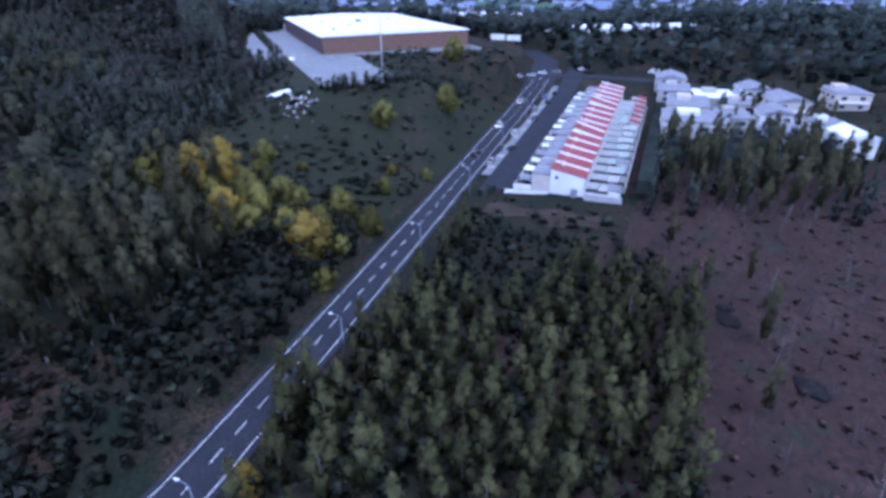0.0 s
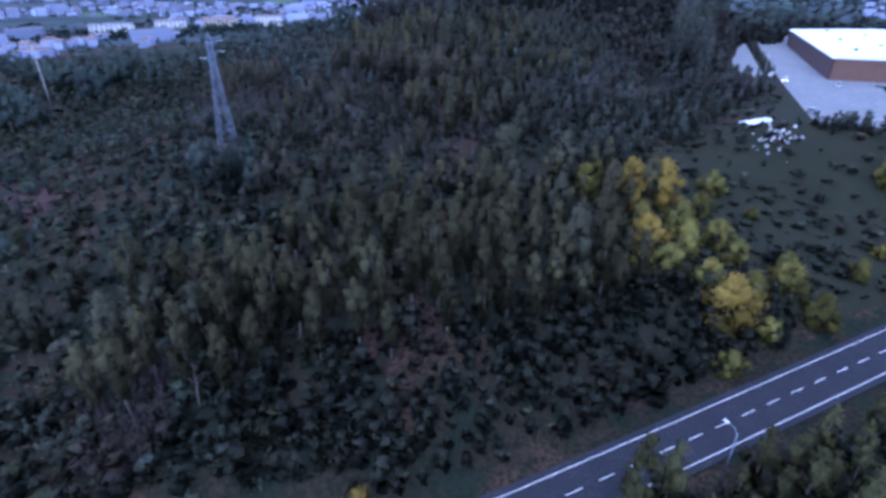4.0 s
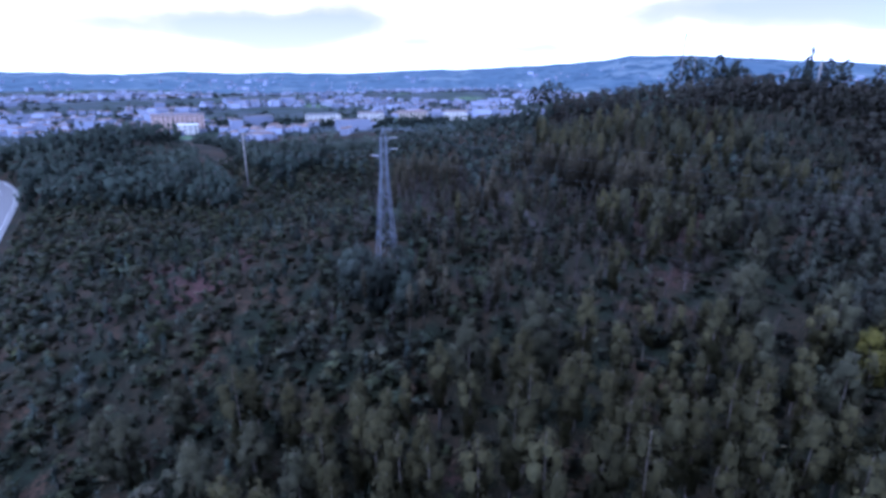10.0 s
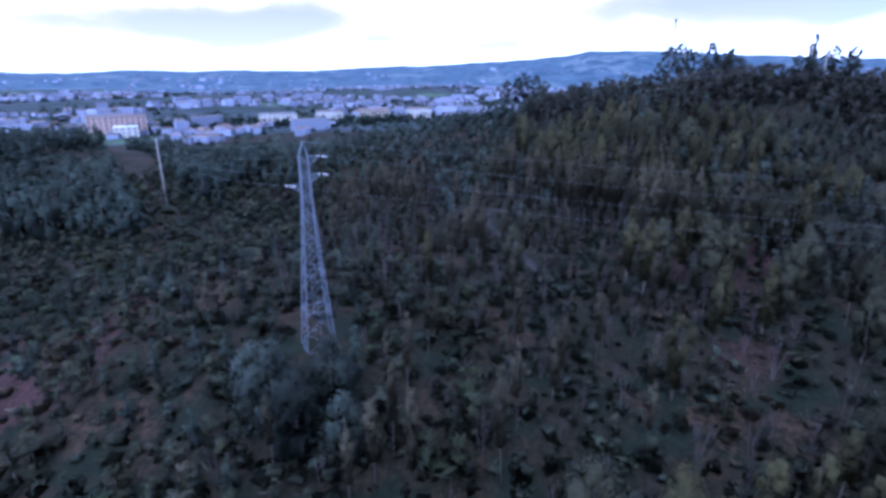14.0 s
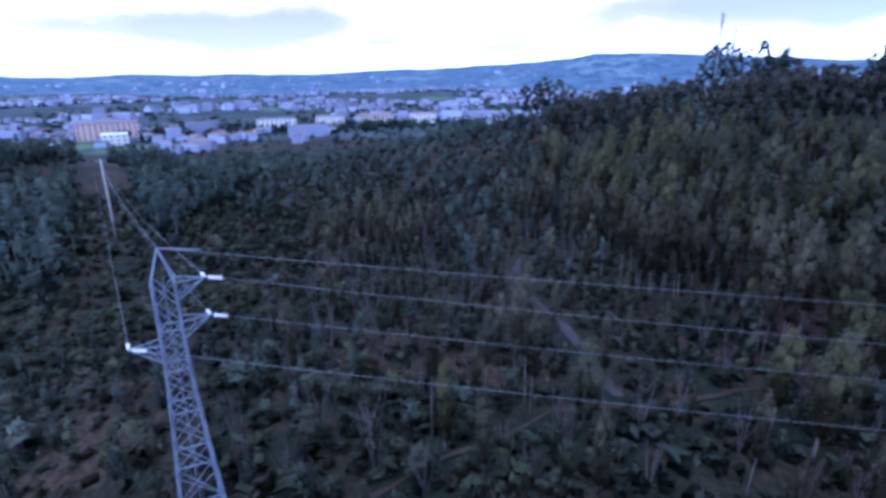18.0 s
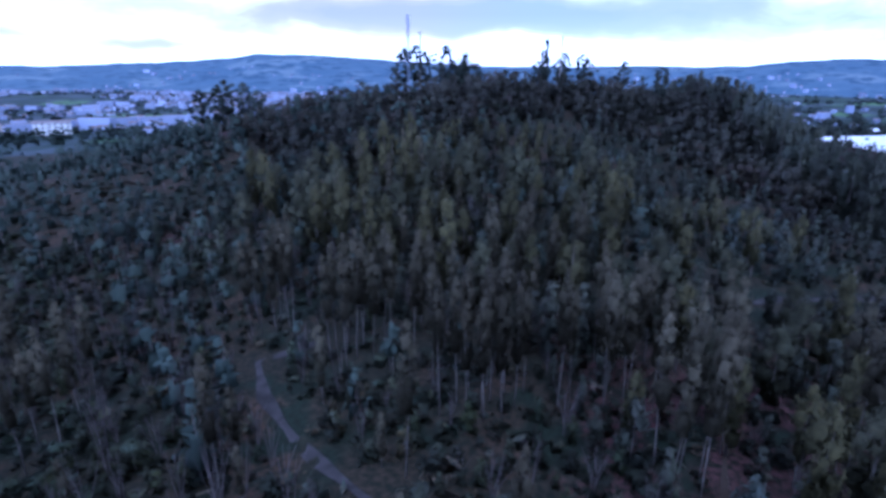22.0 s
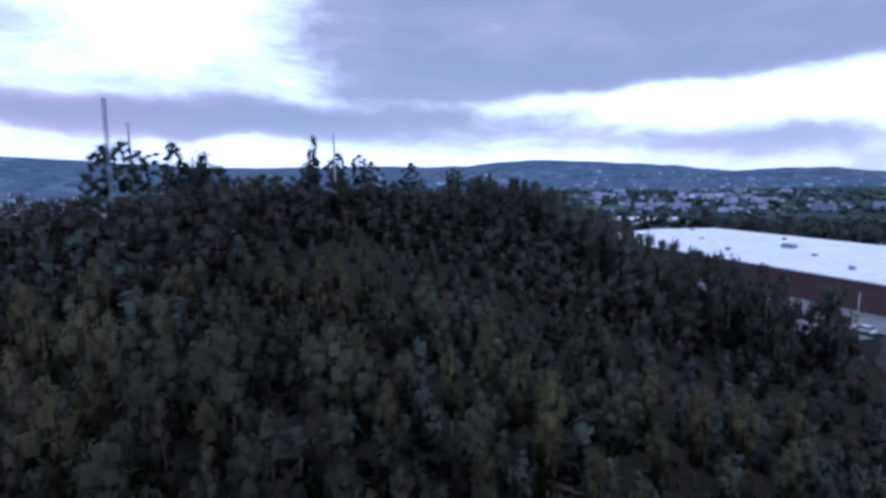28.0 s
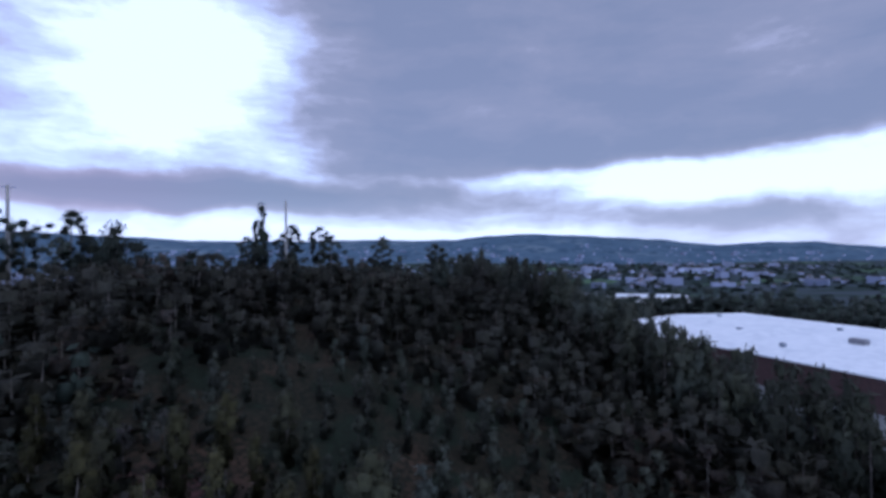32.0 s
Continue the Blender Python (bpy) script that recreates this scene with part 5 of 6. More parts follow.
def insulator(a, b):
    d = (b - a).normalized()
    r = thing("insulator_string", a, "white insulator string at a pylon arm", "insulator", group="insulators on the pylon")
    for k in range(6):
        piece("disc", Shape().beam(d * (0.2 + 0.12 * k), d * (0.26 + 0.12 * k), 0.13, sides=8), M_INSUL, r)
    piece("rod", Shape().beam((0, 0, 0), d * 1.02, 0.03), M_STEEL, r)
    return a + d * 1.0


for k, a in enumerate(tips):
    for far in (NEXT_E[k], NEXT_W[k]):
        b = insulator(a, far)
        wire(b, far, 2.2, "thin aluminium conductor between pylon and pole")
wire(peak, NEXT_E[3], 1.6, "earth wire along the top of the line")
wire(peak, NEXT_W[3], 1.6, "earth wire along the top of the line")


def pole(name, x, y, h, r, label, category, mat=M_CONC, cross=True):
    z = G(x, y)
    p = thing(name, (x, y, z - 0.3), label, category)
    piece("shaft", Shape().tube([(0, 0, 0), (0, 0, h / 2), (0, 0, h)], [r, r * 0.8, r * 0.6], 8), mat, p, smooth=True)
    if cross:
        piece("crossarm", Shape().beam((-1.6, 0, h - 0.5), (1.6, 0, h - 0.5), 0.14), M_STEEL, p)
    return p


pole("power_pole", -75, 242, 38 - G(-75, 242), 0.34, "tall pale concrete power pole in the clearing", "pole")
pole("mast", 148, 319.5, 77.2 - G(148, 319.5), 0.55, "slim grey antenna mast on the hilltop", "mast")
pole("mast", 191.6, 281.6, 75.3 - G(191.6, 281.6), 0.45, "slim grey antenna mast on the hilltop", "mast", cross=False)
pole("floodlight_pole", 173.2, 80.0, 19.5, 0.3, "tall pale pole beside the warehouse yard", "pole", cross=False)
pole("floodlight_pole", 187, 143, 36.5 - YARD_Z, 0.14, "slim lamp post in the warehouse yard", "pole", cross=False)


def lattice_mast(x, y, top):
    z = G(x, y)
    p = thing("lattice_mast", (x, y, z - 0.2), "slender grey lattice radio mast on the hilltop", "mast")
    h = top - z
    corners = [Vector((0.55 * math.cos(a), 0.55 * math.sin(a), 0)) for a in (0, 2.09, 4.19)]
    for c0 in corners:
        piece("leg", Shape().beam(c0, c0 * 0.8 + Vector((0, 0, h)), 0.16), M_STEEL, p)
    n = int(h / 1.1)
    s = Shape()
    for i in range(n):
        for k in range(3):
            s.beam(corners[k] + Vector((0, 0, h * i / n)), corners[(k + 1) % 3] + Vector((0, 0, h * (i + 1) / n)), 0.08)
    piece("lattice", s, M_STEEL, p)
    for zz_ in (h - 1.0, h - 3.5):
        piece("antenna_panel", Shape().box((0.7, 0, zz_), (0.2, 0.35, 1.8)), M_INSUL, p)
    return p


lattice_mast(138.5, 314.1, 82.4)


# ---- street lamps ----
def street_lamp(x, first=[]):
    p, d = line_at(MAIN_ROAD, x)
    n = Vector((d.y, -d.x))
    q = p + n * 6.6
    z = float(road_z(x)) - 0.1
    l = thing("street_lamp", (q.x, q.y, z), "grey steel street lamp with one arm over the road", "street lamp", math.degrees(math.atan2(-n.y, -n.x)), "street lamps along the road")
    piece("post", Shape().tube([(0, 0, 0), (0, 0, 4), (0, 0, 8.0)], [0.11, 0.085, 0.06], 8), M_STEEL, l, smooth=True)
    piece("arm", Shape().tube([(0, 0, 7.9), (0.5, 0, 8.35), (1.5, 0, 8.5)], 0.045, 6), M_STEEL, l, smooth=True)
    piece("lamp_head", Shape().box((1.85, 0, 8.5), (0.8, 0.3, 0.14), 0, 0.7), M_INSUL, l)
    return l


for x in (24.4, 57.7, 91.0, 124.5, 158, 192, 226):
    street_lamp(x)

# ---- verge: paved lane and parking before the terraced houses ----
ROW_DIR = math.atan2(0.075, 1.0)


def front_y(x):
    """The line of the houses' front gardens."""
    return 14.6 + 0.075 * (x - 134)


lane_line = [(132, 19.3), (170, 22.3), (215, 26.0), (262, 31.5), (300, 37)]
ribbon("road", lane_line, (-4.2, 4.2), 0.05, M_ASPHALT, "asphalt access lane beside the terraced houses", "lane")
park = ribbon("pavement", [(140, 25.4), (175, 28.1), (220, 32.0), (250, 35.5)], (-1.3, 1.3), 0.16, M_YARD, "pale paved parking strip between road and lane", "pavement", 0.2)
for k in range(11):
    x = 146 + 9.5 * k
    b = Shape().box((x, 25.4 + 0.085 * (x - 140), float(road_z(x)) + 0.25), (1.2, 2.4, 0.2), 0.08)
    piece("planter_kerb", b, M_CONC, park)


# ---- terraced houses ----
def terrace_house(k):
    w = 6.7
    x = 134.6 + w * k * math.cos(ROW_DIR)
    y = 4.6 + 0.075 * w * k
    z = float(road_z(x + 3)) - 0.1
    h = thing("terraced_house", (x, y, z), "white terraced house with a sloping red tiled roof", "house", math.degrees(ROW_DIR), "row of terraced houses")
    hi, lo, d = 7.0 + 0.9 * (k in (5, 10)), 5.3, 9.0
    # party walls and body: front towards +y, garden towards -y
    s = Shape()
    s.add([(0, 0, 0), (w, 0, 0), (w, -d, 0), (0, -d, 0), (0, 0, hi - 0.25), (w, 0, hi - 0.25), (w, -d, lo - 0.25), (0, -d, lo - 0.25)],
          [(3, 2, 1, 0), (4, 5, 6, 7), (0, 1, 5, 4), (1, 2, 6, 5), (2, 3, 7, 6), (3, 0, 4, 7)])
    body = piece("wall", s, M_WHITE, h)
    r = Shape()
    r.add([(0.02, 0.35, hi + 0.05), (w - 0.02, 0.35, hi + 0.05), (w - 0.02, -d - 0.35, lo - 0.02), (0.02, -d - 0.35, lo - 0.02),
           (0.02, 0.35, hi - 0.12), (w - 0.02, 0.35, hi - 0.12), (w - 0.02, -d - 0.35, lo - 0.2), (0.02, -d - 0.35, lo - 0.2)],
          [(0, 3, 2, 1), (4, 5, 6, 7), (0, 1, 5, 4), (1, 2, 6, 5), (2, 3, 7, 6), (3, 0, 4, 7)])
    roof = piece("roof", r, M_TILE, h, "red tiled roof")
    p = Shape()
    p.add([(w - 0.9, 0.2, hi + 0.35), (w + 0.12, 0.2, hi + 0.35), (w + 0.12, -d - 0.2, lo + 0.28), (w - 0.9, -d - 0.2, lo + 0.28),
           (w - 0.9, 0.2, hi - 0.2), (w + 0.12, 0.2, hi - 0.2), (w + 0.12, -d - 0.2, lo - 0.25), (w - 0.9, -d - 0.2, lo - 0.25)],
          [(0, 3, 2, 1), (4, 5, 6, 7), (0, 1, 5, 4), (1, 2, 6, 5), (2, 3, 7, 6), (3, 0, 4, 7)])
    piece("parapet", p, M_WHITE, h)
    piece("chimney", Shape().box((w - 1.6, -2.2, hi - 0.1), (0.6, 0.6, 1.5)), M_WHITE, roof)
    # lower block towards the road
    piece("porch", Shape().box((w * 0.42, 2.5, 2.5), (w * 0.78, 5.0, 5.0)), M_BEIGE if k % 5 == 0 else M_WHITE, h)
    piece("porch_roof", Shape().box((w * 0.42, 2.6, 5.12), (w * 0.84, 5.3, 0.22)), M_GREYR, h, "flat grey roof")
    for wx in (1.2, 4.0):
        wd = piece("window", Shape().box((wx, 5.02, 3.7), (1.3, 0.06, 1.2)), M_WHITE, h)
        piece("pane", Shape().box((wx, 5.06, 3.7), (1.1, 0.04, 1.0)), M_GLASS, wd)
        wd = piece("window", Shape().box((wx + 0.6, -d - 0.02, 3.6), (1.4, 0.06, 1.2)), M_WHITE, h)
        piece("pane", Shape().box((wx + 0.6, -d - 0.06, 3.6), (1.2, 0.04, 1.0)), M_GLASS, wd)
    piece("garage_door", Shape().box((2.3, 5.03, 1.15), (2.6, 0.08, 2.2)), M_GREYR, h)
    piece("door", Shape().box((4.6, 5.03, 1.05), (0.95, 0.08, 2.1)), M_BRICKY, h)
    if k == 0:
        wd = piece("window", Shape().box((-0.02, -1.6, 4.6), (0.06, 0.95, 0.8)), M_GREYR, h)
        piece("pane", Shape().box((-0.05, -1.6, 4.6), (0.04, 0.8, 0.65)), M_GLASS, wd)
        piece("entry", Shape().box((-0.6, -6.6, 1.1), (1.2, 1.6, 2.2)), M_GREYR, h)
    return x, y, z, w


def wall_bar(name, x0, y0, x1, y1, h, mat, label, category, group, thick=0.22):
    z = float(road_z((x0 + x1) / 2)) - 0.12
    o = thing(name, ((x0 + x1) / 2, (y0 + y1) / 2, z), label, category, math.degrees(math.atan2(y1 - y0, x1 - x0)), group)
    l = math.hypot(x1 - x0, y1 - y0)
    piece("wall", Shape().box((0, 0, h / 2), (l, thick, h)), mat, o)
    piece("coping", Shape().box((0, 0, h + 0.04), (l + 0.06, thick + 0.1, 0.08)), M_CONC, o)
    return o


M_TEAL = material("pale_green_sheeting", (0.30, 0.355, 0.325), (0.24, 0.29, 0.265), 0.6, 0.5)
prng = random.Random(5)
for k in range(15):
    x, y, z, w = terrace_house(k)
    fx = x + 0.3
    wall_bar("garden_wall", fx - 0.3, y + 5.2, fx - 0.9, front_y(x), 1.7, M_WHITE, "white rendered wall between front gardens", "wall", "front garden walls")
    wall_bar("garden_wall", fx - 0.9, front_y(x), fx + 3.0, front_y(x + 3), 1.3, M_WHITE, "low white wall with coping along the lane", "wall", "front garden walls")
    g = thing("driveway_gate", (fx + 4.6, front_y(x + 4.6), float(road_z(x + 4)) - 0.1), "dark metal driveway gate", "gate", math.degrees(ROW_DIR), "driveway gates")
    piece("frame", Shape().box((0, 0, 1.25), (3.0, 0.06, 0.08)).box((0, 0, 0.15), (3.0, 0.06, 0.08)), M_GREYR, g)
    for b in range(9):
        piece("bar", Shape().box((-1.4 + 0.35 * b, 0, 0.7), (0.05, 0.05, 1.1)), M_GREYR, g)
    wall_bar("garden_wall", x + 0.4, y - 9.2, x + 1.1, y - 18.4, 1.8, M_WHITE, "white garden wall behind the houses", "wall", "back garden walls")
    cp = thing("carport", (x + 3.2, y + 7.6 + 0.5 * (k % 2), z), "white roofed carport in a front garden" if k % 3 else "grey roofed carport in a front garden", "carport", math.degrees(ROW_DIR), "front garden carports")
    piece("roof", Shape().box((0, 0, 2.45), (4.4 - 0.5 * (k % 3), 3.4, 0.12)), M_ROOFW if k % 3 else M_GREYR, cp)
    for sx in (-1.5, 1.5):
        for sy in (-1.5, 1.5):
            piece("post", Shape().box((sx, sy, 1.2), (0.12, 0.12, 2.4)), M_WHITE, cp)
    sh2 = thing("garden_shelter", (x + 3.9, y - 16.0 + 0.8 * (k % 2), z), "grey sheet roof over the end of a back garden" if k % 2 else "greenish sheet roof over the end of a back garden", "shelter", math.degrees(ROW_DIR), "back garden shelters")
    if not (k > 8 or k in (0, 3)):
        piece("roof", Shape().box((0, 0, 2.3), (5.2, 3.0, 0.1)), M_CONC if k % 2 else M_TEAL, sh2)
        for sx in (-2.4, 2.4):
            for sy in (-1.3, 1.3):
                piece("post", Shape().box((sx, sy, 1.12), (0.1, 0.1, 2.25)), M_STEEL, sh2)
    else:
        bpy.data.objects.remove(sh2)
    if k % 3 != 1:
        a = thing("garden_awning", (x + 3.6, y - 12.5 - prng.random() * 2, z), "pale green sheet awning in a back garden", "awning", math.degrees(ROW_DIR), "back garden awnings")
        piece("sheet", Shape().box((0, 0, 2.35), (5.4, 2.6, 0.08)), M_TEAL if k % 2 else M_CONC, a)
        for sx in (-2.5, 2.5):
            for sy in (-1.1, 1.1):
                piece("post", Shape().box((sx, sy, 1.16), (0.1, 0.1, 2.32)), M_STEEL, a)
    if k > 8 or k in (0, 3):
        sh = thing("garden_shed", (x + 3.8, y - 16.4, z), "small shed with a red tiled roof" if k > 8 else "small pale garden shed", "shed", math.degrees(ROW_DIR), "sheds at the back wall")
        piece("wall", Shape().box((0, 0, 1.2), (4.6, 3.0, 2.4)), M_WHITE, sh)
        piece("roof", Shape().add([(-2.5, -1.7, 2.4), (2.5, -1.7, 2.4), (2.5, 1.7, 3.1), (-2.5, 1.7, 3.1), (-2.5, -1.7, 2.3), (2.5, -1.7, 2.3), (2.5, 1.7, 3.0), (-2.5, 1.7, 3.0)],
              [(0, 1, 2, 3), (7, 6, 5, 4), (0, 4, 5, 1), (1, 5, 6, 2), (2, 6, 7, 3), (3, 7, 4, 0)]), M_TILE if k > 8 else M_GREYR, sh)
wall_bar("boundary_wall", 130.6, 16.0, 134.2, 4.8, 1.1, M_WHITE, "low white boundary wall at the end of the row", "wall", "")
wall_bar("boundary_wall", 134.0, -4.8, 135.0, -14.4, 1.6, M_CONC, "grey concrete boundary wall at the end of the row", "wall", "")
wall_bar("boundary_wall", 135.0, -14.6, 240.0, -6.6, 2.0, M_CONC, "long grey wall behind the back gardens", "wall", "")


def hedge(x, y, l, w, h, rz, label):
    rs = np.random.RandomState(int(x * 7 + 500))
    root = thing("hedge", (x, y, G(x, y) - 0.1), label, "hedge", rz)
    n = int(l * w * 26 + l * h * 40)
    p = rs.uniform(-0.5, 0.5, (n, 3))
    f = rs.randint(0, 3, n)
    p[np.arange(n), f] = np.where(rs.rand(n) < 0.5, -0.5, 0.5)
    p = p * np.array([l, w, h]) + np.array([0, 0, h / 2]) + rs.normal(size=(n, 3)) * 0.08
    a = rs.normal(size=(n, 3))
    a /= np.linalg.norm(a, axis=1)[:, None]
    b = np.cross(a, rs.normal(size=(n, 3)))
    b /= np.linalg.norm(b, axis=1)[:, None]
    q = np.stack([p - a * 0.16, p - b * 0.1, p + a * 0.16, p + b * 0.1], 1).reshape(-1, 3)
    o = new("leaves", array_mesh("leaves", q, np.arange(len(q)).reshape(-1, 4), M_LEAF_D))
    o.parent = root
    piece("core", Shape().box((0, 0, h / 2), (l - 0.15, w - 0.15, h - 0.15)), M_LEAF_D, root)
    return root


hedge(128.8, 20.6, 5.0, 2.2, 2.0, -20, "dark clipped hedge at the end of the lane")
hedge(141.5, -9.5, 5.5, 4.0, 2.0, 5, "clipped green hedge in the end garden")
hedge(186, -15.5, 96, 3.6, 3.4, 4.3, "long dark hedge behind the gardens")


# ---- detached houses on the hillside to the south-east ----
def villa(x, y, rz, L, W, H, mat, roofmat, label, flat=True, floors=2, pitch=2.0):
    z = G(x, y) - 0.2
    h = thing("house", (x, y, z), label, "house", rz, "detached houses")
    piece("wall", Shape().box((0, 0, H / 2), (L, W, H)), mat, h)
    if flat:
        piece("roof", Shape().box((0, 0, H + 0.15), (L + 0.6, W + 0.6, 0.3)), roofmat, h)
        piece("roof_room", Shape().box((L * 0.15, W * 0.1, H + 1.0), (L * 0.3, W * 0.35, 1.5)), mat, h)
    else:
        s = Shape()
        a, b, e = L / 2 + 0.4, W / 2 + 0.4, H
        s.add([(-a, -b, e), (a, -b, e), (a, b, e), (-a, b, e), (-a, 0, e + pitch), (a, 0, e + pitch)], [(3, 2, 1, 0), (0, 1, 5, 4), (2, 3, 4, 5), (1, 2, 5), (3, 0, 4)])
        piece("roof", s, roofmat, h)
    for fl in range(floors):
        zc = 1.5 + fl * (H / floors)
        for side in (-1, 1):
            n = max(2, int(L / 4))
            for i in range(n):
                wx = -L / 2 + L * (i + 0.5) / n
                wd = piece("window", Shape().box((wx, side * (W / 2 + 0.02), zc), (1.9, 0.08, 1.3)), M_GREYR, h)
                piece("pane", Shape().box((wx, side * (W / 2 + 0.05), zc), (1.7, 0.06, 1.1)), M_GLASS, wd)
            m = max(1, int(W / 5))
            for i in range(m):
                wy = -W / 2 + W * (i + 0.5) / m
                wd = piece("window", Shape().box((side * (L / 2 + 0.02), wy, zc), (0.08, 1.8, 1.3)), M_GREYR, h)
                piece("pane", Shape().box((side * (L / 2 + 0.05), wy, zc), (0.06, 1.6, 1.1)), M_GLASS, wd)
    if mat is M_BEIGE:
        piece("balcony", Shape().box((-L / 2 - 0.7, 0, H / 2), (1.4, W * 0.8, 0.25)), M_WHITE, h)
    return h


villa(198, -26, 8, 18, 20, 6.6, M_WHITE, M_GREYR, "large white two-storey house with wide windows and a flat grey roof")
villa(222, -22, 6, 20, 14, 5.6, M_BEIGE, M_GREYR, "long beige house with a flat grey roof")
villa(240, -30, 12, 16, 14, 4.6, M_CONC, M_ROOFW, "low building with a bright white roof")
villa(193, -52, 14, 14, 13, 6.4, M_WHITE, M_GREYR, "white rendered house with a grey roof among trees", False)
villa(214, -50, 10, 12, 11, 6.2, M_WHITE, M_GREYR, "white house with a grey pitched roof", False)
villa(232, -54, 18, 15, 12, 6.0, M_BEIGE, M_GREYR, "beige house with a grey pitched roof", False)
villa(196, -70, 22, 11, 9, 6.2, M_WHITE, M_ROOFW, "small white gabled house at the field edge", False)
villa(250, -74, 15, 16, 12, 6.0, M_BEIGE, M_GREYR, "beige house with a flat grey roof beyond the trees")
villa(208, -37, 10, 15, 10, 6.0, M_CONC, M_GREYR, "grey rendered house with a flat grey roof")
villa(226, -39, 8, 12, 10, 5.8, M_BEIGE, M_GREYR, "beige house with broad balconies and a grey roof")
villa(246, -15, 6, 18, 12, 4.8, M_CONC, M_GREYR, "long low grey hall with a flat roof")
villa(250, -44, 14, 14, 11, 5.6, M_WHITE, M_GREYR, "pale house with a grey pitched roof", False)
villa(208, -64, 16, 10, 9, 5.6, M_WHITE, M_GREYR, "white annexe with a grey roof behind trees")
villa(262, -12, 8, 14, 12, 5.5, M_BEIGE, M_GREYR, "beige house with a grey roof near the junction", False)


for k, (x, y) in enumerate(((184, -34), (183, -42), (186, -60), (206, -38), (210, -62), (226, -40), (244, -50), (240, -64), (184, -20), (206, -76), (222, -68), (256, -30), (252, -48), (262, -60), (213, -34), (178, -28), (180, -50), (176, -66), (200, -44), (204, -56), (218, -44), (190, -40), (236, -46), (198, -60), (188, -68), (216, -60), (184, -76), (228, -62))):
    put((PINE if k % 3 == 0 else EUC)[k % 3], x, y, 0.45 + 0.3 * rng.rand())


for k, (x, y, f) in enumerate(((170, -19, 1.0), (174, -24, 1.15), (172, -31, 1.2), (178, -36, 1.1), (176, -44, 1.25), (181, -47, 1.2), (179, -55, 1.3), (186, -54, 1.15), (184, -63, 1.2), (190, -47, 1.1), (164, -24, 1.0), (166, -38, 1.1), (170, -52, 1.1), (158, -20, 0.9), (200, -36, 0.9), (212, -57, 1.0))):
    put(ROUND[k % 2] if k % 3 else EUC[k % 5], x, y, f if k % 3 else 0.62 * f)


# ---- cars ----
M_LAMPW = material("lit_headlamp", (1.0, 0.95, 0.85), None, 1.0, 0.3, emit=7.0)
M_LAMPR = material("lit_tail_lamp", (1.0, 0.05, 0.03), None, 1.0, 0.3, emit=5.0)
PAINTS = {"white": (0.7, 0.7, 0.7), "grey": (0.2, 0.2, 0.21), "black": (0.02, 0.02, 0.022), "silver": (0.45, 0.46, 0.48), "red": (0.35, 0.03, 0.03), "blue": (0.04, 0.06, 0.16)}
PAINT_M = {k: material("car_paint_" + k, v, None, 1.0, 0.3) for k, v in PAINTS.items()}


def car(x, y, rz, colour, state, lit="", z=None, van=False):
    z = float(road_z(x)) + 0.08 if z is None else z
    c = thing("van" if van else "car", (x, y, z), f"{colour} {'van' if van else 'car'} {state}", "van" if van else "car", rz)
    k = 1.25 if van else 1.0
    L, W, H = 4.3 * k, 1.75, 0.75 * k
    s = Shape()
    s.add([(-L / 2, -W / 2, 0.3), (L / 2, -W / 2, 0.3), (L / 2, W / 2, 0.3), (-L / 2, W / 2, 0.3), (-L / 2 + 0.05, -W / 2, 0.3 + H), (L / 2 - 0.25, -W / 2, 0.2 + H), (L / 2 - 0.25, W / 2, 0.2 + H), (-L / 2 + 0.05, W / 2, 0.3 + H)],
          [(3, 2, 1, 0), (4, 5, 6, 7), (0, 1, 5, 4), (1, 2, 6, 5), (2, 3, 7, 6), (3, 0, 4, 7)])
    piece("body", s, PAINT_M[colour], c)
    b0, b1, t0, t1, zt = (-L / 2 + 0.1, L / 2 - 0.9, -L / 2 + 0.2, L / 2 - 1.5, 2.1) if van else (-L / 2 + 0.2, L / 2 - 1.05, -L / 2 + 0.75, L / 2 - 1.85, 1.5)
    zb = 0.3 + H - 0.04
    cab = Shape()
    cab.add([(b0, -W / 2 + 0.05, zb), (b1, -W / 2 + 0.05, zb), (b1, W / 2 - 0.05, zb), (b0, W / 2 - 0.05, zb), (t0, -W / 2 + 0.2, zt - 0.06), (t1, -W / 2 + 0.2, zt - 0.06), (t1, W / 2 - 0.2, zt - 0.06), (t0, W / 2 - 0.2, zt - 0.06)],
            [(0, 1, 5, 4), (1, 2, 6, 5), (2, 3, 7, 6), (3, 0, 4, 7)])
    piece("windows", cab, PAINT_M[colour] if van else M_GLASS, c)
    piece("roof", Shape().box(((t0 + t1) / 2, 0, zt - 0.03), (t1 - t0 + 0.05, W - 0.38, 0.08)), PAINT_M[colour], c)
    for sx in (-L * 0.31, L * 0.31):
        for sy in (-W / 2 + 0.08, W / 2 - 0.08):
            wh = piece("wheel", Shape().beam((sx, sy - 0.1, 0.31), (sx, sy + 0.1, 0.31), 0.44, sides=12), M_DARK, c)
            piece("rim", Shape().beam((sx, sy - 0.11, 0.31), (sx, sy + 0.11, 0.31), 0.26, sides=10), M_STEEL, wh)
    for sy in (-0.6, 0.6):
        piece("headlight", Shape().box((L / 2 - 0.03, sy, 0.68), (0.1, 0.32, 0.16)), M_LAMPW if lit else M_INSUL, c)
        piece("tail_light", Shape().box((-L / 2, sy, 0.8), (0.08, 0.3, 0.16)), M_LAMPR if lit else M_BRICKY, c)
    return c


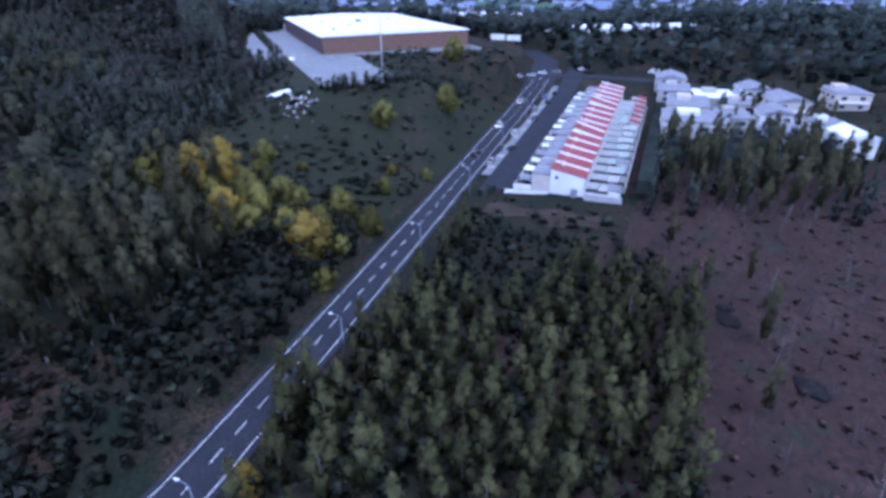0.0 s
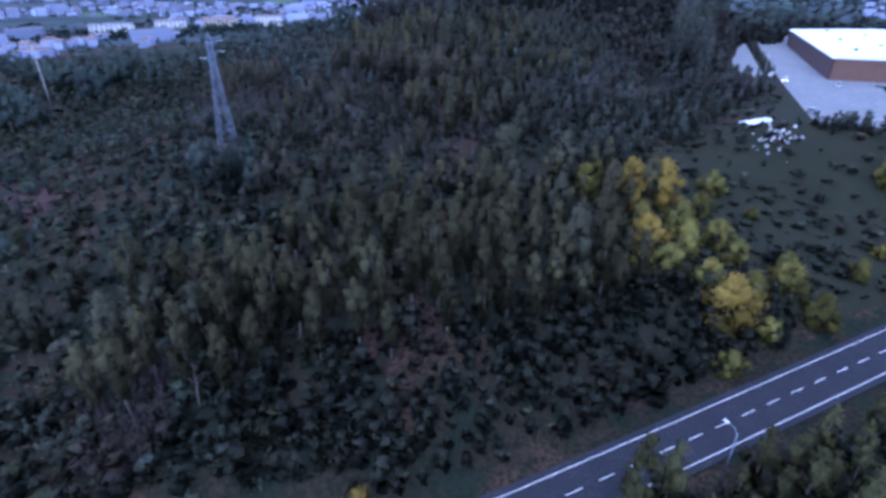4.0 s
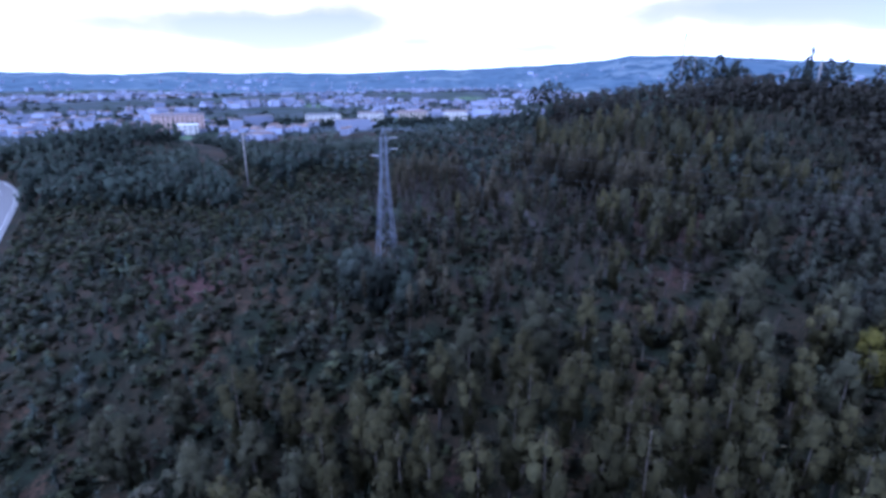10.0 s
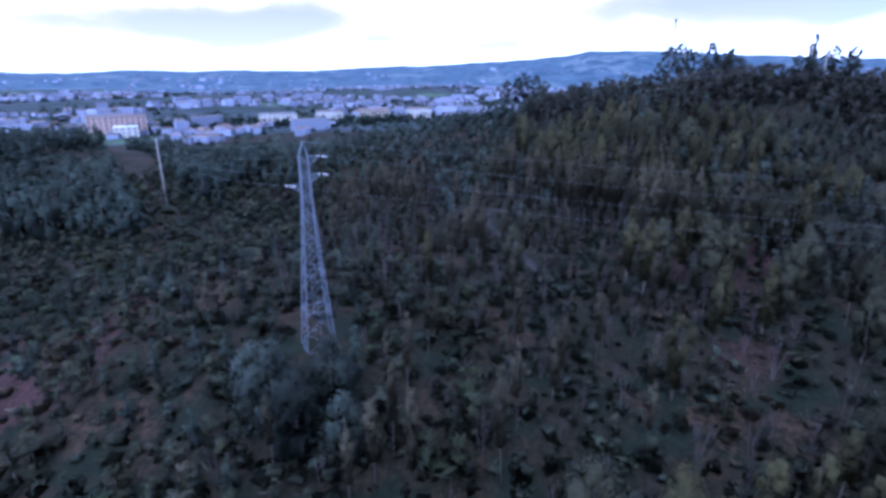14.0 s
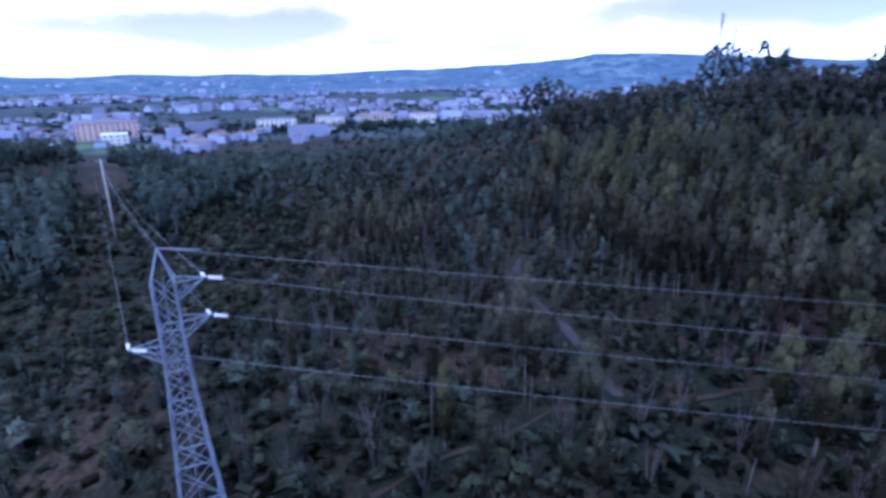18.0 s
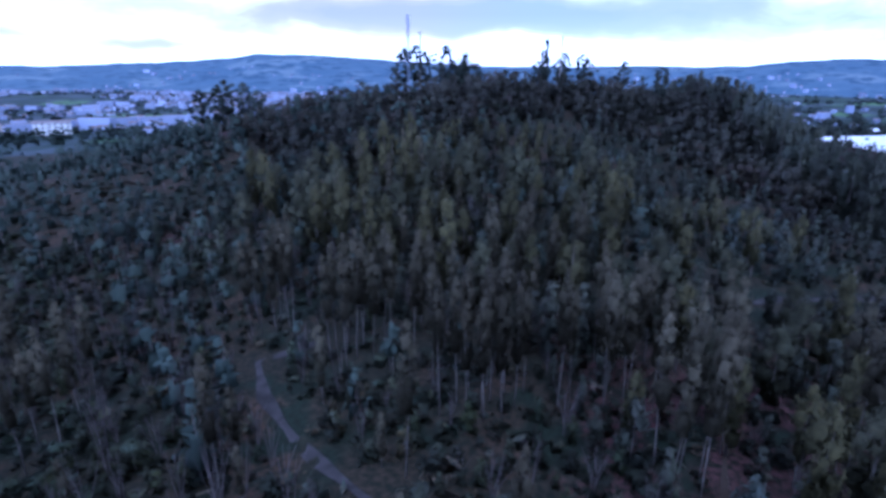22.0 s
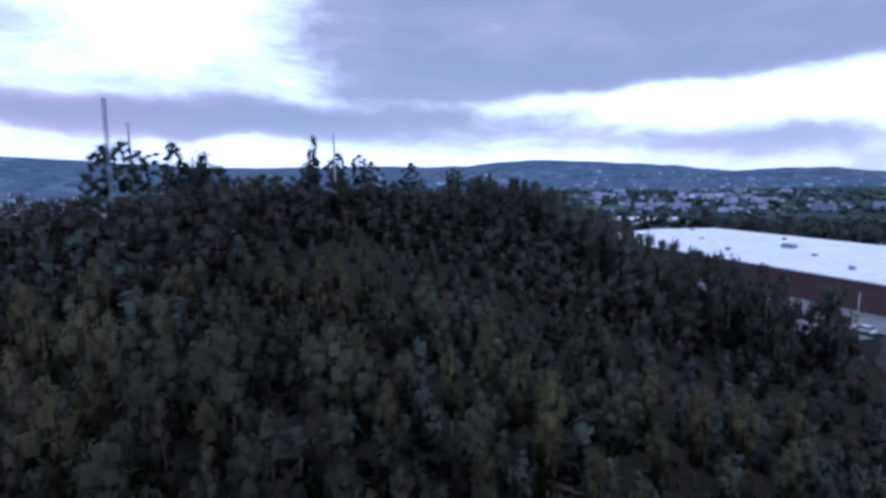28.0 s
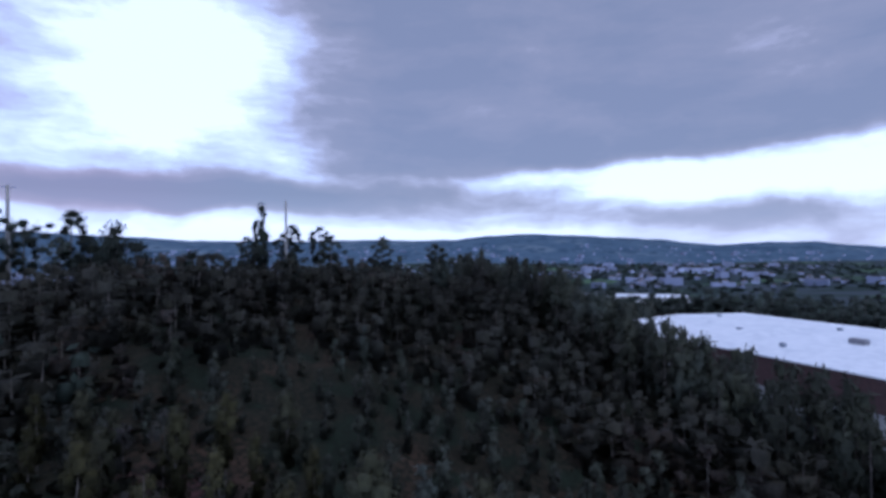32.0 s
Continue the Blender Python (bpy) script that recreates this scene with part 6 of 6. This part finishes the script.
car(183.7, 37.8, 185, "silver", "driving with lit headlamps", "y")
car(217.2, 41.6, 187, "grey", "driving with lit headlamps", "y")
car(154.0, 34.6, 5, "black", "driving away along the road")
car(-125.2, 150, 122, "red", "driving with lit tail lamps", "y")
car(-150.2, 176, 302, "white", "driving with lit headlamps", "y")
car(-167.8, 205, 302, "silver", "driving with lit headlamps", "y")
lot = Shape()
lot.add([(-236, 284, 0.25), (-262, 300, 0.25), (-276, 322, 0.25), (-246, 316, 0.25), (-236, 284, -0.4), (-262, 300, -0.4), (-276, 322, -0.4), (-246, 316, -0.4)], [(3, 2, 1, 0), (0, 1, 5, 4), (1, 2, 6, 5), (2, 3, 7, 6), (3, 0, 4, 7)])
tagged(piece("pavement", lot, M_YARD), "pale forecourt beside the road", "forecourt", kind="structure")
for k, (x, y) in enumerate(((-243, 294), (-247, 299), (-252, 303), (-256, 309), (-262, 311), (-250, 309))):
    car(x, y, 60 + 7 * k, ("white", "silver", "white", "grey", "white", "black")[k], "parked on the forecourt", "", 0.3)
car(-212, 262, 125, "white", "parked on the verge")
car(-206, 250, 120, "silver", "parked on the verge")
for k, (x, col) in enumerate(((149, "grey"), (163, "black"), (178, "silver"), (196, "black"), (209, "grey"), (221, "black"), (228, "blue"), (236, "black"))):
    car(x, 27.2 + 0.085 * (x - 149) - 2.6 * (k % 2), 5 + 180 * (k % 3 == 0), col, "parked beside the lane")
for k, (x, col) in enumerate(((141, "grey"), (154, "white"), (168, "black"), (181, "red"), (201, "silver"), (215, "white"))):
    car(x, front_y(x) - 2.6, 95, col, "parked in a front garden")
car(184.7, 131.7, 222, "white", "standing in the yard with lit headlamps", "y", YARD_Z + 0.05)
car(189, 141.5, 48, "white", "parked in the warehouse yard", "", YARD_Z + 0.05)
car(193, 118, 40, "silver", "parked before the warehouse", "", YARD_Z + 0.05)
car(150, 92, 40, "grey", "parked in the warehouse yard", "", YARD_Z + 0.05)
for x, y, col in ((262, 58, "white"), (268, 53, "silver"), (276, 50, "white"), (281, 44, "grey"), (290, 33, "white")):
    car(x, y, 100, col, "waiting near the junction", "", G(x, y) + 0.1)
car(294, -1.6, 80, "white", "parked at the junction", "", G(294, -1.6) + 0.1, van=True)
ribbon("road", CROSS_ROAD, (-5, 5), 0.02, M_ASPHALT, "asphalt cross road at the end of the terrace", "road")


def billboard(x, y, rz):
    b = thing("billboard", (x, y, G(x, y) - 0.1), "blank white roadside billboard on posts", "billboard", rz, "billboards")
    piece("panel", Shape().box((0, 0, 3.4), (8, 0.2, 3)), M_WHITE, b)
    for sx in (-3, 0, 3):
        piece("post", Shape().box((sx, 0.1, 1.0), (0.2, 0.2, 2.0)), M_STEEL, b)


billboard(306, 86, 100)
billboard(310, 78, 100)

# ---- rubble and tarpaulins by the yard ----
rrs = random.Random(9)
for k in range(70):
    x, y = 128.5 + rrs.gauss(0, 2.4), 82.5 + rrs.gauss(0, 2.6)
    s = rrs.uniform(0.3, 1.0)
    b = thing("rubble_block", (x, y, G(x, y) - 0.1), "broken concrete or rubbish lump in a tip", "rubble", rrs.uniform(0, 360), "rubble tip below the yard")
    piece("lump", Shape().box((0, 0, s * 0.35), (s, s * rrs.uniform(0.5, 1.0), s * 0.8), 0.3, rrs.uniform(0.4, 0.8)), (M_WHITE, M_CONC, M_GREYR, M_CONC, M_DIRT)[k % 5], b)


def tarp(x, y, rz, L, W, label):
    t0 = thing("tarpaulin", (x, y, G(x, y)), label, "tarpaulin", rz)
    n, m = 10, 6
    vs = [(L * (i / n - 0.5), W * (j / m - 0.5), 0.5 + 0.5 * math.sin(math.pi * j / m) + 0.18 * math.sin(i * 1.9 + j)) for i in range(n + 1) for j in range(m + 1)]
    piece("sheet", Shape().add(vs + [(a, b, c - 0.05) for a, b, c in vs], [((i * (m + 1) + j), ((i + 1) * (m + 1) + j), ((i + 1) * (m + 1) + j + 1), (i * (m + 1) + j + 1)) for i in range(n) for j in range(m)]), M_ROOFW, t0, smooth=True)


tarp(128.5, 89.6, 8, 9.5, 3, "white tarpaulin sheet over a heap")


# second lane beside the yard, behind a hedge
lane = Shape()
q2 = [(-6, 20.5), (-6, 30.5), (116, 28.5), (116, 20.5)]
tp = [(WH_A.x + u * WH_U.x - v * WH_V.x, WH_A.y + u * WH_U.y - v * WH_V.y) for u, v in q2]
lane.add([(x, y, YARD_Z + 0.05) for x, y in tp] + [(x, y, YARD_Z - 0.3) for x, y in tp], [(0, 1, 2, 3), (0, 4, 5, 1), (1, 5, 6, 2), (2, 6, 7, 3), (3, 7, 4, 0)])
tagged(piece("pavement", lane, M_YARD), "pale lane running beside the warehouse yard", "lane", kind="structure")

# ---- footpaths ----


def path(pts, w, label, mat=M_DIRT):
    s, vs = Shape(), []
    fine = []
    for (ax, ay), (bx, by) in zip(pts, pts[1:]):
        n = max(2, int(math.hypot(bx - ax, by - ay) / 1.5))
        fine += [(ax + (bx - ax) * i / n, ay + (by - ay) * i / n) for i in range(n)]
    for i, (x, y) in enumerate(fine):
        x1, y1 = fine[min(i + 2, len(fine) - 1)]
        x0, y0 = fine[max(i - 2, 0)]
        l = math.hypot(x1 - x0, y1 - y0) or 1
        nx, ny = (y1 - y0) / l, -(x1 - x0) / l
        ww = w * (0.8 + 0.3 * math.sin(i * 0.7))
        for o in (-ww / 2, 0, ww / 2):
            vs.append((x + nx * o, y + ny * o, G(x + nx * o, y + ny * o) + 0.14))
    fs = [(3 * i + k, 3 * i + k + 1, 3 * i + k + 4, 3 * i + k + 3) for i in range(len(fine) - 1) for k in range(2)]
    ob = piece("path", s.add(vs, fs), mat, smooth=True)
    return tagged(ob, label, "path", kind="structure")


for k, p in enumerate(PATHS):
    path(p, (2.0, 0.7, 1.6, 0.4)[k], "worn pale earth track through the scrub", M_DIRT if k % 2 else M_PATH)


path([(119, 17), (121, 4), (123, -13)], 9.0, "bare brown plot before the end of the row")


# ---- hilltop huts ----
for x, y in ((188.4, 281.7), (132.1, 309.7)):
    h = thing("equipment_hut", (x, y, G(x, y) - 0.1), "small white equipment hut beside a mast", "hut", 30, "mast huts")
    piece("wall", Shape().box((0, 0, 1.2), (2.6, 2.2, 2.4)), M_WHITE, h)
    piece("roof", Shape().box((0, 0, 2.5), (3.0, 2.6, 0.18)), M_CONC, h)
    piece("door", Shape().box((0, -1.12, 1.0), (0.9, 0.06, 1.95)), M_GREYR, h)


# ---- leafless trees and dark heaps on the field ----
def bare_tree(x, y, hgt, seed):
    rs = np.random.RandomState(seed)
    r = thing("bare_tree", (x, y, G(x, y) - 0.2), "pale leafless tree leaning over the field", "tree", rs.rand() * 360, "leafless trees on the field")
    piece("trunk", trunk_shape(hgt, 0.16, rs, 3, 0.4, 0.2, 0.12), M_BARKP, r, smooth=True)
    for k in range(9):
        t = 0.4 + 0.55 * k / 9
        a = k * 2.4 + rs.rand()
        b = Vector((0.12 * t * hgt, 0, hgt * 0.96 * t))
        l = hgt * 0.28 * (1.15 - t)
        m = b + Vector((math.cos(a) * l * 0.6, math.sin(a) * l * 0.6, l * 0.45))
        e = b + Vector((math.cos(a + 0.3) * l * 1.1, math.sin(a + 0.3) * l * 1.1, l * 1.1))
        piece("branch", Shape().tube([b, m, e], [0.06, 0.04, 0.012], 5), M_BARKP, r, smooth=True)


for k, (x, y, hh) in enumerate(((83.8, -47, 9), (70, -62, 8), (62, -58, 10), (120, -62, 9), (135, -50, 8), (96, -70, 8), (110, -48, 6), (-4, 60, 10), (-14, 66, 9), (-8, 50, 8))):
    bare_tree(x, y, hh, 400 + k)
for x, y, s in ((96.7, -41, 2.8), (83.2, -52.9, 3.0), (101, -40, 1.8)):
    rs = np.random.RandomState(int(x))
    b, bf = lump(5)
    b = b * (1 + 0.18 * np.sin(b * 5 + x)) * np.array([s, s * 0.75, s * 0.35])
    o = thing("brush_heap", (x, y, G(x, y)), "dark charred heap of cut brushwood", "heap", float(rs.rand() * 180), "brush heaps on the field")
    m = new("mound", array_mesh("heap", b, bf, M_CHAR))
    m.parent = o


# ---- the town in the valley ----
def block(x, y, rz, L, W, H, floors, mat, roofmat, label, z=None, gable=False):
    """A larger building with rows of windows."""
    z = G(x, y) - 0.3 if z is None else z
    b = thing("apartment_building", (x, y, z), label, "building", rz, "apartment blocks in the valley")
    piece("wall", Shape().box((0, 0, H / 2), (L, W, H)), mat, b)
    if gable:
        piece("roof", Shape().add([(-L / 2 - 0.5, -W / 2 - 0.5, H), (L / 2 + 0.5, -W / 2 - 0.5, H), (L / 2 + 0.5, W / 2 + 0.5, H), (-L / 2 - 0.5, W / 2 + 0.5, H), (-L / 2, 0, H + 3), (L / 2, 0, H + 3)], [(3, 2, 1, 0), (0, 1, 5, 4), (2, 3, 4, 5), (1, 2, 5), (3, 0, 4)]), roofmat, b)
    else:
        piece("roof", Shape().box((0, 0, H + 0.3), (L + 0.8, W + 0.8, 0.6)), roofmat, b)
    n = max(2, int(L / 6))
    for f in range(floors):
        for i in range(n):
            x0 = -L / 2 + L * (i + 0.5) / n
            piece("window", Shape().box((x0, -W / 2 - 0.05, H * (f + 0.55) / floors), (2.4, 0.2, 1.5)), M_GLASS, b)
    return b


M_PINKW = material("pale_pink_render", (0.58, 0.44, 0.40), (0.5, 0.38, 0.35), 0.05, 0.9)
block(-376, 819, 25, 70, 16, 21, 6, M_PINKW, M_TOWNR, "pale pink apartment block with a red roof", gable=True)
block(-322, 729, 24, 26, 18, 13, 3, M_WHITE, M_ROOFW, "white hall below the apartment blocks")
block(-182, 908, 14, 56, 16, 15, 5, M_WHITE, M_GREYR, "white apartment block at the edge of town")
block(-112, 968, 8, 44, 16, 14, 4, M_WHITE, M_TOWNR, "white apartment block with a red roof", gable=True)
block(-40, 985, 4, 50, 18, 14, 4, M_BEIGE, M_TOWNR, "beige apartment block with a red roof", gable=True)
block(35, 975, 0, 40, 16, 15, 4, M_WHITE, M_TOWNR, "white apartment block with a red roof", gable=True)
block(420, 60, -70, 60, 30, 9, 2, M_WHITE, M_ROOFW, "white industrial hall beyond the pine wood", z=14)
block(450, 10, -70, 40, 30, 9, 2, M_WHITE, M_ROOFW, "white industrial hall beyond the pine wood", z=14)
block(700, 260, -80, 120, 40, 9, 2, M_WHITE, M_ROOFW, "long white factory hall in the valley")
block(760, 420, -70, 90, 40, 8, 2, M_WHITE, M_ROOFW, "long white factory hall in the valley")
block(620, 520, -60, 70, 30, 8, 2, M_WHITE, M_GREYR, "pale factory hall in the valley")


def town(name, places, seed, label, zs=None, blocks=0.22):
    rs = np.random.RandomState(seed)
    walls, roofs = [], []
    if zs is None:
        zs = ground(np.array([p[0] for p in places]), np.array([p[1] for p in places]))
    for (x, y), z in zip(places, zs):
        big = rs.rand() < blocks
        L, W, H = (rs.uniform(20, 46), rs.uniform(12, 18), rs.uniform(9, 18)) if big else (rs.uniform(9, 16), rs.uniform(8, 12), rs.uniform(5, 8))
        a = rs.rand() * 3.14
        ca, sa = math.cos(a), math.sin(a)

        def at(u, v, w):
            return (x + ca * u - sa * v, y + sa * u + ca * v, z + w)

        h, k = L / 2, W / 2
        c = [at(-h, -k, -3), at(h, -k, -3), at(h, k, -3), at(-h, k, -3), at(-h, -k, H), at(h, -k, H), at(h, k, H), at(-h, k, H)]
        walls += [[c[0], c[1], c[5], c[4]], [c[1], c[2], c[6], c[5]], [c[2], c[3], c[7], c[6]], [c[3], c[0], c[4], c[7]]]
        r = H + (0.4 if big else 2.2)
        r0, r1 = at(-h + 0.2 * h, 0, r), at(h - 0.2 * h, 0, r)
        roofs += [[c[4], c[5], r1, r0], [c[6], c[7], r0, r1], [c[5], c[6], r1, r1], [c[7], c[4], r0, r0]]
    w = np.array(walls).reshape(-1, 3)
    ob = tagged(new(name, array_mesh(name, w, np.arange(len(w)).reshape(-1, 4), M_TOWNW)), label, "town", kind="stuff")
    q = np.array(roofs).reshape(-1, 3)
    o = new("roofs", array_mesh("roofs", q, np.arange(len(q)).reshape(-1, 4), M_TOWNR))
    o.parent = ob
    tagged(o, kind="stuff")


def valley_spots(n, seed, r0, r1, a0, a1, thick):
    """Places in the valley between two radii and compass directions, clustered."""
    rs = np.random.RandomState(seed)
    out = []
    while len(out) < n:
        a, r = radians(rs.uniform(a0, a1)), math.sqrt(rs.uniform(r0 ** 2, r1 ** 2))
        x, y = 60 + r * math.sin(a), 120 + r * math.cos(a)
        if noise.noise((x * 0.0022, y * 0.0022, 1.5)) + 0.25 * noise.noise((x * 0.008, y * 0.008, 4.0)) > thick and (y > 720 or x > 560):
            out.append((x, y))
    return out


town("far_town", valley_spots(1900, 41, 760, 2900, -46, 34, -0.12), 42, "pale houses and blocks of the town across the valley")
town("far_town", valley_spots(300, 43, 650, 2900, 34, 112, 0.08), 44, "scattered pale houses on the far side of the valley")
rt = np.random.RandomState(50)
near_pl = [(x, y) for x, y in zip(rt.uniform(-330, -90, 150), rt.uniform(590, 830, 150)) if y > 600 + 0.8 * abs(x + 205) and math.sin(x * 0.05) + math.sin(y * 0.06 + 1) > -0.6]
town("far_town", near_pl[::2], 51, "pale houses at the foot of the wooded slope", blocks=0.04)
slope_pl = valley_spots(520, 47, 3000, 3900, -50, 115, -0.15)
slope_z = []
for x, y in slope_pl:
    r, a = math.hypot(x - 60, y - 120), math.atan2(y - 120, x - 60)
    slope_z.append(float(np.interp(r, [3000, 3500, 4000], [-30, -30 + 0.3 * ridge(a), 0.75 * ridge(a)])))
town("far_town", slope_pl, 48, "pale houses on the slopes of the far hills", slope_z)
vt = valley_spots(3600, 45, 650, 2900, -50, 115, -0.3)
wood("far_trees", vt, 9, 18, M_FARWOOD, "dark trees between the houses of the town, tinted bluish for haze", "trees", 46, DOT, 2.6, False)
